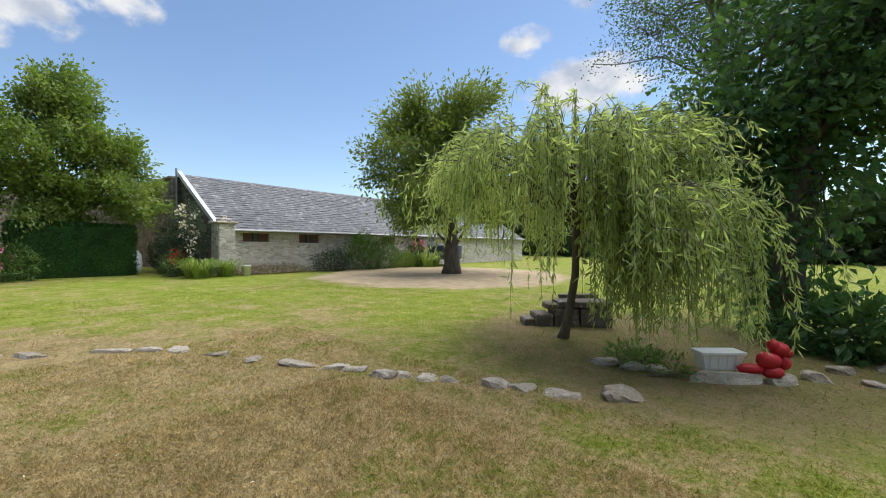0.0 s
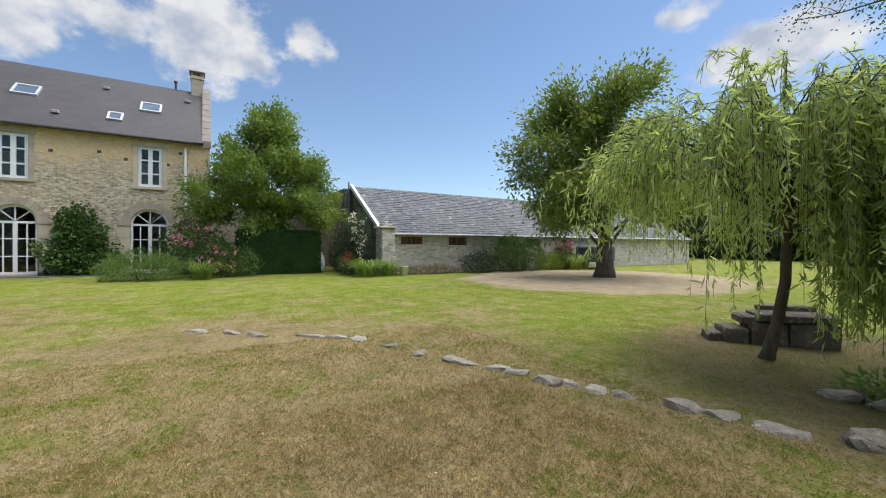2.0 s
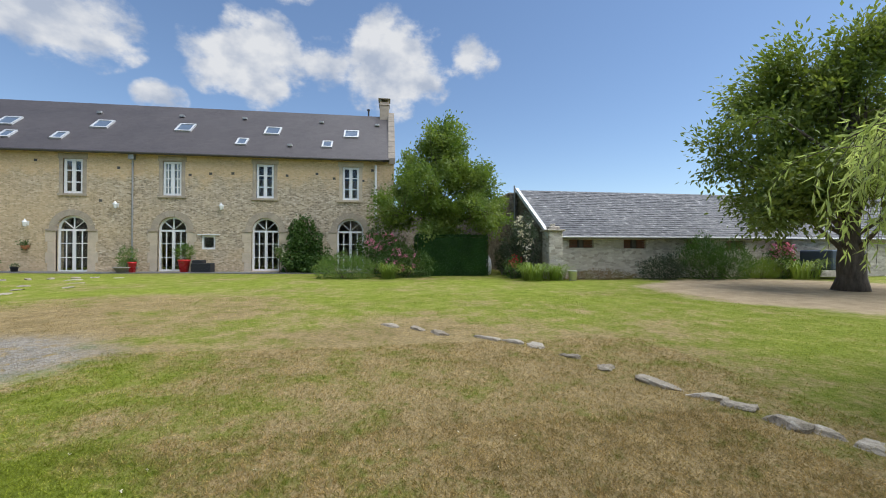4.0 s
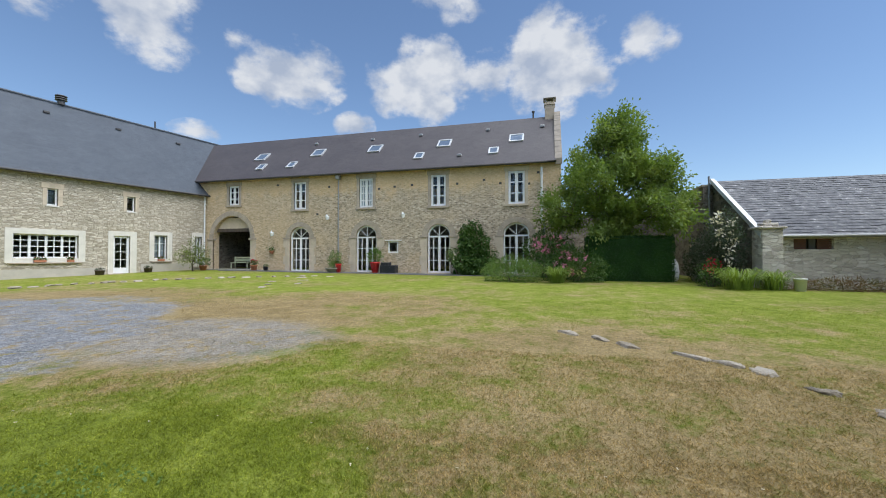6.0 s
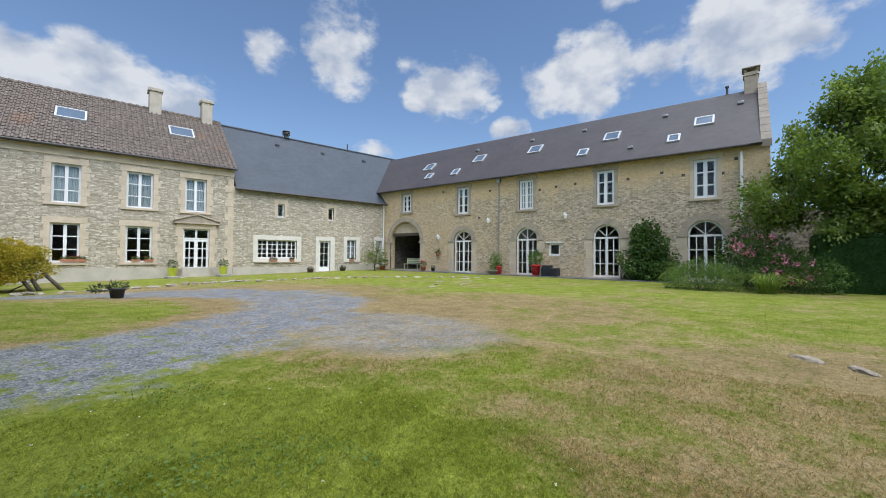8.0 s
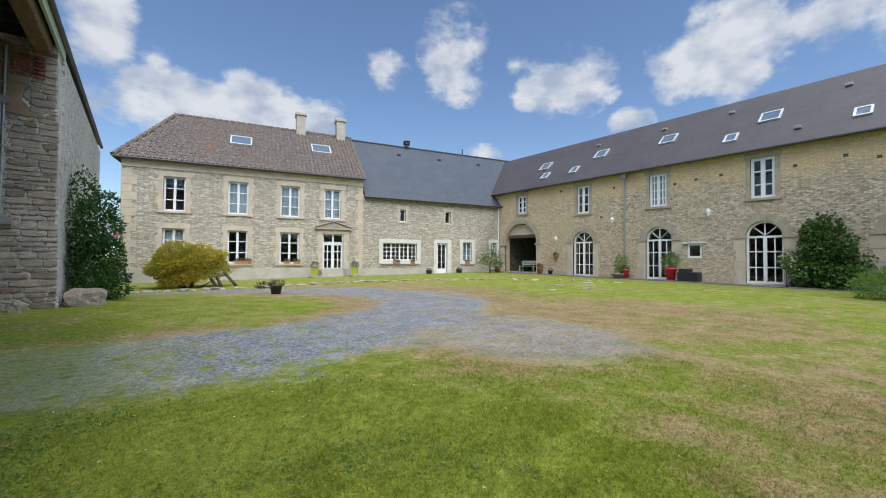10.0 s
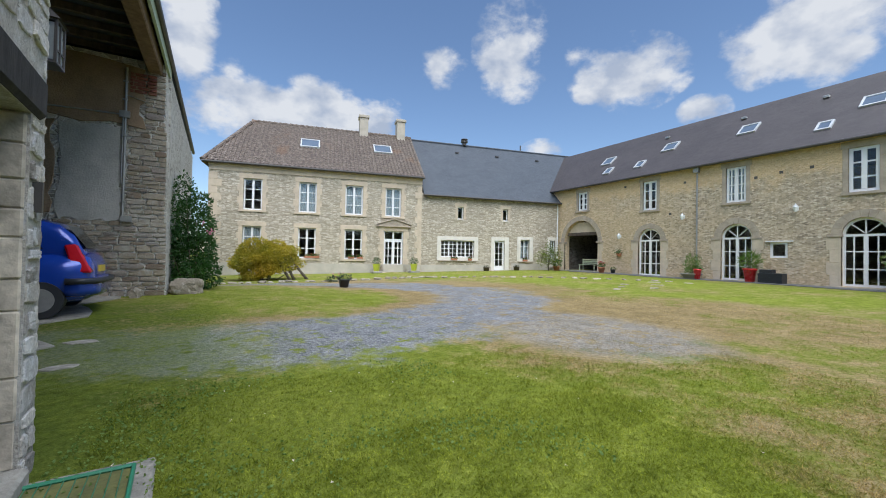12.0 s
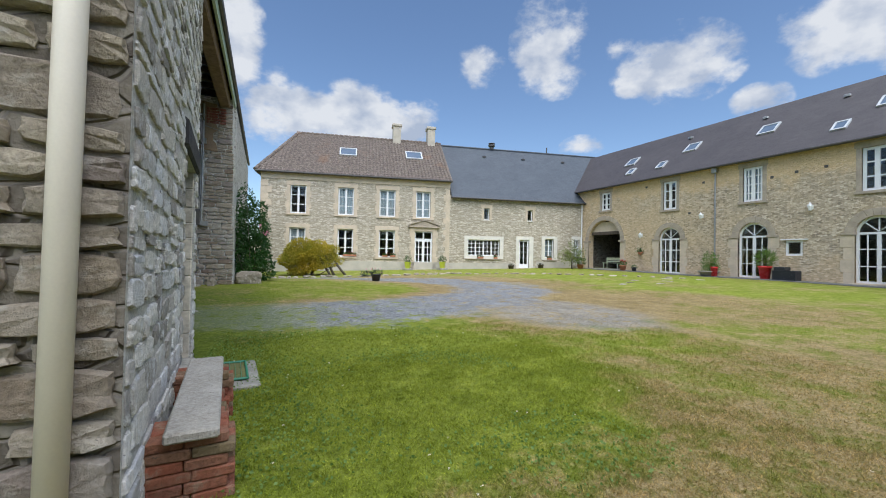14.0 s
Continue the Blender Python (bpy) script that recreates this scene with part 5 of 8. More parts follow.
def stone_meshes(count, seed, mat, smooth=False):
    """Rough stones of unit size in the (x, z) plane, proud along y."""
    rng = random.Random(seed)
    made = []
    for k in range(count):
        n = 14
        ring = []
        for i in range(n):
            a = 2 * math.pi * (i + 0.5) / n
            c, s_ = math.cos(a), math.sin(a)
            q = (abs(c) ** 12 + abs(s_) ** 12) ** (-1 / 12)
            ring.append((0.5 * q * c * rng.uniform(0.88, 1.0), 0.5 * q * s_ * rng.uniform(0.86, 1.0)))
        tilt_x, tilt_z = rng.uniform(-0.35, 0.35), rng.uniform(-0.35, 0.35)
        v = [(x, -0.6, z) for x, z in ring] + [(x * 0.99, 0.45 + x * tilt_x + z * tilt_z + rng.uniform(-0.1, 0.1), z * 0.98) for x, z in ring]
        v += [(x * rng.uniform(0.86, 0.95), 0.8 + x * tilt_x + z * tilt_z + rng.uniform(-0.18, 0.18), z * rng.uniform(0.8, 0.92)) for x, z in ring] + [(rng.uniform(-0.15, 0.15), 0.85 + rng.uniform(-0.1, 0.15), rng.uniform(-0.15, 0.15))]
        f = [(r * n + i, r * n + (i + 1) % n, (r + 1) * n + (i + 1) % n, (r + 1) * n + i) for r in range(2) for i in range(n)] + [(2 * n + i, 2 * n + (i + 1) % n, 3 * n) for i in range(n)]
        me = bpy.data.meshes.new("stone")
        me.from_pydata(v, [], [t[::-1] for t in f])
        me.polygons.foreach_set("use_smooth", [smooth] * len(me.polygons))
        me.materials.append(mat)
        made.append(me)
    return made


def lay_stones(parent, at, x0, x1, z0, z1, meshes, seed, course, wide, proud, holes=(), gap=0.012, jitter=0.0):
    """Courses of rough stones on a wall face."""
    rng = random.Random(seed)
    z = z0
    while z < z1 - 0.04:
        hgt = rng.uniform(*course)
        x = x0 - rng.uniform(0, 0.12)
        while x < x1 - 0.03:
            w = rng.uniform(*wide) * (1.3 if hgt > course[1] * 0.8 else 1)
            a, b = max(x, x0), min(x + w, x1)
            x += w
            if b - a < 0.06 or any(a < q[1] and b > q[0] and z < q[3] and z + hgt > q[2] + 0.02 for q in holes):
                for q in holes:
                    if z < q[3] and z + hgt > q[2] + 0.02:
                        if a < q[0] < b and q[0] - a > 0.07:
                            b = q[0]
                            break
                        if a < q[1] < b and b - q[1] > 0.07:
                            a = q[1]
                            break
                else:
                    continue
                if any(a < q[1] - 0.001 and b > q[0] + 0.001 and z < q[3] and z + hgt > q[2] + 0.02 for q in holes):
                    continue
            ob = new("stone", rng.choice(meshes))
            ob.parent = parent
            ob.matrix_basis = at @ Matrix.Translation(((a + b) / 2, 0, z + hgt / 2 + rng.uniform(-jitter, jitter))) @ Matrix.Rotation(rng.uniform(-0.04, 0.04) * (1 + 40 * jitter), 4, "Y") @ Matrix.Diagonal((b - a - gap, proud * rng.uniform(0.6, 1.3), hgt - gap, 1))
        z += hgt


# ---- plants ----
def leaf_mesh(name, mat, P, D, length, width, parent=None, seed=1, droop=0.0, fold=0.25):
    """One mesh of small folded leaves: P their stalks, D the way they point."""
    rng = np.random.default_rng(seed)
    n = len(P)
    P, D = np.asarray(P, float), np.asarray(D, float)
    D = D / np.maximum(np.linalg.norm(D, axis=1, keepdims=True), 1e-6)
    D[:, 2] -= droop
    D = D / np.maximum(np.linalg.norm(D, axis=1, keepdims=True), 1e-6)
    R = rng.normal(size=(n, 3))
    S = np.cross(D, R)
    S /= np.maximum(np.linalg.norm(S, axis=1, keepdims=True), 1e-6)
    U = np.cross(S, D)
    ln = (np.asarray(length) * rng.uniform(0.65, 1.25, n))[:, None]
    wd = (np.asarray(width) * rng.uniform(0.7, 1.2, n))[:, None]
    mid = P + D * ln * 0.45
    v = np.stack([P, mid + S * wd / 2 + U * wd * fold, P + D * ln, mid - S * wd / 2 + U * wd * fold], 1).reshape(-1, 3)
    k = np.arange(n)[:, None] * 4
    tri = np.concatenate([k + [0, 1, 2], k + [0, 2, 3]], 1).reshape(-1)
    me = bpy.data.meshes.new(name)
    me.vertices.add(4 * n)
    me.vertices.foreach_set("co", v.reshape(-1).astype(np.float32))
    me.loops.add(6 * n)
    me.loops.foreach_set("vertex_index", tri.astype(np.int32))
    me.polygons.add(2 * n)
    me.polygons.foreach_set("loop_start", np.arange(0, 6 * n, 3, dtype=np.int32))
    me.update()
    me.validate()
    me.materials.append(mat)
    ob = new(name, me)
    if parent:
        ob.parent = parent
    return tagged(ob, kind="stuff")


def blob_points(rng, blobs, n, shell=0.55):
    """Points in a few lobes (x, y, z, rx, ry, rz), thicker towards the outside."""
    w = np.array([b[3] * b[4] * b[5] for b in blobs]) ** 0.8
    pick = rng.choice(len(blobs), n, p=w / w.sum())
    b = np.array(blobs)[pick]
    d = rng.normal(size=(n, 3))
    d /= np.linalg.norm(d, axis=1, keepdims=True)
    r = shell + (1 - shell) * rng.uniform(0, 1, n) ** 0.6
    deep = rng.uniform(0, 1, n) < 0.25
    r[deep] *= rng.uniform(0.3, 1, deep.sum())
    lump = 1 + 0.16 * np.sin(d[:, 0] * 5 + pick) * np.sin(d[:, 1] * 4 + 1) + 0.13 * np.sin(d[:, 2] * 7 + d[:, 0] * 3)
    return b[:, :3] + d * b[:, 3:] * (r * lump)[:, None], d


def ragged(lobes, n, size, seed):
    """Breaks a few large lobes up into many small uneven ones."""
    r = np.random.default_rng(seed)
    c, _ = blob_points(r, lobes, n, 0.6)
    k = size * r.uniform(0.6, 1.35, n)
    return [(*p, q * 1.15, q * 1.15, q * 0.8) for p, q in zip(c, k)]


def twig_tree(name, at, label, bark_mat, leaf_mat, trunk, lobes, clumps, per, leaf, limbs=14, spread=0.3, seed=1, category="tree", droop=0.1, shell=0.55, sprays=0):
    """A tree: trunk points with radii, limbs and twigs to the clumps, leaves gathered about the twigs."""
    rng = np.random.default_rng(seed)
    t = thing(name, at, label, category)
    s = Shape()
    s.tube([p[:3] for p in trunk], [p[3] for p in trunk], 10)
    C, _ = blob_points(rng, lobes, clumps, shell)
    C[:, 2] = np.maximum(C[:, 2], 0.15)
    top, mids = Vector(trunk[-1][:3]), []
    fork = [Vector(p[:3]) for p in trunk[len(trunk) // 2:]]
    r0 = trunk[-1][3]
    for k in range(limbs):
        e = Vector(C[int(rng.integers(clumps))])
        a = fork[k % len(fork)]
        m = a.lerp(e, 0.45) + Vector(rng.normal(0, 0.12, 3)) + Vector((0, 0, 0.12 * (e - a).length))
        q = a.lerp(e, 0.75) + Vector(rng.normal(0, 0.1, 3)) + Vector((0, 0, 0.06 * (e - a).length))
        s.tube([a, m, q, e], [r0 * 0.55, r0 * 0.36, r0 * 0.2, 0.012], 6)
        mids += [m, q, e]
    M = np.array([tuple(m) for m in mids] + [tuple(top)])
    P, D = [], []
    for c in C:
        j = np.argmin(((M - c) ** 2).sum(1))
        a = M[j]
        if rng.uniform() < 0.75:
            mid = (a + c) / 2 + rng.normal(0, 0.06, 3)
            s.tube([a, mid, c], [0.016, 0.011, 0.004], 3)
        out = c - a
        out = out / max(np.linalg.norm(out), 1e-6)
        k = max(3, int(per * rng.uniform(0.6, 1.4)))
        along = rng.normal(0, spread, (k, 3)) + out * rng.uniform(-spread, spread, (k, 1)) * 1.3
        P.append(c + along)
        D.append(rng.normal(0, 0.7, (k, 3)) + out + along)
    for _ in range(sprays):     # single shoots beyond the crown
        b = C[int(rng.integers(clumps))]
        mid0 = np.mean(C, 0)
        o = (b - mid0) / np.linalg.norm(b - mid0) + rng.normal(0, 0.25, 3) + [0, 0, 0.3]
        L0 = rng.uniform(0.5, 1.1) * spread * 3
        s.tube([b, b + o * L0 * 0.5, b + o * L0 + [0, 0, -0.05]], [0.012, 0.008, 0.003], 3)
        k = 14
        u = rng.uniform(0.1, 1, (k, 1))
        P.append(b + o * L0 * u)
        D.append(rng.normal(0, 0.8, (k, 3)) + o)
    s.make("trunk", bark_mat, t, smooth=True)
    leaf_mesh("leaves", leaf_mat, np.concatenate(P), np.concatenate(D), leaf[0], leaf[1], t, seed, droop)
    return t


def bush(name, at, label, leaf_mat, lobes, n, leaf, seed=1, category="shrub", droop=0.0, shell=0.7, stems=8, flowers=None):
    """A shrub: stems from the ground, leaves thick over its lobes."""
    rng = np.random.default_rng(seed)
    t = thing(name, at, label, category)
    P, d = blob_points(rng, lobes, n, shell)
    P[:, 2] = np.maximum(P[:, 2], 0.02)
    D = d + rng.normal(0, 0.6, (n, 3))
    leaf_mesh("leaves", leaf_mat, P, D, leaf[0], leaf[1], t, seed, droop)
    s = Shape()
    for k in range(stems):
        e = P[int(rng.integers(n))]
        a = np.array([e[0] * 0.25, e[1] * 0.25, -0.05])
        s.tube([a, (a + e) / 2 + rng.normal(0, 0.05, 3), e], [0.03, 0.02, 0.006], 5)
    s.make("stem", BARK, t)
    if flowers:
        mat, fl, count, size = flowers
        F, fd = blob_points(rng, fl, count, 0.9)
        petals, pd = [], []
        for f in F:
            k = 9
            o = rng.normal(0, 1, (k, 3))
            petals.append(f + o * size * 0.25)
            pd.append(o)
        leaf_mesh("flowers", mat, np.concatenate(petals), np.concatenate(pd), size * 0.8, size * 0.7, t, seed + 5)
    return t


def strap_clump(name, at, label, mat, n, length, radius, seed=1, category="plant"):
    """Arching strap leaves from one root."""
    rng = np.random.default_rng(seed)
    t = thing(name, at, label, category)
    s = Shape()
    for _ in range(n):
        a, b = rng.uniform(0, 2 * math.pi), rng.uniform(0, radius)
        root = np.array([b * math.cos(a), b * math.sin(a), 0])
        dirn = np.array([math.cos(a), math.sin(a), 0]) + rng.normal(0, 0.4, 3) * [1, 1, 0]
        L0, side = length * rng.uniform(0.6, 1.15), np.array([-dirn[1], dirn[0], 0]) / np.linalg.norm(dirn[:2]) * 0.016
        pts = [root, root + dirn * L0 * 0.15 + [0, 0, L0 * 0.5], root + dirn * L0 * 0.42 + [0, 0, L0 * 0.72], root + dirn * L0 * 0.75 + [0, 0, L0 * 0.5]]
        s.add([pts[0] - side, pts[0] + side, pts[1] - side, pts[1] + side, pts[2] - side * 0.8, pts[2] + side * 0.8, pts[3]], [(0, 1, 3, 2), (2, 3, 5, 4), (4, 5, 6)])
    tagged(s.make("blades", mat, t), kind="stuff")
    return t


BARK = bark("grey_brown_bark", ((0.06, 0.048, 0.036), (0.17, 0.14, 0.11)))
WILLOW_LEAF = leaves("willow_leaf", [(0.3, 0.39, 0.16), (0.43, 0.52, 0.23), (0.6, 0.66, 0.33)], 0.55, 0.7)
BROAD_LEAF = leaves("broad_green_leaf", [(0.11, 0.165, 0.035), (0.2, 0.265, 0.06), (0.31, 0.35, 0.09)], 0.4, 0.48)
PEAR_LEAF = leaves("pear_leaf", [(0.1, 0.17, 0.035), (0.19, 0.275, 0.06), (0.31, 0.37, 0.1)], 0.5, 0.5)
DARK_LEAF = leaves("dark_plum_leaf", [(0.045, 0.105, 0.042), (0.09, 0.185, 0.065), (0.15, 0.27, 0.085)], 0.35, 0.48)
HEDGE_LEAF = leaves("clipped_hedge_leaf", [(0.014, 0.05, 0.008), (0.026, 0.085, 0.012), (0.05, 0.13, 0.02)], 0.5, 0.25)
IVY_LEAF = leaves("ivy_leaf", [(0.045, 0.095, 0.02), (0.08, 0.155, 0.032), (0.13, 0.22, 0.05)], 0.45, 0.35)
GOLD_LEAF = leaves("golden_shrub_leaf", [(0.2, 0.23, 0.03), (0.45, 0.37, 0.04), (0.65, 0.45, 0.045)], 0.5, 0.4)
SHRUB_LEAF = leaves("fresh_shrub_leaf", [(0.1, 0.18, 0.04), (0.17, 0.27, 0.07), (0.25, 0.36, 0.11)], 0.55, 0.5)
GREY_LEAF = leaves("grey_rosemary_leaf", [(0.035, 0.055, 0.03), (0.06, 0.085, 0.045), (0.095, 0.125, 0.07)], 0.6, 0.2)
LIME_LEAF = leaves("daylily_leaf", [(0.14, 0.21, 0.035), (0.22, 0.31, 0.06), (0.3, 0.38, 0.09)], 0.5, 0.4)
FAR_LEAF = leaves("far_wood_leaf", [(0.03, 0.055, 0.02), (0.05, 0.085, 0.028), (0.08, 0.115, 0.035)], 0.6, 0.2, clump=0.25)
PINK = leaves("pink_petal", [(0.5, 0.1, 0.22), (0.62, 0.2, 0.34), (0.7, 0.36, 0.46)], 0.6, 0.3, clump=5)
CRIMSON = leaves("crimson_petal", [(0.5, 0.02, 0.05), (0.6, 0.04, 0.09)], 0.6, 0.3)
CREAM = leaves("cream_petal", [(0.75, 0.68, 0.55), (0.85, 0.8, 0.72)], 0.6, 0.3)


def at_ground(x, y, rz=0.0, dz=0.0):
    return pose(x, y, ground_z(x, y) + dz, 0, 0, rz)


# flowering pear behind the clipped hedge
twig_tree("garden_tree", at_ground(-22.5, 2.9), "leafy green garden tree rising behind the clipped hedge", BARK, PEAR_LEAF,
          [(0, 0, -0.1, 0.2), (0.1, 0.2, 1.4, 0.16), (-0.1, 0.1, 2.6, 0.13), (0, 0, 3.8, 0.08)],
          ragged([(0, -0.1, 5.3, 2.4, 2.7, 2.2), (0.6, -2.1, 3.6, 1.7, 1.6, 1.3), (0.4, 1.5, 4.2, 1.9, 1.9, 1.7), (0, -0.3, 7.0, 1.3, 1.4, 1.1), (0.9, -0.4, 3.4, 1.6, 2.2, 1.2), (0.5, -0.3, 2.4, 1.3, 1.9, 0.8)], 70, 0.74, 3),
          470, 100, (0.17, 0.1), 22, 0.2, seed=3, sprays=60, shell=0.3)

# spreading tree in its ring of bare earth
twig_tree("spreading_tree", at_ground(-12.7, 16.9), "spreading broad-leaved tree standing in bare earth", BARK, BROAD_LEAF,
          [(0, 0, -0.15, 0.6), (0.05, 0, 0.5, 0.42), (0.1, -0.1, 1.2, 0.4), (0, 0, 1.9, 0.3), (0.1, 0, 4.2, 0.16)],
          ragged([(0, 0, 6.2, 3.6, 3.7, 2.7), (-0.6, -1.2, 3.9, 3.1, 3.5, 1.8), (0.3, 0.4, 7.9, 2.3, 2.3, 1.4), (1.2, 1.6, 4.6, 2.8, 2.6, 1.8), (-1.6, -2.4, 6.0, 2.2, 2.2, 1.8)], 46, 0.85, 5),
          520, 88, (0.24, 0.105), 30, 0.32, seed=5, sprays=70, shell=0.3)

# big dark tree, its stem wrapped in ivy
twig_tree("dark_tree", at_ground(0.95, 9.7), "tall dark-leaved tree with its trunk wrapped in ivy", BARK, DARK_LEAF,
          [(-0.3, -0.2, -0.2, 0.3), (-0.3, -0.2, 1.5, 0.22), (-0.1, 0, 3.2, 0.18), (0.2, 0, 5.5, 0.12), (0.2, 0.2, 7.5, 0.08)],
          [(0.7, 0.2, 4.4, 2.3, 1.8, 1.7), (-1.4, 0.3, 4.3, 1.1, 1.0, 1.1), (-0.5, 0.2, 3.2, 1.4, 1.2, 1.4), (1.7, 1.0, 6.8, 2.9, 2.4, 2.0), (3.2, 0.4, 5.4, 2.2, 2.0, 2.2), (-0.5, 0.0, 1.7, 0.7, 0.7, 1.4), (-0.3, 0.1, 0.6, 0.85, 0.8, 0.7)],
          760, 34, (0.2, 0.12), 30, 0.25, seed=8, droop=0.3, sprays=40, shell=0.35)
twig_tree("background_tree", at_ground(-2.4, 15.5), "airy tall tree with fine leaves against the sky", BARK, IVY_LEAF,
          [(2.4, 0, -0.2, 0.25), (2.2, 0, 3, 0.2), (1.8, 0, 6.5, 0.14), (1.2, 0, 9.5, 0.08)],
          [(1.6, 0, 9.6, 3.4, 2.6, 3.0), (0.5, 0, 9.6, 1.9, 1.8, 2.0), (3.6, 0, 7.4, 3.0, 2.2, 2.8)],
          760, 34, (0.1, 0.055), 34, 0.3, seed=18, sprays=40)


def willow():
    t = thing("weeping_willow", at_ground(-2.25, 6.75), "small weeping willow with trailing narrow pale-green leaves", "tree")
    rng = np.random.default_rng(12)
    s = Shape()
    s.tube([(-0.12, 0.0, -0.15), (-0.06, 0, 0.1), (0.05, -0.05, 0.5), (0.16, -0.1, 1.1), (0.2, -0.15, 1.9), (0.3, -0.2, 2.7)], [0.13, 0.085, 0.07, 0.062, 0.056, 0.045], 10)
    hub = Vector((0.22, -0.15, 1.9))
    P, D = [], []
    # limb ends: outward place and height of each arch of strands, and how low its strands reach
    heads = []
    for k in range(80):
        a = rng.uniform(0, 2 * math.pi)
        r = 1.95 * math.sqrt(rng.uniform(0.01, 1))
        heads.append((0.02 + r * math.cos(a), -0.48 + r * math.sin(a), 3.6 - 0.2 * r * r + rng.normal(0, 0.17), rng.uniform(0.6, 1.75)))
    for k in range(44):     # the low side that sweeps to the ground
        a = rng.uniform(-0.6, 0.75) - 0.45
        r = rng.uniform(0.55, 2.15)
        heads.append((0.4 + r * math.cos(a), -0.4 + r * 0.75 * math.sin(a), 2.95 - 0.42 * r + rng.normal(0, 0.14), rng.uniform(0.25, 0.7)))
    for k in range(10):     # the left skirt
        a = rng.uniform(2.5, 3.9)
        heads.append((-0.1 + 1.75 * math.cos(a), -0.6 + 1.6 * math.sin(a), 2.75 + rng.normal(0, 0.25), rng.uniform(1.0, 1.6)))
    for k in range(16):     # a high shoulder beside the dark tree
        heads.append((rng.uniform(0.9, 1.9), rng.uniform(-0.5, 0.5), 3.35 + rng.normal(0, 0.15), rng.uniform(1.5, 2.2)))
    for hx, hy, hz, low in heads:
        e = Vector((hx, hy, hz))
        m = hub.lerp(e, 0.5) + Vector((0, 0, 0.3)) + Vector(rng.normal(0, 0.08, 3))
        s.tube([hub, m, e], [0.022, 0.013, 0.005], 5)
        out = Vector((hx - hub.x, hy - hub.y, 0))
        out = out.normalized() if out.length > 0.05 else Vector((1, 0, 0))
        for j in range(8):
            b = m.lerp(e, rng.uniform(0.25, 1.0))
            o = (out + Vector(rng.normal(0, 0.55, 3)) * 1.0)
            o.z = 0
            reach = rng.uniform(0.08, 0.55)
            drop = max(0.3, (b.z - low) * (rng.uniform(0.45, 1.0) if low < 0.75 else rng.uniform(0.2, 0.85)))
            pts = []
            for q in range(9):
                u = q / 8
                pts.append(np.array(b + o * reach * (1 - (1 - u) ** 2) + Vector((0, 0, 0.1 * math.sin(u * 3.14) - drop * u ** 1.5))))
            s.tube([tuple(p) for p in pts[::2]], [0.006, 0.005, 0.004, 0.003, 0.002], 3)
            n = int(12 + 30 * drop)
            u = rng.uniform(0.04, 1, n) * 8
            i = np.minimum(u.astype(int), 7)
            A = np.array(pts)
            pos = A[i] + (A[i + 1] - A[i]) * (u - i)[:, None]
            dirs = (A[i + 1] - A[i])
            dirs = dirs / np.maximum(np.linalg.norm(dirs, axis=1, keepdims=True), 1e-6)
            P.append(pos + rng.normal(0, 0.012, (n, 3)))
            D.append(dirs * 0.75 + rng.normal(0, 0.5, (n, 3)) + [0, 0, -0.22])
    for k in range(46):     # wispy shoots above the crown
        a, r = rng.uniform(0, 2 * math.pi), 1.9 * math.sqrt(rng.uniform(0.02, 1))
        b = np.array([0.05 + r * math.cos(a), -0.45 + r * math.sin(a), 3.5 - 0.2 * r * r])
        o = np.array([0.35 * math.cos(a), 0.35 * math.sin(a), 0]) + rng.normal(0, 0.2, 3) * [1, 1, 0]
        pts = np.array([b + o * u * 1.6 + [0, 0, 0.55 * u - 0.55 * u * u] for u in (0, 0.35, 0.7, 1.0)])
        s.tube([tuple(p) for p in pts], [0.006, 0.005, 0.004, 0.002], 3)
        u = rng.uniform(0, 2.99, 20)
        i = u.astype(int)
        P.append(pts[i] + (pts[i + 1] - pts[i]) * (u - i)[:, None])
        D.append((pts[i + 1] - pts[i]) * 2 + rng.normal(0, 0.5, (20, 3)))
    s.make("trunk", BARK, t, smooth=True)
    leaf_mesh("leaves", WILLOW_LEAF, np.concatenate(P), np.concatenate(D), 0.135, 0.0235, t, 12, 0.0, 0.12)


willow()


# clipped hedge
def hedge():
    t = thing("clipped_hedge", at_ground(-21.6, 3.3), "dark green clipped box hedge with flat top", "hedge")
    rng = np.random.default_rng(21)
    n = 16000
    hx, hy, hz = 0.55, 1.9, 2.12
    area = np.array([hy * hz, hx * hz, hx * hy])
    f = rng.choice(3, n, p=area / area.sum())
    P = np.stack([rng.uniform(-hx, hx, n), rng.uniform(-hy, hy, n), rng.uniform(0, hz, n)], 1)
    sgn = rng.choice([-1, 1], n)
    D = rng.normal(0, 0.55, (n, 3))
    for k, (ax, h) in enumerate(((0, hx), (1, hy), (2, hz))):
        q = f == k
        P[q, ax] = (sgn[q] * h if ax < 2 else h) + rng.normal(0, 0.035, q.sum())
        D[q, ax] += np.where(ax < 2, sgn[q], 1.0)
    leaf_mesh("leaves", HEDGE_LEAF, P, D, 0.075, 0.045, t, 21)
    Shape().box(-hx + 0.07, hx - 0.07, -hy + 0.07, hy - 0.07, -0.05, hz - 0.08).make("inner_growth", HEDGE_LEAF, t)


hedge()

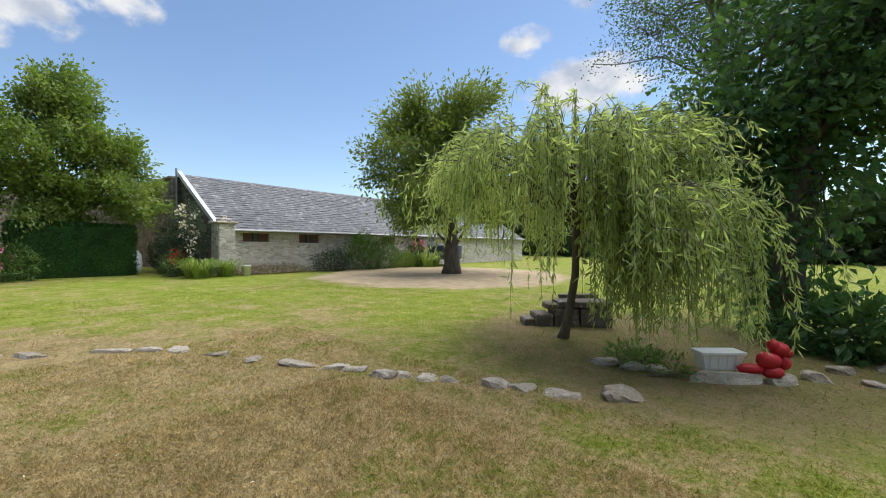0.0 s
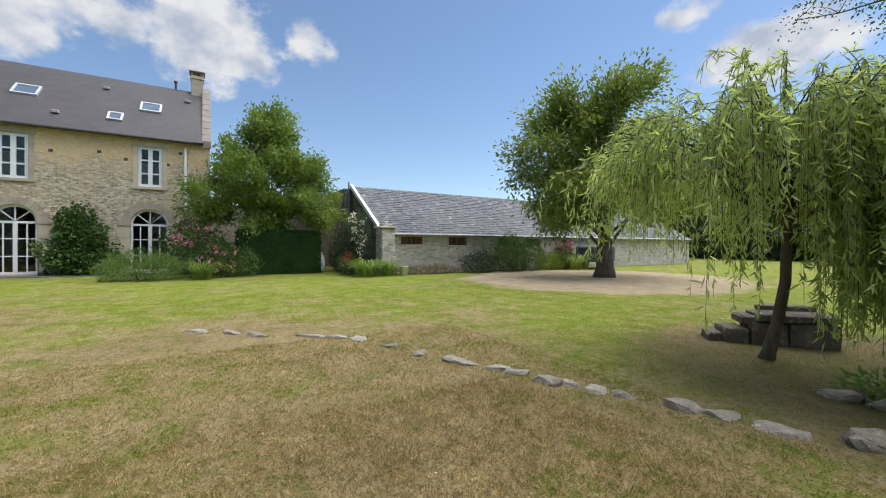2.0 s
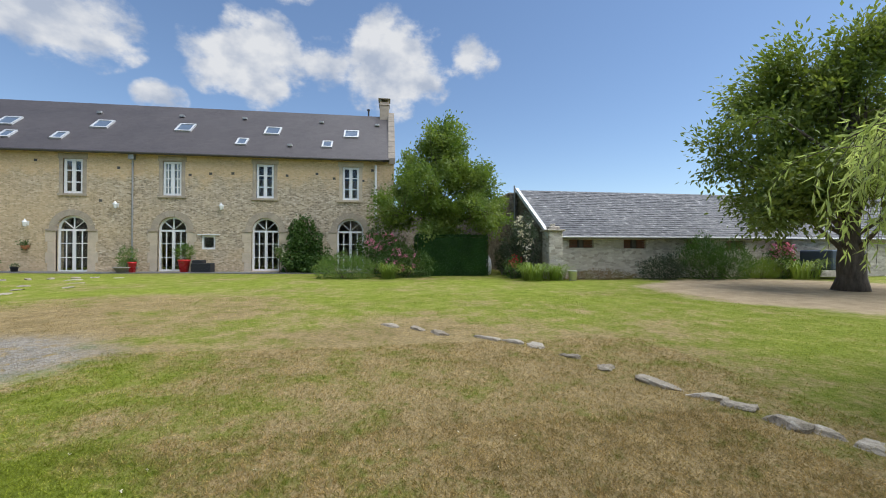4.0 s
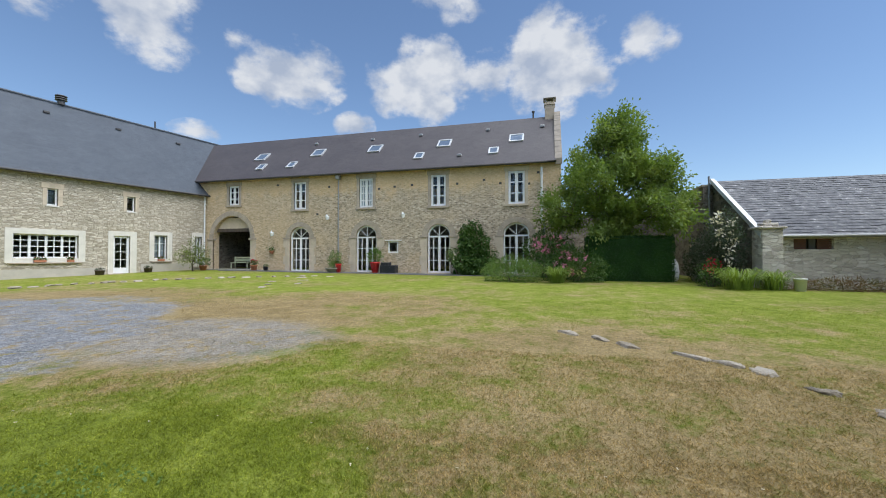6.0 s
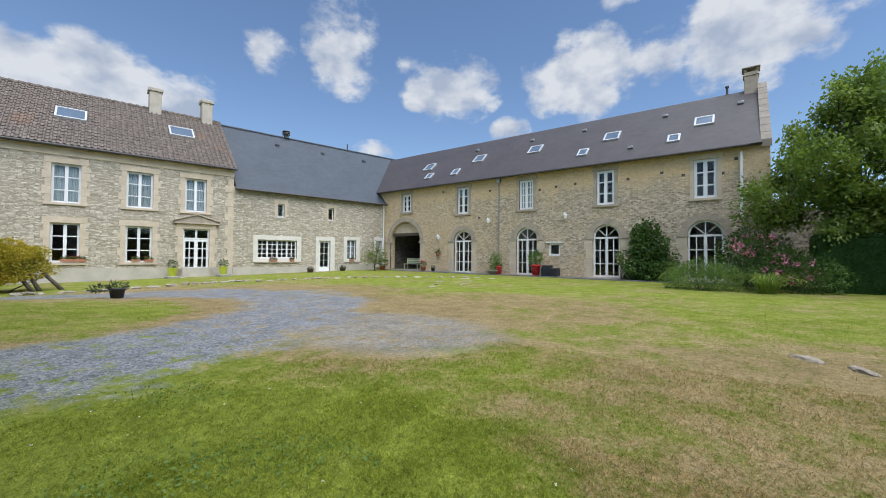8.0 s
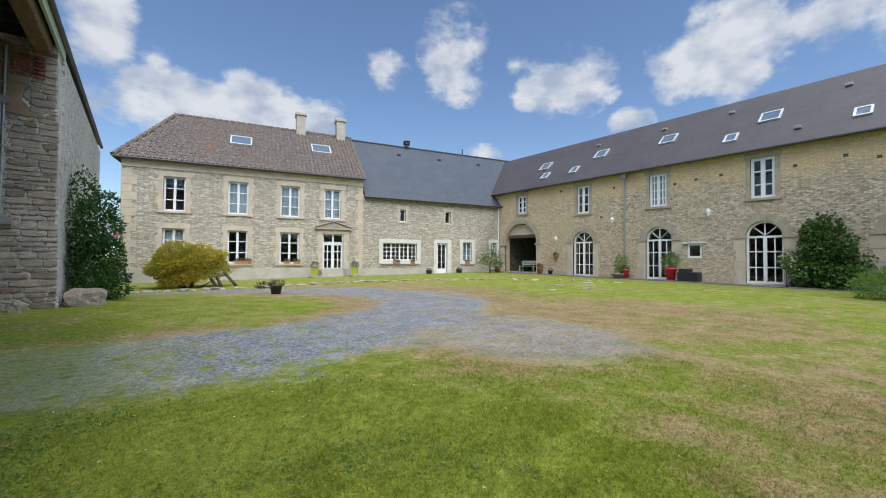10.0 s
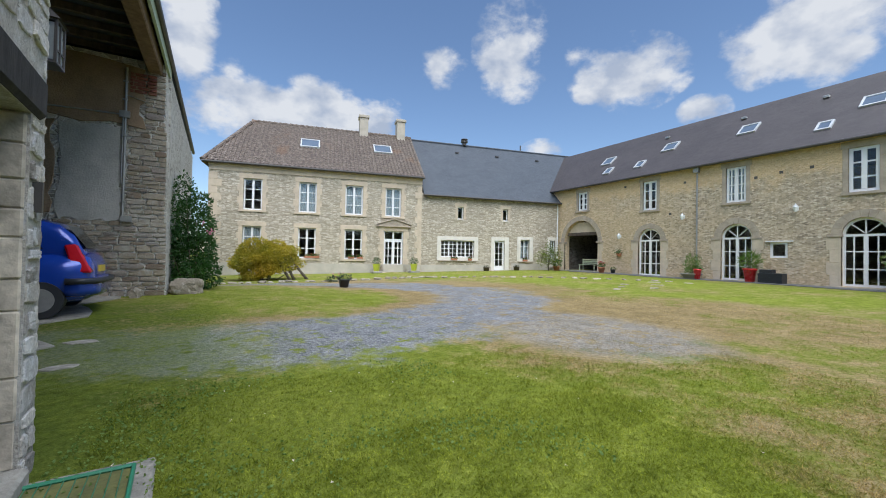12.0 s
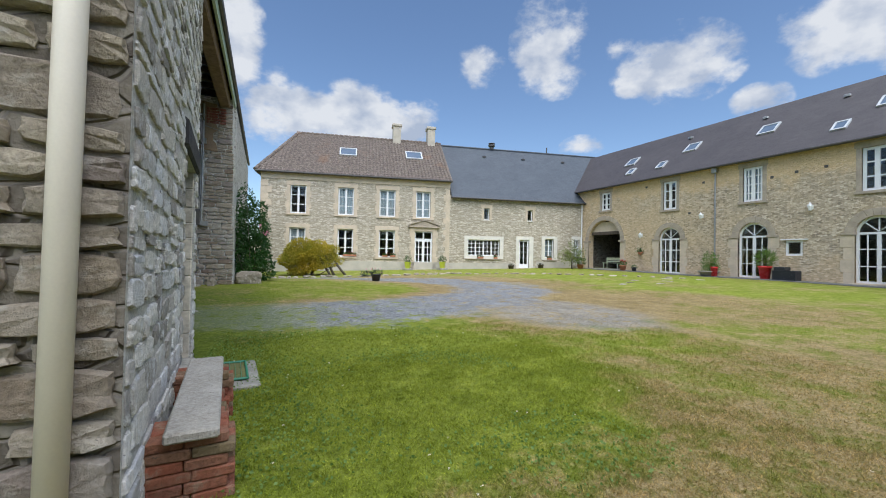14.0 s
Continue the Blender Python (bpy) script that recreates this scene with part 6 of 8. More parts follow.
# shrubs and flowers along the long house
bush("ivy_mound", at_ground(-24.35, -5.0), "dense dark green ivy climbing the house wall", IVY_LEAF, [(0.0, 0, 0.9, 0.8, 1.35, 1.2), (0.0, 0.1, 1.9, 0.6, 0.95, 1.2), (-0.05, -0.3, 2.5, 0.45, 0.45, 0.75), (0.1, 0.5, 0.4, 0.8, 1.2, 0.7)], 7500, (0.15, 0.12), 31, "ivy", 0.5)
bush("round_shrub", at_ground(-20.2, -2.2), "rounded bright green shrub bordering the lawn", SHRUB_LEAF, [(0, 0, 0.5, 0.9, 1.15, 0.75), (0.3, 0.7, 0.45, 0.7, 0.8, 0.6), (-0.1, -0.8, 0.4, 0.7, 0.7, 0.6)], 6000, (0.12, 0.03), 32, droop=-0.5)
bush("rose_bush", at_ground(-20.6, 0.5), "dark green rose bush with pink and crimson blooms", IVY_LEAF, [(0, 0, 0.7, 1.0, 1.4, 0.9), (-0.6, -0.8, 1.5, 0.8, 0.9, 0.7), (0.2, 0.9, 0.6, 0.8, 0.9, 0.8)], 6000, (0.09, 0.05), 33,
     flowers=(PINK, [(-0.3, -0.8, 1.7, 0.8, 0.9, 0.6), (0.3, 0.1, 1.0, 0.8, 0.9, 0.6)], 48, 0.12))
bush("hydrangea", at_ground(-23.2, -0.6), "tall leafy shrub filling the corner beside the house", IVY_LEAF, [(0, 0, 1.3, 0.9, 1.2, 1.3), (0.3, 1.0, 1.0, 0.8, 0.9, 1.0)], 4500, (0.13, 0.08), 34)
strap_clump("daylily", at_ground(-19.6, -0.1), "clump of arching pale green strap leaves", LIME_LEAF, 150, 1.0, 0.35, 35)
# growth on the barn's gable corner
bush("climbing_rose", at_ground(-20.1, 6.6), "rambling climber with cream roses against the barn gable", GREY_LEAF, [(-1.0, 0.0, 1.2, 1.4, 0.55, 1.3), (0.3, 0.2, 2.2, 0.9, 0.5, 1.0), (1.0, 0.3, 1.6, 0.5, 0.45, 1.2), (-2.4, 0, 0.9, 1.2, 0.5, 0.9)], 7000, (0.10, 0.055), 36,
     flowers=(CREAM, [(0.6, 0.1, 2.4, 0.8, 0.4, 0.8), (1.1, 0.2, 1.3, 0.4, 0.3, 0.9)], 26, 0.16))
strap_clump("daylily", at_ground(-17.9, 6.6), "clump of arching pale green strap leaves", LIME_LEAF, 190, 1.05, 0.5, 37)
strap_clump("daylily", at_ground(-18.0, 7.7), "clump of arching pale green strap leaves", LIME_LEAF, 150, 0.95, 0.45, 38)
bush("red_flower_bush", at_ground(-19.2, 6.1), "small shrub with red blooms beside the barn", IVY_LEAF, [(0, 0, 0.5, 0.5, 0.5, 0.6)], 900, (0.1, 0.05), 39, flowers=(CRIMSON, [(0, 0, 0.9, 0.3, 0.3, 0.25)], 9, 0.15))
# along the barn
bush("rosemary_bush", at_ground(-17.9, 13.0), "low grey-green shrub against the barn wall", GREY_LEAF, [(0, 0, 0.45, 0.7, 1.1, 0.65), (0, 0.5, 0.6, 0.6, 0.7, 0.6)], 3500, (0.12, 0.03), 41, droop=-0.5)
bush("broom_bush", at_ground(-17.8, 15.9), "tall dark feathery shrub against the barn wall", IVY_LEAF, [(0, -0.6, 0.8, 0.9, 1.2, 1.1), (0, 0.8, 0.8, 0.9, 1.1, 1.0), (0.1, -0.9, 1.3, 0.5, 0.6, 0.9)], 7000, (0.17, 0.03), 42, droop=-0.9)
bush("dry_plants", at_ground(-18.2, 10.0), "withered brown bedding plants below the barn wall", leaves("withered_leaf", [(0.16, 0.1, 0.05), (0.28, 0.19, 0.1), (0.2, 0.22, 0.08)], 0.8, 0.2), [(0, 0, 0.12, 0.35, 1.9, 0.3)], 1600, (0.16, 0.03), 43)
bush("tall_grass", at_ground(-17.9, 18.6), "pale feathery tall grass by the barn", LIME_LEAF, [(0, 0, 0.3, 0.5, 1.1, 0.6)], 1800, (0.3, 0.02), 44, "grass", -1.2)
strap_clump("daylily", at_ground(-17.6, 20.6), "clump of arching pale green strap leaves", LIME_LEAF, 220, 1.3, 0.8, 45)
bush("hydrangea_bush", at_ground(-18.0, 19.9), "hydrangea with dull pink flower heads", IVY_LEAF, [(0, 0, 0.8, 0.5, 0.8, 0.8)], 1400, (0.12, 0.08), 46, flowers=(PINK, [(0, 0, 1.35, 0.5, 0.6, 0.3)], 22, 0.2))
# by the manor
t_gold = bush("golden_shrub", at_ground(-2.1, -24.6), "rounded golden-green shrub before the manor front", GOLD_LEAF, [(0, 0, 1.15, 1.65, 1.2, 0.95), (0.5, 0.1, 1.0, 1.2, 1.0, 1.0), (-0.6, 0, 1.35, 1.0, 0.9, 0.75)], 17000, (0.12, 0.065), 51, shell=0.75, stems=16)
twig_tree("small_maple", at_ground(-22.3, -24.1), "small young maple tree on the lawn edge", BARK, BROAD_LEAF, [(0, 0, -0.1, 0.06), (0.02, 0, 0.4, 0.05), (0, 0.03, 0.9, 0.04)],
          [(0, 0, 1.2, 0.85, 0.85, 0.6), (0.1, 0, 0.9, 0.95, 0.9, 0.35), (-0.1, 0, 1.7, 0.45, 0.45, 0.45)], 90, 16, (0.12, 0.05), 9, 0.14, seed=52)
# rambling growth past the shed's far corner; the shed's shade is put into its leaf colour
bush("rambling_rose", at_ground(0.85, -16.9), "tall rambling rose climbing past the shed corner, shade in its leaf colour", HEDGE_LEAF, [(0.1, 0, 1.0, 0.7, 0.9, 1.0), (0.25, 0, 2.4, 0.75, 0.8, 1.2), (-0.15, 0.3, 0.45, 0.7, 0.8, 0.5), (0.2, -1.6, 1.6, 0.8, 1.1, 1.6)], 10000, (0.11, 0.06), 53,
     flowers=(PINK, [(-0.3, 0.6, 2.0, 0.4, 0.5, 0.6)], 4, 0.08))
# ground growth under the willow
bush("nettle_bed", at_ground(-0.95, 5.55), "low weedy plants under the willow", SHRUB_LEAF, [(0.2, 0.3, 0.08, 0.45, 0.25, 0.16), (-0.1, 0.5, 0.08, 0.35, 0.35, 0.18)], 420, (0.1, 0.035), 55)
bush("laurel_shoots", at_ground(1.7, 8.3), "broad-leaved low shoots at the dark tree's foot", DARK_LEAF, [(0, 0, 0.4, 0.9, 0.5, 0.5), (-0.6, 0.2, 0.3, 0.7, 0.5, 0.4)], 900, (0.2, 0.12), 56)
twig_tree("young_sapling", at_ground(2.3, 7.6), "thin sapling with pale broad leaves on bare stems", BARK, SHRUB_LEAF, [(0, 0, -0.05, 0.02), (0.1, 0, 0.5, 0.015), (0.3, 0.05, 1.0, 0.01)],
          [(0.2, 0, 0.7, 0.6, 0.5, 0.5)], 24, 6, (0.15, 0.09), 6, 0.1, seed=57)


# far woods all round
def far_woods():
    rng = np.random.default_rng(61)
    P, D = [], []
    for k in range(170):
        u = k / 170
        if u < 0.75:
            x, y, h = -60 + 130 * u / 0.75, 62 + 9 * math.sin(k * 1.7), rng.uniform(5, 9)
        else:
            x, y, h = 62 + 5 * math.sin(k), 60 - 130 * (u - 0.75) / 0.25, rng.uniform(6, 9)
        n = 260
        d = rng.normal(size=(n, 3))
        d /= np.linalg.norm(d, axis=1, keepdims=True)
        P.append(np.array([x, y, h * 0.45]) + d * [3.2, 3.2, h * 0.5] * rng.uniform(0.6, 1, (n, 1)))
        D.append(d + rng.normal(0, 0.4, (n, 3)))
    P = np.concatenate(P)
    P[:, 2] = np.maximum(P[:, 2], 0)
    ob = leaf_mesh("far_woods", FAR_LEAF, P, np.concatenate(D), 1.3, 1.0, None, 61)
    tagged(ob, "distant belt of dark green trees beyond the meadow", "woods")


far_woods()


# lawn: tufts of short blades near the walk
def lawn_blades():
    rng = np.random.default_rng(71)
    P = []
    for n, x0, x1, y0, y1 in ((120000, -6.5, 1.0, -6.0, 4.2), (90000, -13, 1.5, -16, 10), (90000, -3.6, 0.9, -4.2, 3.2)):
        q = np.stack([rng.uniform(x0, x1, n), rng.uniform(y0, y1, n)], 1)
        P.append(q)
    q = np.concatenate(P)
    gx, gy = (q[:, 0] + 0.8) / 9.7, (q[:, 1] + 13.9) / 7.6
    ix, iy = (q[:, 0] + 0.1) / 6.5, (q[:, 1] + 14.2) / 4.5
    on_drive = (np.hypot(gx, gy) < 0.97) & (np.hypot(ix, iy) > 1.03) | (np.hypot((q[:, 0] + 5.9) / 2.3, (q[:, 1] + 6.6) / 2.9) < 0.85)
    keep = ~on_drive | (rng.uniform(0, 1, len(q)) < 0.1)
    shed_in = (q[:, 0] > 1.0) & (q[:, 1] < -0.9)
    q = q[keep & ~shed_in]
    clump = 0.5 + 0.5 * np.sin(q[:, 0] * 7 + 2 * np.sin(q[:, 1] * 5)) * np.sin(q[:, 1] * 6 + 1.5 * np.sin(q[:, 0] * 4))
    z = np.array([ground_z(x, y) for x, y in q])
    h = rng.uniform(0.025, 0.06, len(q)) * (0.65 + 0.6 * clump)
    tilt = rng.normal(0, 1.0, (len(q), 2))
    D = np.column_stack([tilt, np.ones(len(q))])
    ob = leaf_mesh("lawn_grass", BLADES, np.column_stack([q, z - 0.004]), D, h, 0.0075, None, 71, 0.0, 0.1)
    tagged(ob, "short mown grass blades, partly dried", "grass")


lawn_blades()


def clover():
    rng = np.random.default_rng(72)
    n = 9000
    q = np.stack([rng.uniform(-2.4, 1.15, n), rng.uniform(-6.2, -0.6, n)], 1)
    patch = np.sin(q[:, 0] * 2.1 + 1.3 * np.sin(q[:, 1] * 1.7)) + np.sin(q[:, 1] * 2.6 + q[:, 0])
    q = q[(patch + 0.55 * (q[:, 0] + 0.8) + rng.normal(0, 0.4, n)) > 0.35]
    m = len(q)
    z = np.array([ground_z(x, y) for x, y in q]) + rng.uniform(0.015, 0.05, m)
    D = np.column_stack([rng.normal(0, 1, (m, 2)), rng.normal(0.2, 0.25, m)])
    tagged(leaf_mesh("clover", SHRUB_LEAF, np.column_stack([q, z]), D, 0.028, 0.024, None, 72), "low clover and weeds in the lawn by the shed", "clover")
    k = 60
    f = np.stack([rng.uniform(-3.5, 1.0, k), rng.uniform(-6.5, 1.5, k)], 1)
    z = np.array([ground_z(x, y) for x, y in f]) + 0.05
    tagged(leaf_mesh("daisies", CREAM, np.repeat(np.column_stack([f, z]), 5, 0), rng.normal(0, 1, (k * 5, 3)) * [1, 1, 0.3], 0.014, 0.009, None, 73), "scattered white clover blossoms in the grass", "flowers")


clover()


# ---- loose things ----
def rock_mesh(rng, w, d, h, keep=0.0):
    bm = bmesh.new()
    bmesh.ops.create_icosphere(bm, subdivisions=3, radius=0.5)
    cuts = [(Vector((rng.gauss(0, 1), rng.gauss(0, 1), rng.gauss(0, 0.8))).normalized(), rng.uniform(0.3, 0.43) + keep) for _ in range(9)]
    for v in bm.verts:
        c = v.co.normalized()
        q = (abs(c.x) ** 6 + abs(c.y) ** 6 + abs(c.z) ** 6) ** (-1 / 6)
        p = c * 0.5 * q
        for n, o in cuts:
            over = p.dot(n) - o
            if over > 0:
                p -= n * over
        shift = Vector((w * 31, d * 17, h * 13))
        p *= 1 + 0.15 * noise.noise(c * 3.1 + shift) + 0.08 * noise.noise(c * 8.0 + shift)
        v.co = Vector((p.x * w, p.y * d, p.z * h))
    me = bpy.data.meshes.new("stone")
    bm.to_mesh(me)
    bm.free()
    me.materials.append(BORDERSTONE)
    return me


BORDERSTONE = stone_piece_material("weathered_border_stone", [(0.27, 0.235, 0.18), (0.37, 0.33, 0.265), (0.45, 0.405, 0.33)], (0.58, 0.54, 0.47))


def border_stone(x, y, w, d, h, rz, label, group, sink=0.3, seed=0, worn=0.03):
    rng = random.Random(seed)
    ob = new("border_stone", rock_mesh(rng, w, d, h, worn))
    ob.matrix_basis = pose(x, y, ground_z(x, y) + h * (0.5 - sink), 0, 0, rz)
    return tagged(ob, label, "stone", group)


rng = random.Random(77)
row = [(-8.1, -0.1, 0.55), (-7.7, 0.45, 0.4), (-7.25, 0.8, 0.45), (-6.75, 1.58, 0.5), (-6.45, 1.9, 0.42), (-6.1, 2.2, 0.4), (-5.5, 2.5, 0.38), (-4.95, 2.68, 0.3), (-4.3, 2.98, 0.5), (-3.92, 3.17, 0.42), (-3.62, 3.36, 0.35),
       (-3.22, 3.42, 0.42), (-2.98, 3.58, 0.34), (-2.74, 3.68, 0.3), (-2.5, 3.82, 0.3), (-1.98, 4.02, 0.34), (-1.74, 4.16, 0.3), (-1.35, 4.28, 0.42)]
for k, (x, y, w) in enumerate(row):
    tall = k in (5, 8, 11, 15)
    border_stone(x, y, w * 1.1, rng.uniform(0.2, 0.3), rng.uniform(0.16, 0.2) * (1.25 if tall else 0.9), rng.uniform(22, 42), "weathered grey stone sunk in the lawn edge", "stones along the lawn edge", 0.68 if tall else 0.74, k)
for k, (x, y, w, d, h, r) in enumerate(((-0.82, 4.6, 0.5, 0.32, 0.3, 40), (-1.35, 5.7, 0.45, 0.3, 0.18, 20), (-1.0, 5.78, 0.45, 0.28, 0.18, 35), (-0.7, 5.85, 0.4, 0.28, 0.16, 55), (-0.05, 5.95, 1.0, 0.28, 0.28, 39), (0.5, 6.35, 0.4, 0.28, 0.24, 40), (0.85, 6.75, 0.36, 0.26, 0.22, 5), (1.1, 7.35, 0.4, 0.26, 0.16, 25), (1.6, 7.9, 0.5, 0.28, 0.16, 70), (1.35, 6.9, 0.3, 0.2, 0.12, 10))):
    border_stone(x, y, w * 0.9, d * 0.9, h, r, "rough stone edging the bed under the willow", "stones round the willow bed", 0.55, 40 + k)
border_stone(0.98, -15.1, 0.85, 0.55, 0.55, 20, "rounded brown boulder at the shed corner", "", 0.2, 60, 0.2)
# A pale stone shape stands in for the tree stump here.
border_stone(2.04, -14.3, 0.3, 0.28, 0.36, 0, "small tree stump by the shed wall, built as a pale stone", "", 0.15, 61)
rng = random.Random(5)
for k in range(30):     # edging between the drive and the manor's lawn
    u = k / 29
    x, y = 0.8 - 11.8 * u, -22.6 + 0.5 * math.sin(u * 5) + 1.2 * u
    border_stone(x + rng.uniform(-0.12, 0.12), y + rng.uniform(-0.1, 0.1), rng.uniform(0.25, 0.5), rng.uniform(0.2, 0.3), rng.uniform(0.1, 0.18), rng.uniform(-30, 30), "small pale stone edging the gravel drive", "stones edging the drive", 0.3, 100 + k)
for k in range(24):
    u = k / 23
    x, y = -11.2 - 9.5 * u, -21.4 + 8.0 * u * u
    border_stone(x + rng.uniform(-0.2, 0.2), y + rng.uniform(-0.2, 0.2), rng.uniform(0.25, 0.5), rng.uniform(0.2, 0.35), rng.uniform(0.08, 0.13), rng.uniform(-30, 30), "small pale stone edging the gravel drive", "stones edging the drive", 0.35, 140 + k)
for k, (x, y) in enumerate(((-15.5, -12.6), (-14.4, -12.0), (-16.8, -13.4), (-17.9, -12.4), (-19.4, -13.6), (-20.6, -12.5), (-16.2, -11.5))):
    ob = new("flagstone", rock_mesh(random.Random(k), 0.6, 0.42, 0.07))
    ob.matrix_basis = pose(x, y, ground_z(x, y) - 0.008, 0, 0, 30 * k)
    tagged(ob, "flat pale flagstone set in the lawn", "flagstone", "flagstones in the lawn")


BLOCKSTONE = stone_piece_material("dark_lichened_block", [(0.13, 0.11, 0.09), (0.2, 0.17, 0.14)], (0.38, 0.36, 0.32))


def rough_block(rng, w, d, h):
    """A squared stone with worn arrises."""
    bm = bmesh.new()
    bmesh.ops.create_cube(bm, size=1.0)
    bmesh.ops.subdivide_edges(bm, edges=bm.edges[:], cuts=5, use_grid_fill=True)
    for v in bm.verts:
        p = v.co.copy()
        edge = sum(1 for c in p if abs(c) > 0.49)
        q = Vector((p.x * w, p.y * d, p.z * h))
        n = noise.noise(q * 7 + Vector((w * 9, d * 7, h * 5)))
        q -= p.normalized() * (0.012 * (edge - 1) + 0.02 * n + (0.015 * rng.random() if edge > 1 else 0))
        v.co = q
    me = bpy.data.meshes.new("block")
    bm.to_mesh(me)
    bm.free()
    me.materials.append(BLOCKSTONE)
    return me


def stone_steps():
    t = thing("stone_block_seat", at_ground(-2.75, 7.95, 38), "stacked dark stone blocks forming a stepped seat", "stone seat")
    rng = random.Random(3)
    for x, y, z, w, d, h in ((0.5, 0, 0.16, 0.62, 0.62, 0.42), (-0.08, 0.0, 0.15, 0.5, 0.6, 0.4), (-0.52, -0.02, 0.1, 0.34, 0.56, 0.3), (-0.8, 0.0, 0.05, 0.22, 0.5, 0.2), (-0.3, 0.03, 0.37, 0.3, 0.52, 0.14), (0.28, 0.0, 0.43, 1.05, 0.66, 0.13), (0.3, 0.28, 0.53, 0.8, 0.2, 0.1)):
        ob = new("block", rough_block(rng, w, d, h))
        ob.parent = t
        ob.matrix_basis = pose(x, y, z, 0, 0, rng.uniform(-4, 4))


stone_steps()


def planter():
    t = thing("white_planter", at_ground(-0.1, 6.15, 39, 0.1) @ Matrix.Scale(0.8, 4), "white ribbed rectangular planter under the willow", "planter")
    s = Shape()
    a, b, c, d = 0.26, 0.32, 0.1, 0.14
    s.add([(-a, -c, 0), (a, -c, 0), (a, c, 0), (-a, c, 0), (-b, -d, 0.24), (b, -d, 0.24), (b, d, 0.24), (-b, d, 0.24)], [(3, 2, 1, 0), (0, 1, 5, 4), (1, 2, 6, 5), (2, 3, 7, 6), (3, 0, 4, 7), (4, 5, 6, 7)])
    for k in range(4):
        x = -0.2 + 0.133 * k
        s.add([(x - 0.012, -c - 0.01, 0.02), (x + 0.012, -c - 0.01, 0.02), (x + 0.014, -d - 0.012, 0.23), (x - 0.014, -d - 0.012, 0.23), (x - 0.012, -c + 0.02, 0.02), (x + 0.012, -c + 0.02, 0.02), (x + 0.014, -d + 0.02, 0.23), (x - 0.014, -d + 0.02, 0.23)],
              [(0, 1, 2, 3), (1, 5, 6, 2), (4, 0, 3, 7)])
    s.box(-b - 0.02, b + 0.02, -d - 0.02, d + 0.02, 0.24, 0.285)
    s.make("trough", plain("weathered_white_plastic", (0.72, 0.72, 0.70), 0.5, vary=0.12), t, bevel=0.006)


planter()


def red_figure():
    """A plain red shape of soft rounded lobes."""
    t = thing("red_ornament", at_ground(0.36, 6.25, 33), "bright red soft garden ornament lying on the stones", "ornament")
    red = plain("red_plush", (0.42, 0.006, 0.012), 0.5, vary=0.4, scale=9, grain=60)
    for k, (x, y, z, a, b, c) in enumerate(((0.05, 0, 0.3, 0.2, 0.15, 0.17), (0.24, 0.02, 0.5, 0.15, 0.13, 0.13), (0.12, 0, 0.58, 0.1, 0.09, 0.1), (0.36, 0.02, 0.44, 0.09, 0.08, 0.1), (-0.25, 0.0, 0.14, 0.24, 0.1, 0.1), (0.1, -0.02, 0.1, 0.18, 0.14, 0.12), (0.3, 0, 0.26, 0.11, 0.09, 0.13))):
        bm = bmesh.new()
        bmesh.ops.create_icosphere(bm, subdivisions=3, radius=1.0)
        for v in bm.verts:
            v.co = Vector((v.co.x * a, v.co.y * b, v.co.z * c)) * (1 + 0.1 * noise.noise(v.co * 2.5 + Vector((k, 0, 0))))
        me = bpy.data.meshes.new("lobe")
        bm.to_mesh(me)
        bm.free()
        me.polygons.foreach_set("use_smooth", [True] * len(me.polygons))
        me.materials.append(red)
        ob = new("lobe", me)
        ob.parent = t
        ob.matrix_basis = Matrix.Scale(0.66, 4) @ pose(x, y, z + 0.1)


red_figure()


# ---- by the long house ----
TERRACOTTA = plain("terracotta", (0.42, 0.17, 0.09), 0.8, vary=0.2)
REDPOT = plain("red_lacquered_pot", (0.62, 0.03, 0.03), 0.3, vary=0.08)
LIMEPOT = plain("lime_green_pot", (0.42, 0.46, 0.04), 0.45, vary=0.1)
BLACKPOT = plain("black_plastic_pot", (0.03, 0.03, 0.034), 0.5, vary=0.2)
STONEPOT = plain("grey_stone_bowl", (0.34, 0.32, 0.28), 0.85, vary=0.2)
SOIL = plain("potting_soil", (0.05, 0.035, 0.025), 0.95, vary=0.4, grain=40, relief=0.6)


def pot(name, at, label, mat, r0, r1, h, leaf_mat, lobes, n, leaf, seed, group="", flowers=None, square=False, droop=-0.3):
    t = thing(name, at, label, "plant pot", group)
    s = Shape()
    s.lathe([(r0, 0), (r1 * 0.97, h * 0.86), (r1 * 1.06, h * 0.87), (r1 * 1.06, h), (r1 * 0.9, h), (r1 * 0.86, h * 0.9)], 4 if square else 20)
    s.make("pot", mat, t, smooth=not square)
    Shape().lathe([(r1 * 0.9, h * 0.86), (r1 * 0.9, h * 0.9)], 16).make("soil", SOIL, t)
    rg = np.random.default_rng(seed)
    P, d = blob_points(rg, lobes, n, 0.5)
    P[:, 2] = np.maximum(P[:, 2], h * 0.9)
    leaf_mesh("foliage", leaf_mat, P, d + rg.normal(0, 0.5, (n, 3)), leaf[0], leaf[1], t, seed, droop)
    st = Shape()
    for k in range(5):
        e = P[int(rg.integers(n))]
        st.tube([(0, 0, h * 0.85), tuple(e)], [0.014, 0.005], 4)
    st.make("stem", BARK, t)
    if flowers:
        F, fd = blob_points(rg, flowers[1], flowers[2], 0.9)
        leaf_mesh("flowers", flowers[0], np.repeat(F, 6, 0), rg.normal(0, 1, (len(F) * 6, 3)), flowers[3], flowers[3] * 0.8, t, seed + 1)
    return t


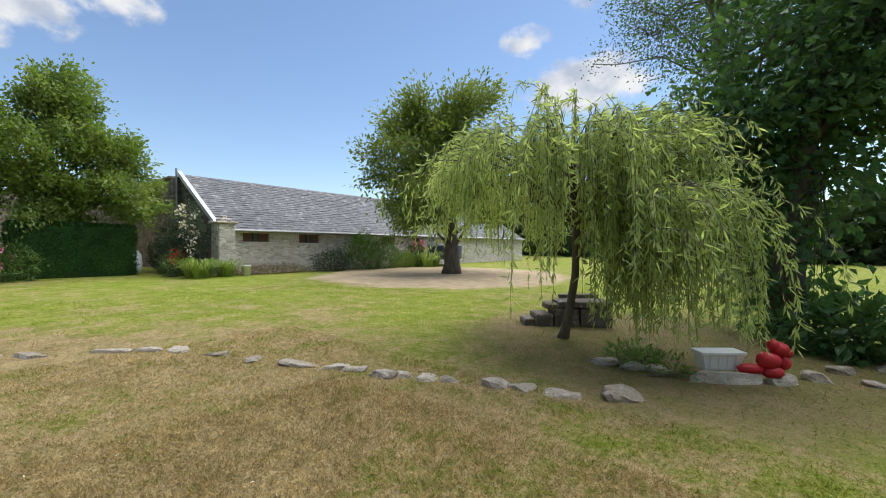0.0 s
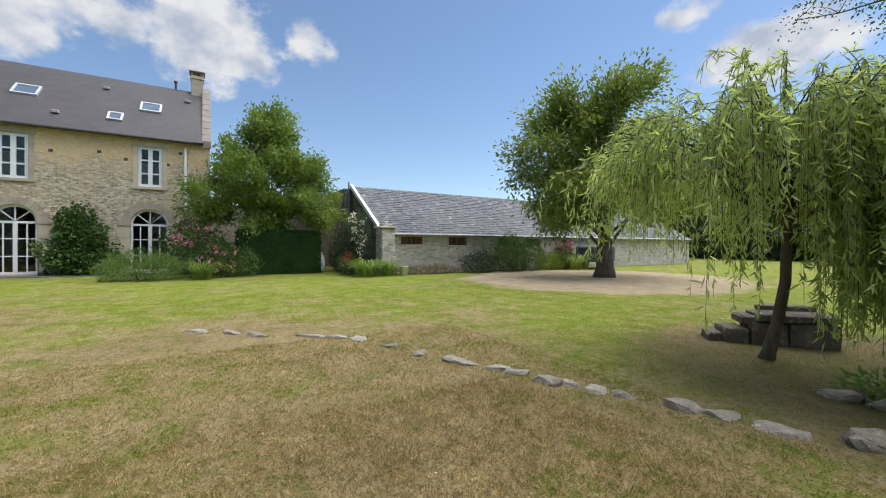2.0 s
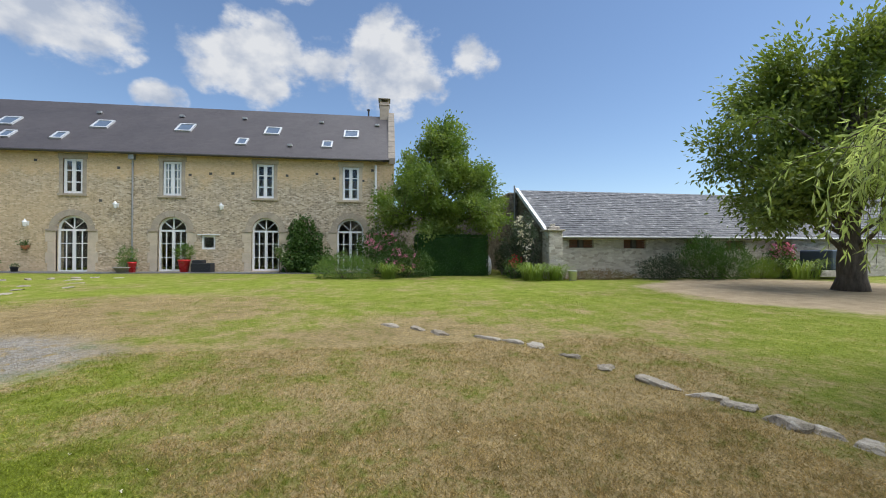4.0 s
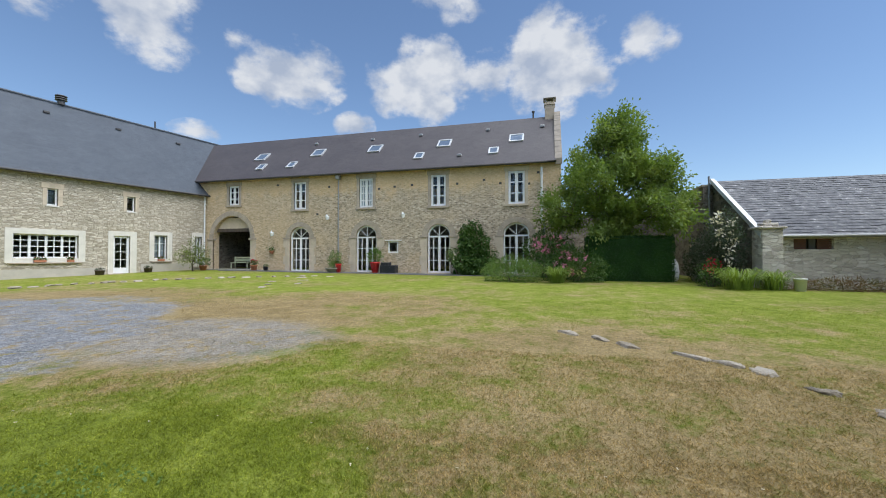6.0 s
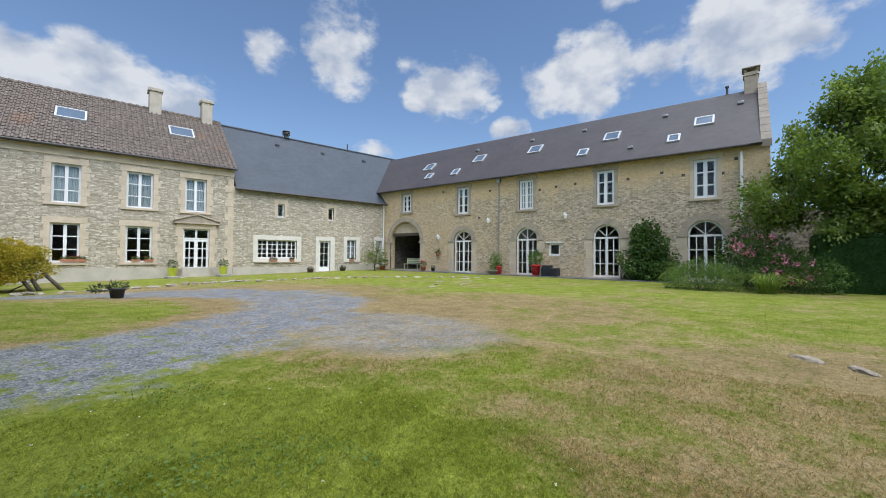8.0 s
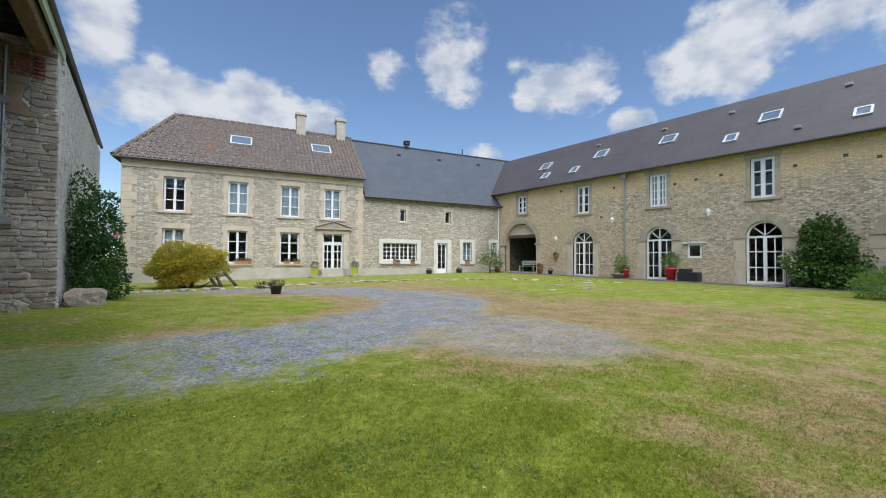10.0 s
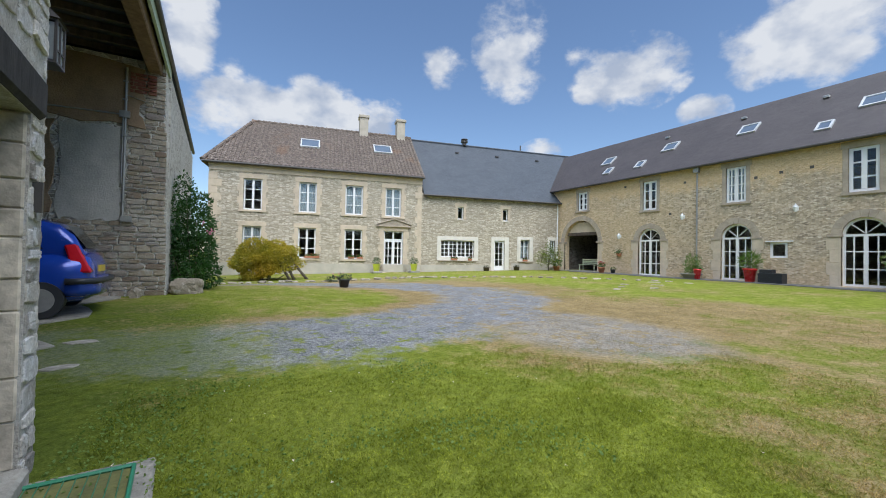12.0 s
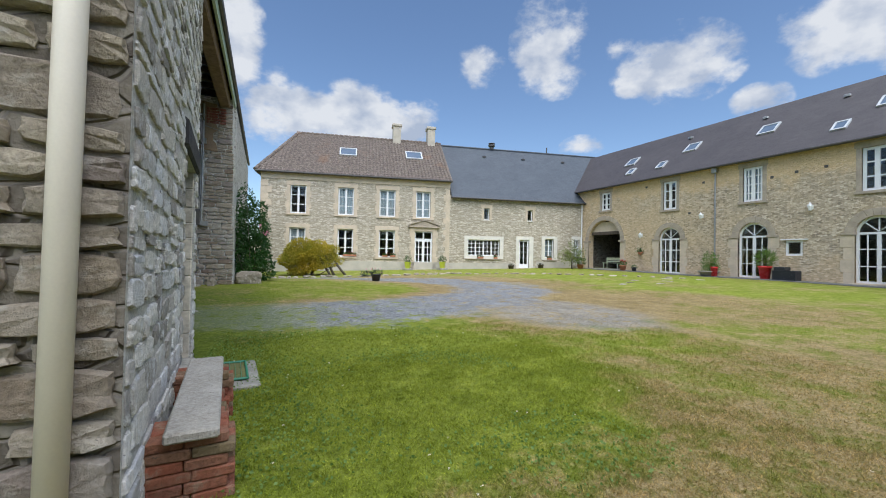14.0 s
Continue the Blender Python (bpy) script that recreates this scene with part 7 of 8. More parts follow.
pot("tall_red_planter", at_ground(-24.0, -11.3), "tall glossy red planter with a spiky pale plant", REDPOT, 0.2, 0.3, 0.72, SHRUB_LEAF, [(0, 0, 1.1, 0.4, 0.4, 0.45)], 420, (0.28, 0.035), 81)
pot("stone_bowl", at_ground(-23.9, -14.2), "wide grey stone bowl planted with a leafy shrub", STONEPOT, 0.35, 0.55, 0.32, SHRUB_LEAF, [(-0.1, 0, 0.9, 0.35, 0.45, 0.5), (0, 0.1, 0.5, 0.4, 0.4, 0.2)], 620, (0.16, 0.045), 82)
pot("small_red_pot", at_ground(-23.7, -13.75, 0, 0.0), "small red flower pot beside the stone bowl", REDPOT, 0.13, 0.19, 0.6, IVY_LEAF, [(0, 0, 0.65, 0.15, 0.15, 0.1)], 60, (0.1, 0.05), 83)
pot("terracotta_pot", at_ground(-23.7, -20.3), "terracotta pot with orange-red flowers", TERRACOTTA, 0.16, 0.24, 0.42, IVY_LEAF, [(0, 0, 0.55, 0.25, 0.25, 0.18)], 160, (0.1, 0.06), 84, flowers=(CRIMSON, [(0, 0, 0.65, 0.22, 0.22, 0.14)], 12, 0.09))
pot("terracotta_pot", at_ground(-23.9, -19.5), "small black pot with low leaves", BLACKPOT, 0.12, 0.17, 0.3, IVY_LEAF, [(0, 0, 0.35, 0.15, 0.15, 0.1)], 60, (0.08, 0.05), 85)
pot("terracotta_pot", at_ground(-23.6, -24.55), "terracotta pot of leafy plants at the house corner", TERRACOTTA, 0.18, 0.26, 0.35, IVY_LEAF, [(0, 0, 0.6, 0.4, 0.4, 0.3)], 300, (0.12, 0.06), 86)


def wicker_box():
    t = thing("black_storage_box", at_ground(-24.05, -10.35, -90), "black woven rattan storage box against the wall", "storage box")
    black = plain("black_rattan", (0.022, 0.024, 0.03), 0.55, vary=0.3, scale=30, grain=60, relief=0.8)
    s = Shape()
    s.box(-0.5, 0.5, -0.3, 0.3, 0.0, 0.52)
    s.make("body", black, t, bevel=0.02)
    Shape().box(-0.05, 0.46, -0.28, 0.26, 0.525, 0.7).make("lid", black, t, bevel=0.02)
    ribs = Shape()
    for k in range(9):
        z = 0.04 + 0.055 * k
        ribs.box(-0.51, 0.51, 0.3, 0.312, z, z + 0.03)
    ribs.make("slat", black, t)


wicker_box()


def standard_rose():
    t = twig_tree("standard_rose", at_ground(-23.6, -6.15), "small standard rose with pale blooms on a thin stem", BARK, SHRUB_LEAF, [(0, 0, -0.05, 0.02), (0, 0, 0.5, 0.018), (0, 0, 1.0, 0.016)],
                  [(0, 0, 1.25, 0.32, 0.32, 0.28)], 26, 14, (0.07, 0.04), 5, 0.08, seed=91, category="rose")
    rg = np.random.default_rng(92)
    F, _ = blob_points(rg, [(0, 0, 1.25, 0.36, 0.36, 0.3)], 26, 0.9)
    leaf_mesh("flowers", CREAM, np.repeat(F, 6, 0), rg.normal(0, 1, (26 * 6, 3)), 0.06, 0.05, t, 92)


standard_rose()


def wall_lamp(y, z):
    t = thing("wall_lamp", pose(-24.6, y, z, 0, 0, -90), "white wall lantern with a pointed hood on a bracket", "wall lamp", "lamps on the long house")
    s = Shape()
    s.box(-0.06, 0.06, 0.0, 0.03, -0.12, 0.12).tube([(0, 0.02, 0.0), (0, 0.14, 0.08), (0, 0.2, 0.12)], 0.015, 6)
    s.make("bracket", WHITE, t)
    Shape().lathe([(0.12, 0.02), (0.115, 0.05), (0.03, 0.16), (0.012, 0.22)], 12, (0, 0.2, 0.02)).make("hood", WHITE, t)
    Shape().lathe([(0.07, -0.2), (0.1, -0.05), (0.1, 0.02)], 8, (0, 0.2, 0.02)).make("shade", plain("milky_glass", (0.75, 0.75, 0.72), 0.3), t)
    return t


for y, z in ((-15.04, 4.2), (-9.55, 4.2), (-19.44, 3.15)):
    wall_lamp(y, z)


def hanging_basket():
    t = thing("hanging_basket", pose(-24.45, -19.45, 1.95), "terracotta wall basket with red geraniums", "hanging basket")
    Shape().lathe([(0.06, -0.22), (0.16, -0.1), (0.18, 0.0), (0.15, 0.0)], 12).make("basket", TERRACOTTA, t)
    Shape().tube([(-0.15, 0, 0.0), (-0.15, 0, 0.3)], 0.01, 5).make("hook", DARKZINC, t)
    rg = np.random.default_rng(4)
    leaf_mesh("foliage", IVY_LEAF, rg.normal(0, 0.1, (140, 3)) + [0, 0, 0.08], rg.normal(0, 1, (140, 3)), 0.08, 0.06, t, 4)


hanging_basket()


def garden_bench():
    t = thing("garden_bench", pose(-25.5, -23.0, ground_z(-25.2, -23) + 0.06, 0, 0, 90), "pale green wooden garden bench inside the gateway", "bench")
    green = plain("pale_green_paint", (0.5, 0.54, 0.38), 0.6, vary=0.15)
    for k in range(4):
        Shape().box(-0.8, 0.8, -0.22 + 0.115 * k, -0.13 + 0.115 * k, 0.42, 0.45).make("slat", green, t, bevel=0.005)
    for k in range(3):
        Shape().box(-0.8, 0.8, 0.24, 0.27, 0.52 + 0.13 * k, 0.61 + 0.13 * k).make("back_slat", green, t, bevel=0.005)
    for x in (-0.72, 0.72):
        Shape().box(x - 0.035, x + 0.035, -0.2, -0.13, 0, 0.42).box(x - 0.035, x + 0.035, 0.2, 0.27, 0, 0.9).box(x - 0.03, x + 0.03, -0.2, 0.24, 0.37, 0.42).make("leg", green, t, bevel=0.006)


garden_bench()
bench_floor = Shape().box(-30.0, -24.0, -25.0, -21.2, 0.2, 0.6).make("passage_floor", CONCRETE)
tagged(bench_floor, "grey concrete floor of the gateway passage", "floor", kind="structure")
for nm, cx, cy, ang, w_, d_, zz in (("pavement_long_house", -24.0, -9.8, 0, 1.25, 26.0, 0.0),):
    s = Shape()
    n = 26
    for k in range(n):
        y0, y1 = -23.0 + k * 0.88, -23.0 + (k + 1) * 0.88
        z0, z1 = ground_z(-24, y0) + 0.03, ground_z(-24, y1) + 0.03
        s.add([(-24.6, y0, z0), (-23.35, y0, z0), (-23.35, y1, z1), (-24.6, y1, z1), (-24.6, y0, z0 - 0.3), (-23.35, y0, z0 - 0.3), (-23.35, y1, z1 - 0.3), (-24.6, y1, z1 - 0.3)], [(0, 1, 2, 3), (1, 5, 6, 2), (0, 4, 5, 1), (3, 2, 6, 7)])
    tagged(s.make("pavement", plain("dark_grey_paving", (0.15, 0.15, 0.15), 0.9, vary=0.35, scale=2, grain=25, relief=0.5)), "dark grey paving strip along the long house", "paving", kind="structure")

# ---- by the manor ----
for u, seed in ((15.2, 95), (12.5, 96)):
    p = AP @ Vector((u, 0.75, 0))
    g = thing("topiary_pot", pose(p.x, p.y, ground_z(p.x, p.y) + 0.05), "lime green square pot with a clipped ball shrub", "plant pot", "pots flanking the manor door")
    Shape().box(-0.35, 0.35, -0.3, 0.3, -0.1, 0.08).make("slab", CONCRETE, g, bevel=0.02)
    Shape().lathe([(0.2, 0.08), (0.27, 0.52), (0.29, 0.53), (0.29, 0.58), (0.24, 0.58)], 4).make("pot", LIMEPOT, g)
    rg = np.random.default_rng(seed)
    P, d = blob_points(rg, [(0, 0, 0.78, 0.26, 0.26, 0.24)], 700, 0.85)
    leaf_mesh("foliage", HEDGE_LEAF, P, d + rg.normal(0, 0.4, (700, 3)), 0.05, 0.03, g, seed)
pot("dark_pot", at_ground(-4.45, -17.6), "dark pot with trailing withered plant on the lawn", BLACKPOT, 0.17, 0.23, 0.34, GREY_LEAF, [(0, 0, 0.4, 0.28, 0.25, 0.12), (0.45, 0, 0.34, 0.32, 0.18, 0.14)], 300, (0.13, 0.035), 97, flowers=(PINK, [(0.2, 0, 0.5, 0.5, 0.3, 0.15)], 8, 0.05))
rg_ = random.Random(8)
for u, x_ in ((19.3, 0.5), (19.8, 0.5), (16.3, 0.4), (16.9, 0.4), (9.2, 0.5), (7.9, 0.3), (3.1, 0.4)):
    p = AP @ Vector((u, 0.06, 1.22))
    wb = thing("window_box", pose(p.x, p.y, p.z, 0, 0, -11.86), "small window box of geraniums on the sill", "window box", "window boxes on the manor")
    Shape().box(-x_ / 2, x_ / 2, -0.08, 0.08, 0.0, 0.14).make("trough", TERRACOTTA, wb, bevel=0.008)
    rg = np.random.default_rng(int(u * 10))
    leaf_mesh("foliage", IVY_LEAF, rg.uniform(-1, 1, (120, 3)) * [x_ / 2, 0.1, 0.07] + [0, 0, 0.2], rg.normal(0, 1, (120, 3)), 0.08, 0.05, wb, 3)
    leaf_mesh("flowers", CRIMSON, rg.uniform(-1, 1, (14, 3)) * [x_ / 2, 0.1, 0.06] + [0, 0, 0.25], rg.normal(0, 1, (14, 3)), 0.06, 0.05, wb, 4)
for k, (u, v_, rz_) in enumerate(((6.7, 0.5, 0), (4.1, 0.5, 10))):
    p = AP @ Vector((u, v_, 0))
    pot("boot_tub", pose(p.x, p.y, ground_z(p.x, p.y) + 0.02), "small brown tub beside the glazed door", OLDWOOD, 0.2, 0.24, 0.28, GREY_LEAF, [(0, 0, 0.32, 0.2, 0.2, 0.08)], 80, (0.08, 0.04), 98 + k, "tubs by the glazed door")


def prop_poles():
    for k, (x, dx) in enumerate(((-3.3, -0.9), (-3.0, -0.5), (-2.6, -0.7))):
        z = ground_z(x, -24.4)
        s = Shape().tube([(x + dx, -24.0, z - 0.03), (x + dx * 0.5, -24.1, z + 0.55), (x, -24.3, z + 1.25)], [0.08, 0.07, 0.055], 8)
        tagged(s.make("prop_log", BARK, smooth=True), "grey weathered log propping the golden shrub", "log", "logs under the golden shrub")


prop_poles()

# ---- at the barn ----
jar = thing("white_jar", at_ground(-21.8, 5.35), "tall white rounded garden jar at the hedge end", "jar")
Shape().lathe([(0.16, 0), (0.24, 0.12), (0.28, 0.45), (0.23, 0.85), (0.13, 1.02), (0.15, 1.06), (0.1, 1.06)], 18).make("body", plain("white_glazed_stoneware", (0.74, 0.74, 0.72), 0.5, vary=0.1), jar, smooth=True)
pot("stone_pot", at_ground(-22.0, 6.4), "small pale pot by the barn gable", STONEPOT, 0.16, 0.22, 0.32, GREY_LEAF, [(0, 0, 0.4, 0.15, 0.15, 0.1)], 60, (0.08, 0.04), 99)
tub = thing("white_bucket", at_ground(-17.75, 8.45), "white plastic bucket beside the barn pier", "bucket")
Shape().lathe([(0.16, 0), (0.2, 0.42), (0.21, 0.42), (0.21, 0.46), (0.18, 0.46)], 16).make("body", WHITE, tub, smooth=True)
trail = thing("blue_trailer", at_ground(-17.6, 22.4, 0), "dull blue covered trailer standing by the barn", "trailer")
Shape().box(-0.8, 0.8, -1.0, 1.0, 0.45, 1.45).make("body", plain("dull_blue_tarp", (0.06, 0.085, 0.12), 0.7, vary=0.25), trail, bevel=0.06)
for sx in (-0.8, 0.8):
    Shape().tube([(sx - 0.08, 0, 0.3), (sx + 0.08, 0, 0.3)], 0.3, 16).make("wheel", BLACKPOT, trail)
Shape().tube([(0, -1.0, 0.45), (0, -1.9, 0.42)], 0.04, 8).make("drawbar", ZINC, trail)


# ---- at the shed ----
def brick_bench():
    t = thing("stone_bench", pose(0.87, -2.26, ground_z(0.87, -2.26), 0, 0, 4.0), "grey stone slab bench resting on red brick piers", "bench")
    slab = Shape().box(-0.135, 0.135, -0.87, 0.87, 0.39, 0.45)
    slab.make("seat", stone_piece_material("lichened_slab", [(0.4, 0.38, 0.34), (0.46, 0.43, 0.38)], (0.55, 0.53, 0.48)), t, bevel=0.012)
    brick = stone_piece_material("old_red_brick", [(0.22, 0.07, 0.045), (0.32, 0.11, 0.065), (0.26, 0.14, 0.09), (0.2, 0.16, 0.09)], (0.36, 0.28, 0.2))
    me = Shape().box(-0.11, 0.11, -0.052, 0.052, -0.03, 0.03).make("brick", brick, t, bevel=0.008)
    data = me.data
    bpy.data.objects.remove(me)
    rg = random.Random(2)
    for y0 in (-0.66, 0.62):
        for c in range(6):
            z = 0.0 + 0.065 * c + 0.03
            for i in range(2):
                for j in range(3):
                    ob = new("brick", data)
                    ob.parent = t
                    ob.matrix_basis = pose((-0.1 + 0.226 * i) + (0.03 if c % 2 else -0.01), y0 + 0.115 * (j - 1), z, 0, 0, rg.uniform(-4, 4))
    for c in range(4):
        for j in range(9):
            ob = new("brick", data)
            ob.parent = t
            ob.matrix_basis = pose(-0.05 + rg.uniform(-0.03, 0.02), -0.45 + 0.112 * j, 0.03 + 0.065 * c, 0, 0, rg.uniform(-5, 5))


brick_bench()


def drain_slab():
    t = thing("drain_cover", pose(0.92, -3.95, ground_z(0.9, -3.95), 0, 0, 4), "concrete drain slab under a green mesh frame", "drain cover")
    Shape().box(-0.42, 0.45, -0.58, 0.5, -0.1, 0.035).make("slab", CONCRETE, t, bevel=0.015)
    g = plain("green_wire", (0.03, 0.2, 0.11), 0.5, vary=0.15)
    s = Shape()
    for a, b in (((-0.3, -0.45), (0.28, -0.45)), ((-0.3, 0.3), (0.28, 0.3)), ((-0.3, -0.45), (-0.3, 0.3)), ((0.28, -0.45), (0.28, 0.3))):
        s.tube([(*a, 0.06), (*b, 0.06)], 0.014, 6)
    for k in range(9):
        x = -0.3 + 0.58 * (k + 1) / 10
        s.tube([(x, -0.45, 0.06), (x, 0.3, 0.06)], 0.003, 4)
    s.make("mesh_frame", g, t)
    Shape().box(-0.29, 0.27, -0.44, 0.29, 0.035, 0.05).make("moss", plain("wet_moss", (0.13, 0.13, 0.04), 0.8, vary=0.5, scale=8, grain=50, relief=0.8), t)


drain_slab()


def lantern():
    t = thing("lantern", pose(1.5, -5.12, 2.92, 0, 0, 90) @ Matrix.Scale(0.88, 4), "black-framed glass wall lantern on the shed", "wall lamp")
    s = Shape()
    for x in (-0.1, 0.1):
        for y in (0.06, 0.24):
            s.box(x - 0.01, x + 0.01, y - 0.01, y + 0.01, 0, 0.34)
    s.box(-0.11, 0.11, 0.05, 0.25, -0.02, 0.0).box(-0.11, 0.11, 0.05, 0.25, 0.34, 0.36)
    s.box(-0.1, 0.1, 0.235, 0.245, 0.1, 0.112).box(-0.006, 0.006, 0.235, 0.247, 0, 0.34)
    s.add([(-0.13, 0.03, 0.36), (0.13, 0.03, 0.36), (0.13, 0.27, 0.36), (-0.13, 0.27, 0.36), (0, 0.15, 0.5)], [(3, 2, 1, 0), (0, 1, 4), (1, 2, 4), (2, 3, 4), (3, 0, 4)])
    s.box(-0.03, 0.03, -0.02, 0.05, 0.1, 0.26)
    s.make("frame", DARKZINC, t)
    g = Shape().box(-0.095, 0.095, 0.065, 0.235, 0.01, 0.33).make("shade", plain("frosted_glass", (0.3, 0.33, 0.35), 0.25), t)


lantern()
pipe = Shape()
pipe.tube([(1.2, -0.84, -0.05), (1.182, -0.84, 2.2), (1.14, -0.84, 6.8)], 0.053, 20)
pipe.tube([(1.172, -0.84, 3.4), (1.171, -0.84, 3.46)], 0.061, 20)
tagged(pipe.make("downpipe", plain("cream_plastic_pipe", (0.74, 0.67, 0.56), 0.45, vary=0.06, scale=3), smooth=True), "cream plastic downpipe on the shed corner", "downpipe")
cond = Shape()
cond.tube([(2.47, -14.73, 2.4), (2.47, -14.73, 6.5)], 0.03, 8).tube([(2.52, -14.73, 3.3), (2.52, -14.73, 5.2)], 0.018, 8).tube([(2.47, -14.72, 5.2), (4.9, -14.72, 5.14)], 0.022, 8).tube([(2.5, -14.73, 3.35), (2.42, -14.73, 3.22), (2.1, -14.73, 3.21)], 0.018, 8).tube([(2.45, -14.73, 5.75), (1.95, -14.73, 5.62)], 0.012, 6)
cond.box(2.26, 2.5, -14.8, -14.66, 2.28, 2.44).box(2.37, 2.6, -14.8, -14.67, 5.12, 5.3)
for _z in (2.8, 4.1, 4.6, 5.6, 6.1):
    cond.box(2.43, 2.54, -14.79, -14.69, _z, _z + 0.04)
tagged(cond.make("conduit", ZINC), "grey pipework fixed to the shed wall", "pipe")


def car():
    t = thing("parked_car", pose(2.38, -12.05, 0.21, 0, 0, 3) @ Matrix.Scale(1.15, 4), "blue hatchback car parked in the open shed", "car")
    blue = plain("blue_car_paint", (0.014, 0.06, 0.4), 0.2, 0.2, vary=0.06, coat=0.6)
    black = plain("dark_car_trim", (0.03, 0.032, 0.036), 0.5, vary=0.1)
    dark_glass = plain("dark_car_glass", (0.02, 0.025, 0.028), 0.05)

    def loft(name, mat, sections, sides=28, power=4.0):
        """Rounded cross-sections (x, half width, low, high) joined along the car."""
        s = Shape()
        v = []
        for x, w, lo, hi in sections:
            for q in range(sides):
                a = 2 * math.pi * q / sides
                c, sn = math.cos(a), math.sin(a)
                r = (abs(c) ** power + abs(sn) ** power) ** (-1 / power)
                v.append((x, w * r * c, (lo + hi) / 2 + (hi - lo) / 2 * r * sn))
        m = len(sections)
        f = [(i * sides + q, i * sides + (q + 1) % sides, (i + 1) * sides + (q + 1) % sides, (i + 1) * sides + q) for i in range(m - 1) for q in range(sides)]
        f += [tuple(range(sides)), tuple((m - 1) * sides + q for q in range(sides))]
        return s.add(v, f).make(name, mat, t, smooth=True)

    loft("body", blue, [(-0.02, 0.66, 0.38, 0.9), (0.04, 0.78, 0.3, 1.02), (0.14, 0.84, 0.24, 1.08), (0.5, 0.87, 0.2, 1.08), (2.4, 0.87, 0.2, 1.05), (3.4, 0.86, 0.2, 0.98), (4.0, 0.8, 0.24, 0.85), (4.2, 0.62, 0.34, 0.7)])
    loft("cabin", blue, [(0.12, 0.68, 0.9, 1.12), (0.26, 0.68, 0.9, 1.38), (0.46, 0.66, 0.9, 1.56), (0.75, 0.65, 0.9, 1.64), (1.6, 0.66, 0.9, 1.67), (2.3, 0.64, 0.9, 1.58), (2.9, 0.7, 0.9, 1.15)], power=5)
    loft("bumper", blue, [(-0.12, 0.5, 0.36, 0.62), (-0.07, 0.74, 0.33, 0.66), (0.08, 0.86, 0.3, 0.68), (0.3, 0.885, 0.3, 0.66)])
    Shape().tube([(0.3, -0.9, 0.6), (0.06, -0.87, 0.6), (-0.08, -0.72, 0.6), (-0.135, -0.3, 0.6), (-0.135, 0.3, 0.6), (-0.08, 0.72, 0.6), (0.06, 0.87, 0.6), (0.3, 0.9, 0.6)], 0.05, 8).make("bumper_strip", black, t, smooth=True)
    lens = plain("red_lens", (0.5, 0.01, 0.02), 0.12, vary=0.08, coat=0.5)
    for sgn in (-1, 1):
        l = Shape()
        a, b = sorted((sgn * 0.6, sgn * 0.835))
        l.add([(-0.03, a, 0.74), (-0.03, b, 0.74), (0.22, b, 0.74), (0.22, a, 0.74), (0.2, sgn * 0.63, 1.22), (0.2, sgn * 0.72, 1.22), (0.36, sgn * 0.74, 1.2), (0.36, sgn * 0.63, 1.2)],
              [(0, 1, 2, 3), (4, 7, 6, 5), (0, 4, 5, 1) if sgn > 0 else (0, 5, 4, 1), (1, 5, 6, 2) if sgn > 0 else (1, 4, 7, 2), (2, 6, 7, 3) if sgn > 0 else (2, 7, 6, 3), (3, 7, 4, 0) if sgn > 0 else (3, 6, 5, 0)])
        l.make("tail_light", lens, t, bevel=0.025)
        for x in (0.6, 3.15):
            Shape().tube([(x, sgn * 0.68, 0.3), (x, sgn * 0.89, 0.3)], 0.3, 24).make("wheel", black, t)
            Shape().tube([(x, sgn * 0.885, 0.3), (x, sgn * 0.9, 0.3)], 0.19, 20).make("hubcap", ZINC, t)
        g = Shape().prism([(0.62, 1.12), (2.4, 1.12), (2.1, 1.5), (0.78, 1.52)], sgn * 0.665, sgn * 0.69)
        g.make("side_window", dark_glass, t)
    Shape().add([(0.115, -0.56, 1.14), (0.115, 0.56, 1.14), (0.385, 0.5, 1.53), (0.385, -0.5, 1.53)], [(0, 1, 2, 3)]).make("rear_window", dark_glass, t, at=pose(-0.02, 0, 0.01))
    Shape().box(-0.05, -0.02, -0.26, 0.26, 0.74, 0.85).make("number_plate", plain("yellow_plate", (0.7, 0.5, 0.05), 0.4), t)


car()

# ---- stones of the shed's near corner ----
_shed = bpy.data.objects["cart_shed"]
_wall = pose(1.28, -4.85, 0, 0, 0, 94.0)
lay_stones(_shed, _wall, 0.02, 3.9, 0.0, 4.7, stone_meshes(14, 5, FACESTONE), 6, (0.07, 0.2), (0.1, 0.36), 0.019, gap=0.02, jitter=0.025, holes=[(0.32, 1.56, 0.12, 2.38), (0.1, 1.76, 2.38, 2.66)])
lay_stones(_shed, END, 0.0, 2.1, 0.0, 3.1, stone_meshes(9, 7, ENDSTONE), 8, (0.11, 0.24), (0.24, 0.6), 0.05)

FARSTONE = stone_piece_material("brown_coursed_stone", [(0.24, 0.18, 0.14), (0.34, 0.29, 0.22), (0.42, 0.37, 0.3), (0.3, 0.26, 0.23)], (0.5, 0.48, 0.43))
_far = bpy.data.objects["far_wall"]
_face = pose(0, -14.8, 0)
_kinds = stone_meshes(8, 15, FARSTONE)
lay_stones(_far, _face, 1.46, 4.0, 0.1, 2.25, _kinds, 16, (0.1, 0.2), (0.2, 0.45), 0.045)
lay_stones(_far, _face, 1.52, 2.42, 2.25, 4.9, _kinds, 17, (0.1, 0.2), (0.2, 0.45), 0.04)
lay_stones(_far, _face, 1.58, 2.06, 4.9, 6.5, _kinds, 18, (0.1, 0.2), (0.2, 0.45), 0.04)
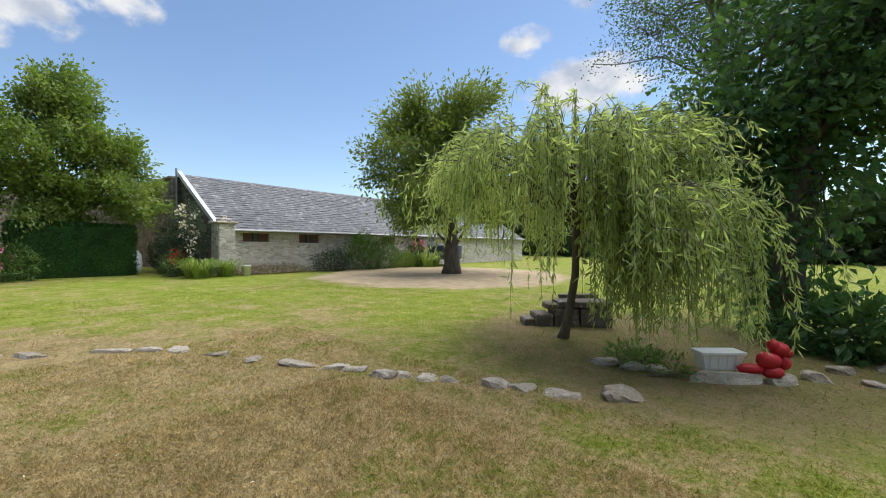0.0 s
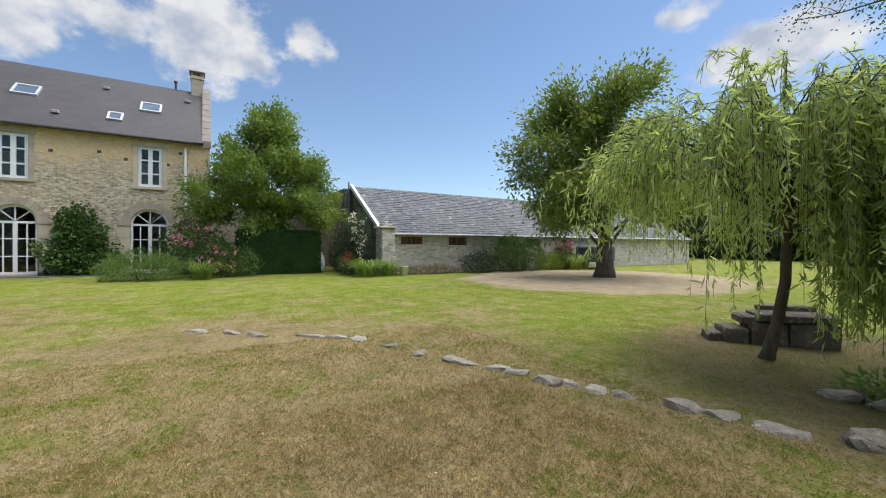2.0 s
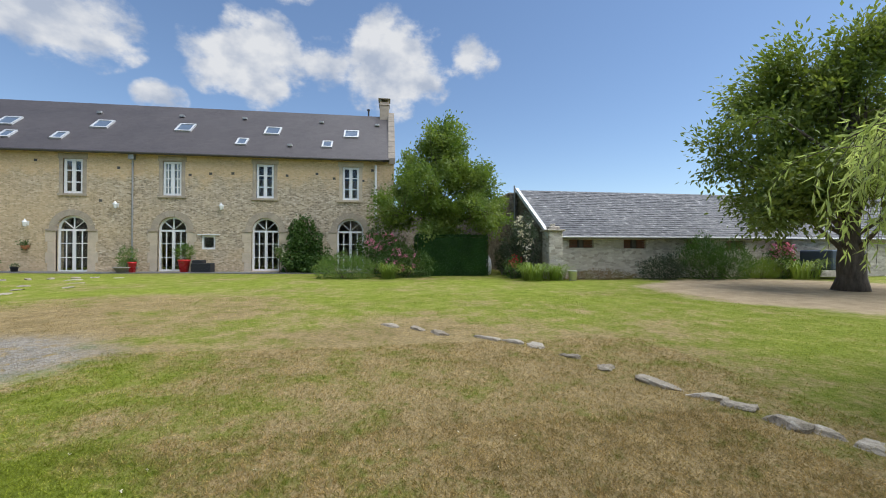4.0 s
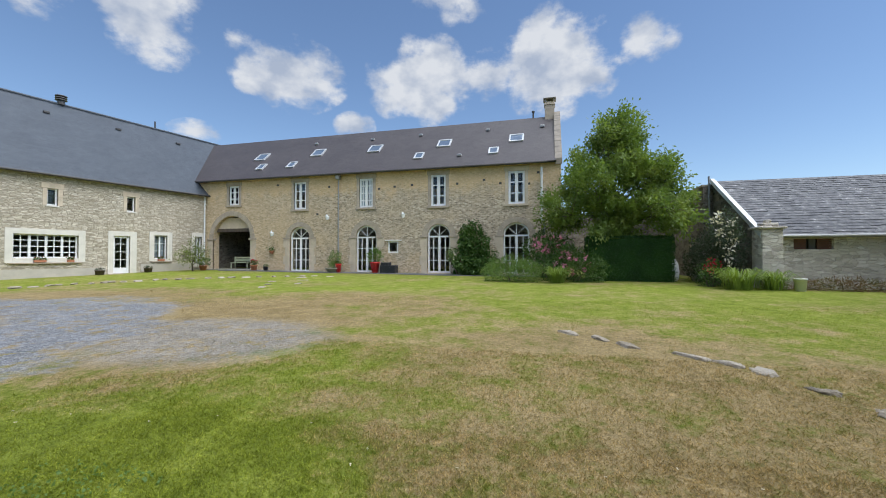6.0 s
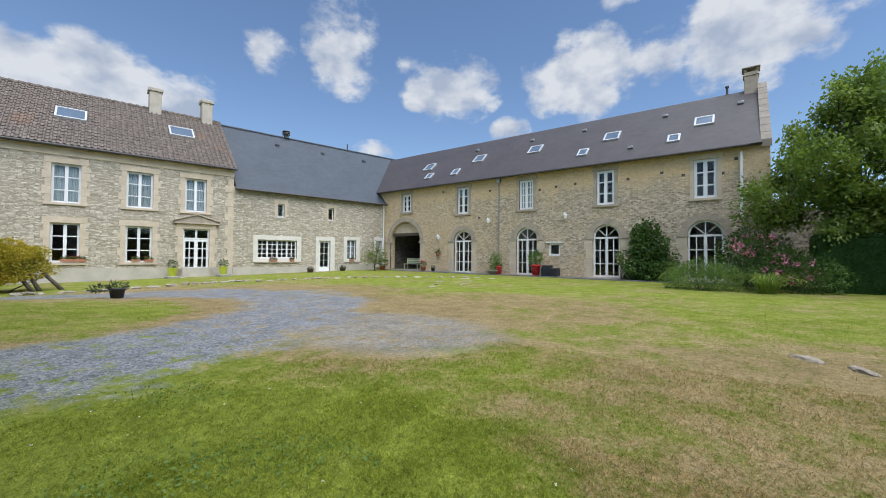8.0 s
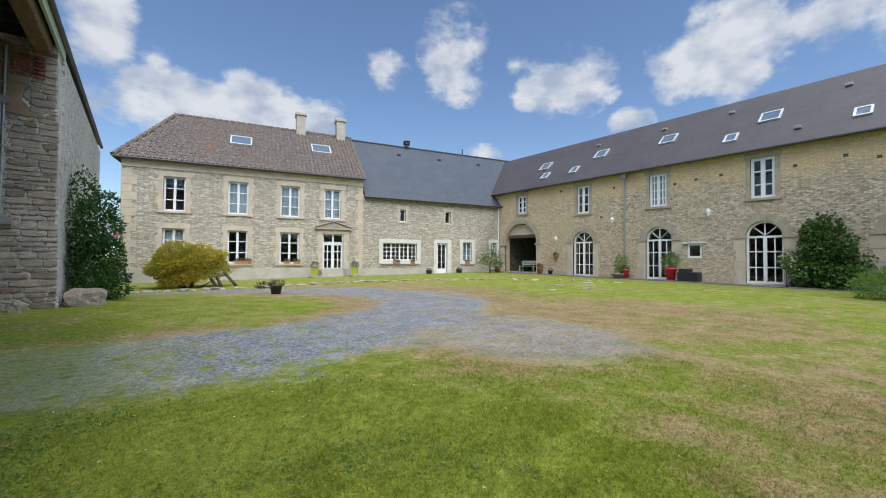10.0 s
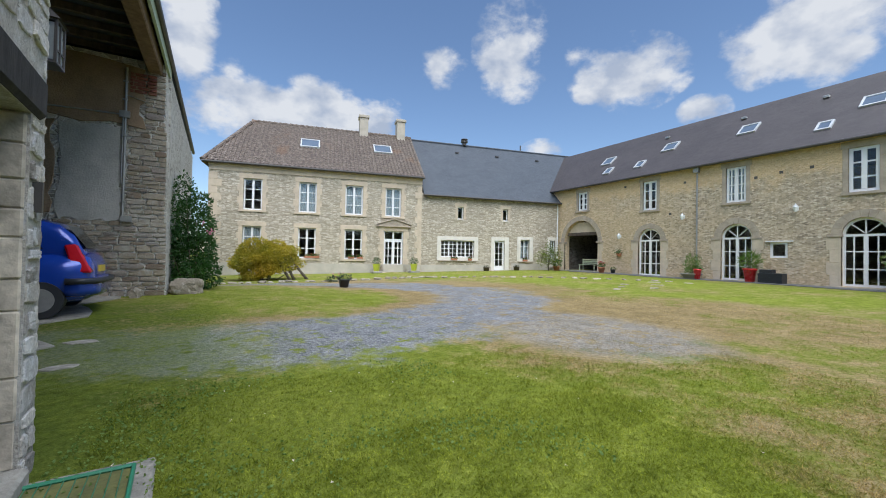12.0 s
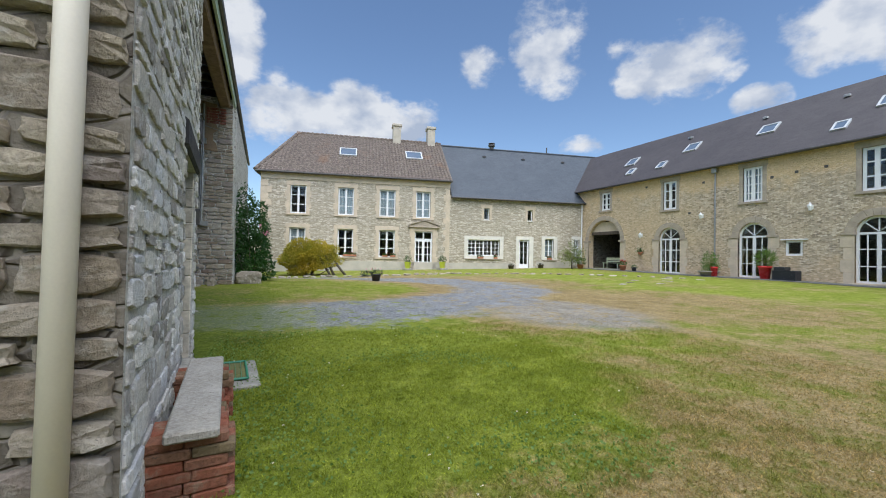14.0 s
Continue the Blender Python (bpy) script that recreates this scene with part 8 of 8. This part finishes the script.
_brick = stone_meshes(4, 19, stone_piece_material("dull_red_brick", [(0.2, 0.07, 0.05), (0.28, 0.1, 0.07), (0.24, 0.12, 0.09)], (0.34, 0.2, 0.16)))
lay_stones(_far, pose(0, -14.75, 0), 1.78, 2.4, 5.85, 6.45, _brick, 20, (0.09, 0.1), (0.21, 0.24), 0.03)
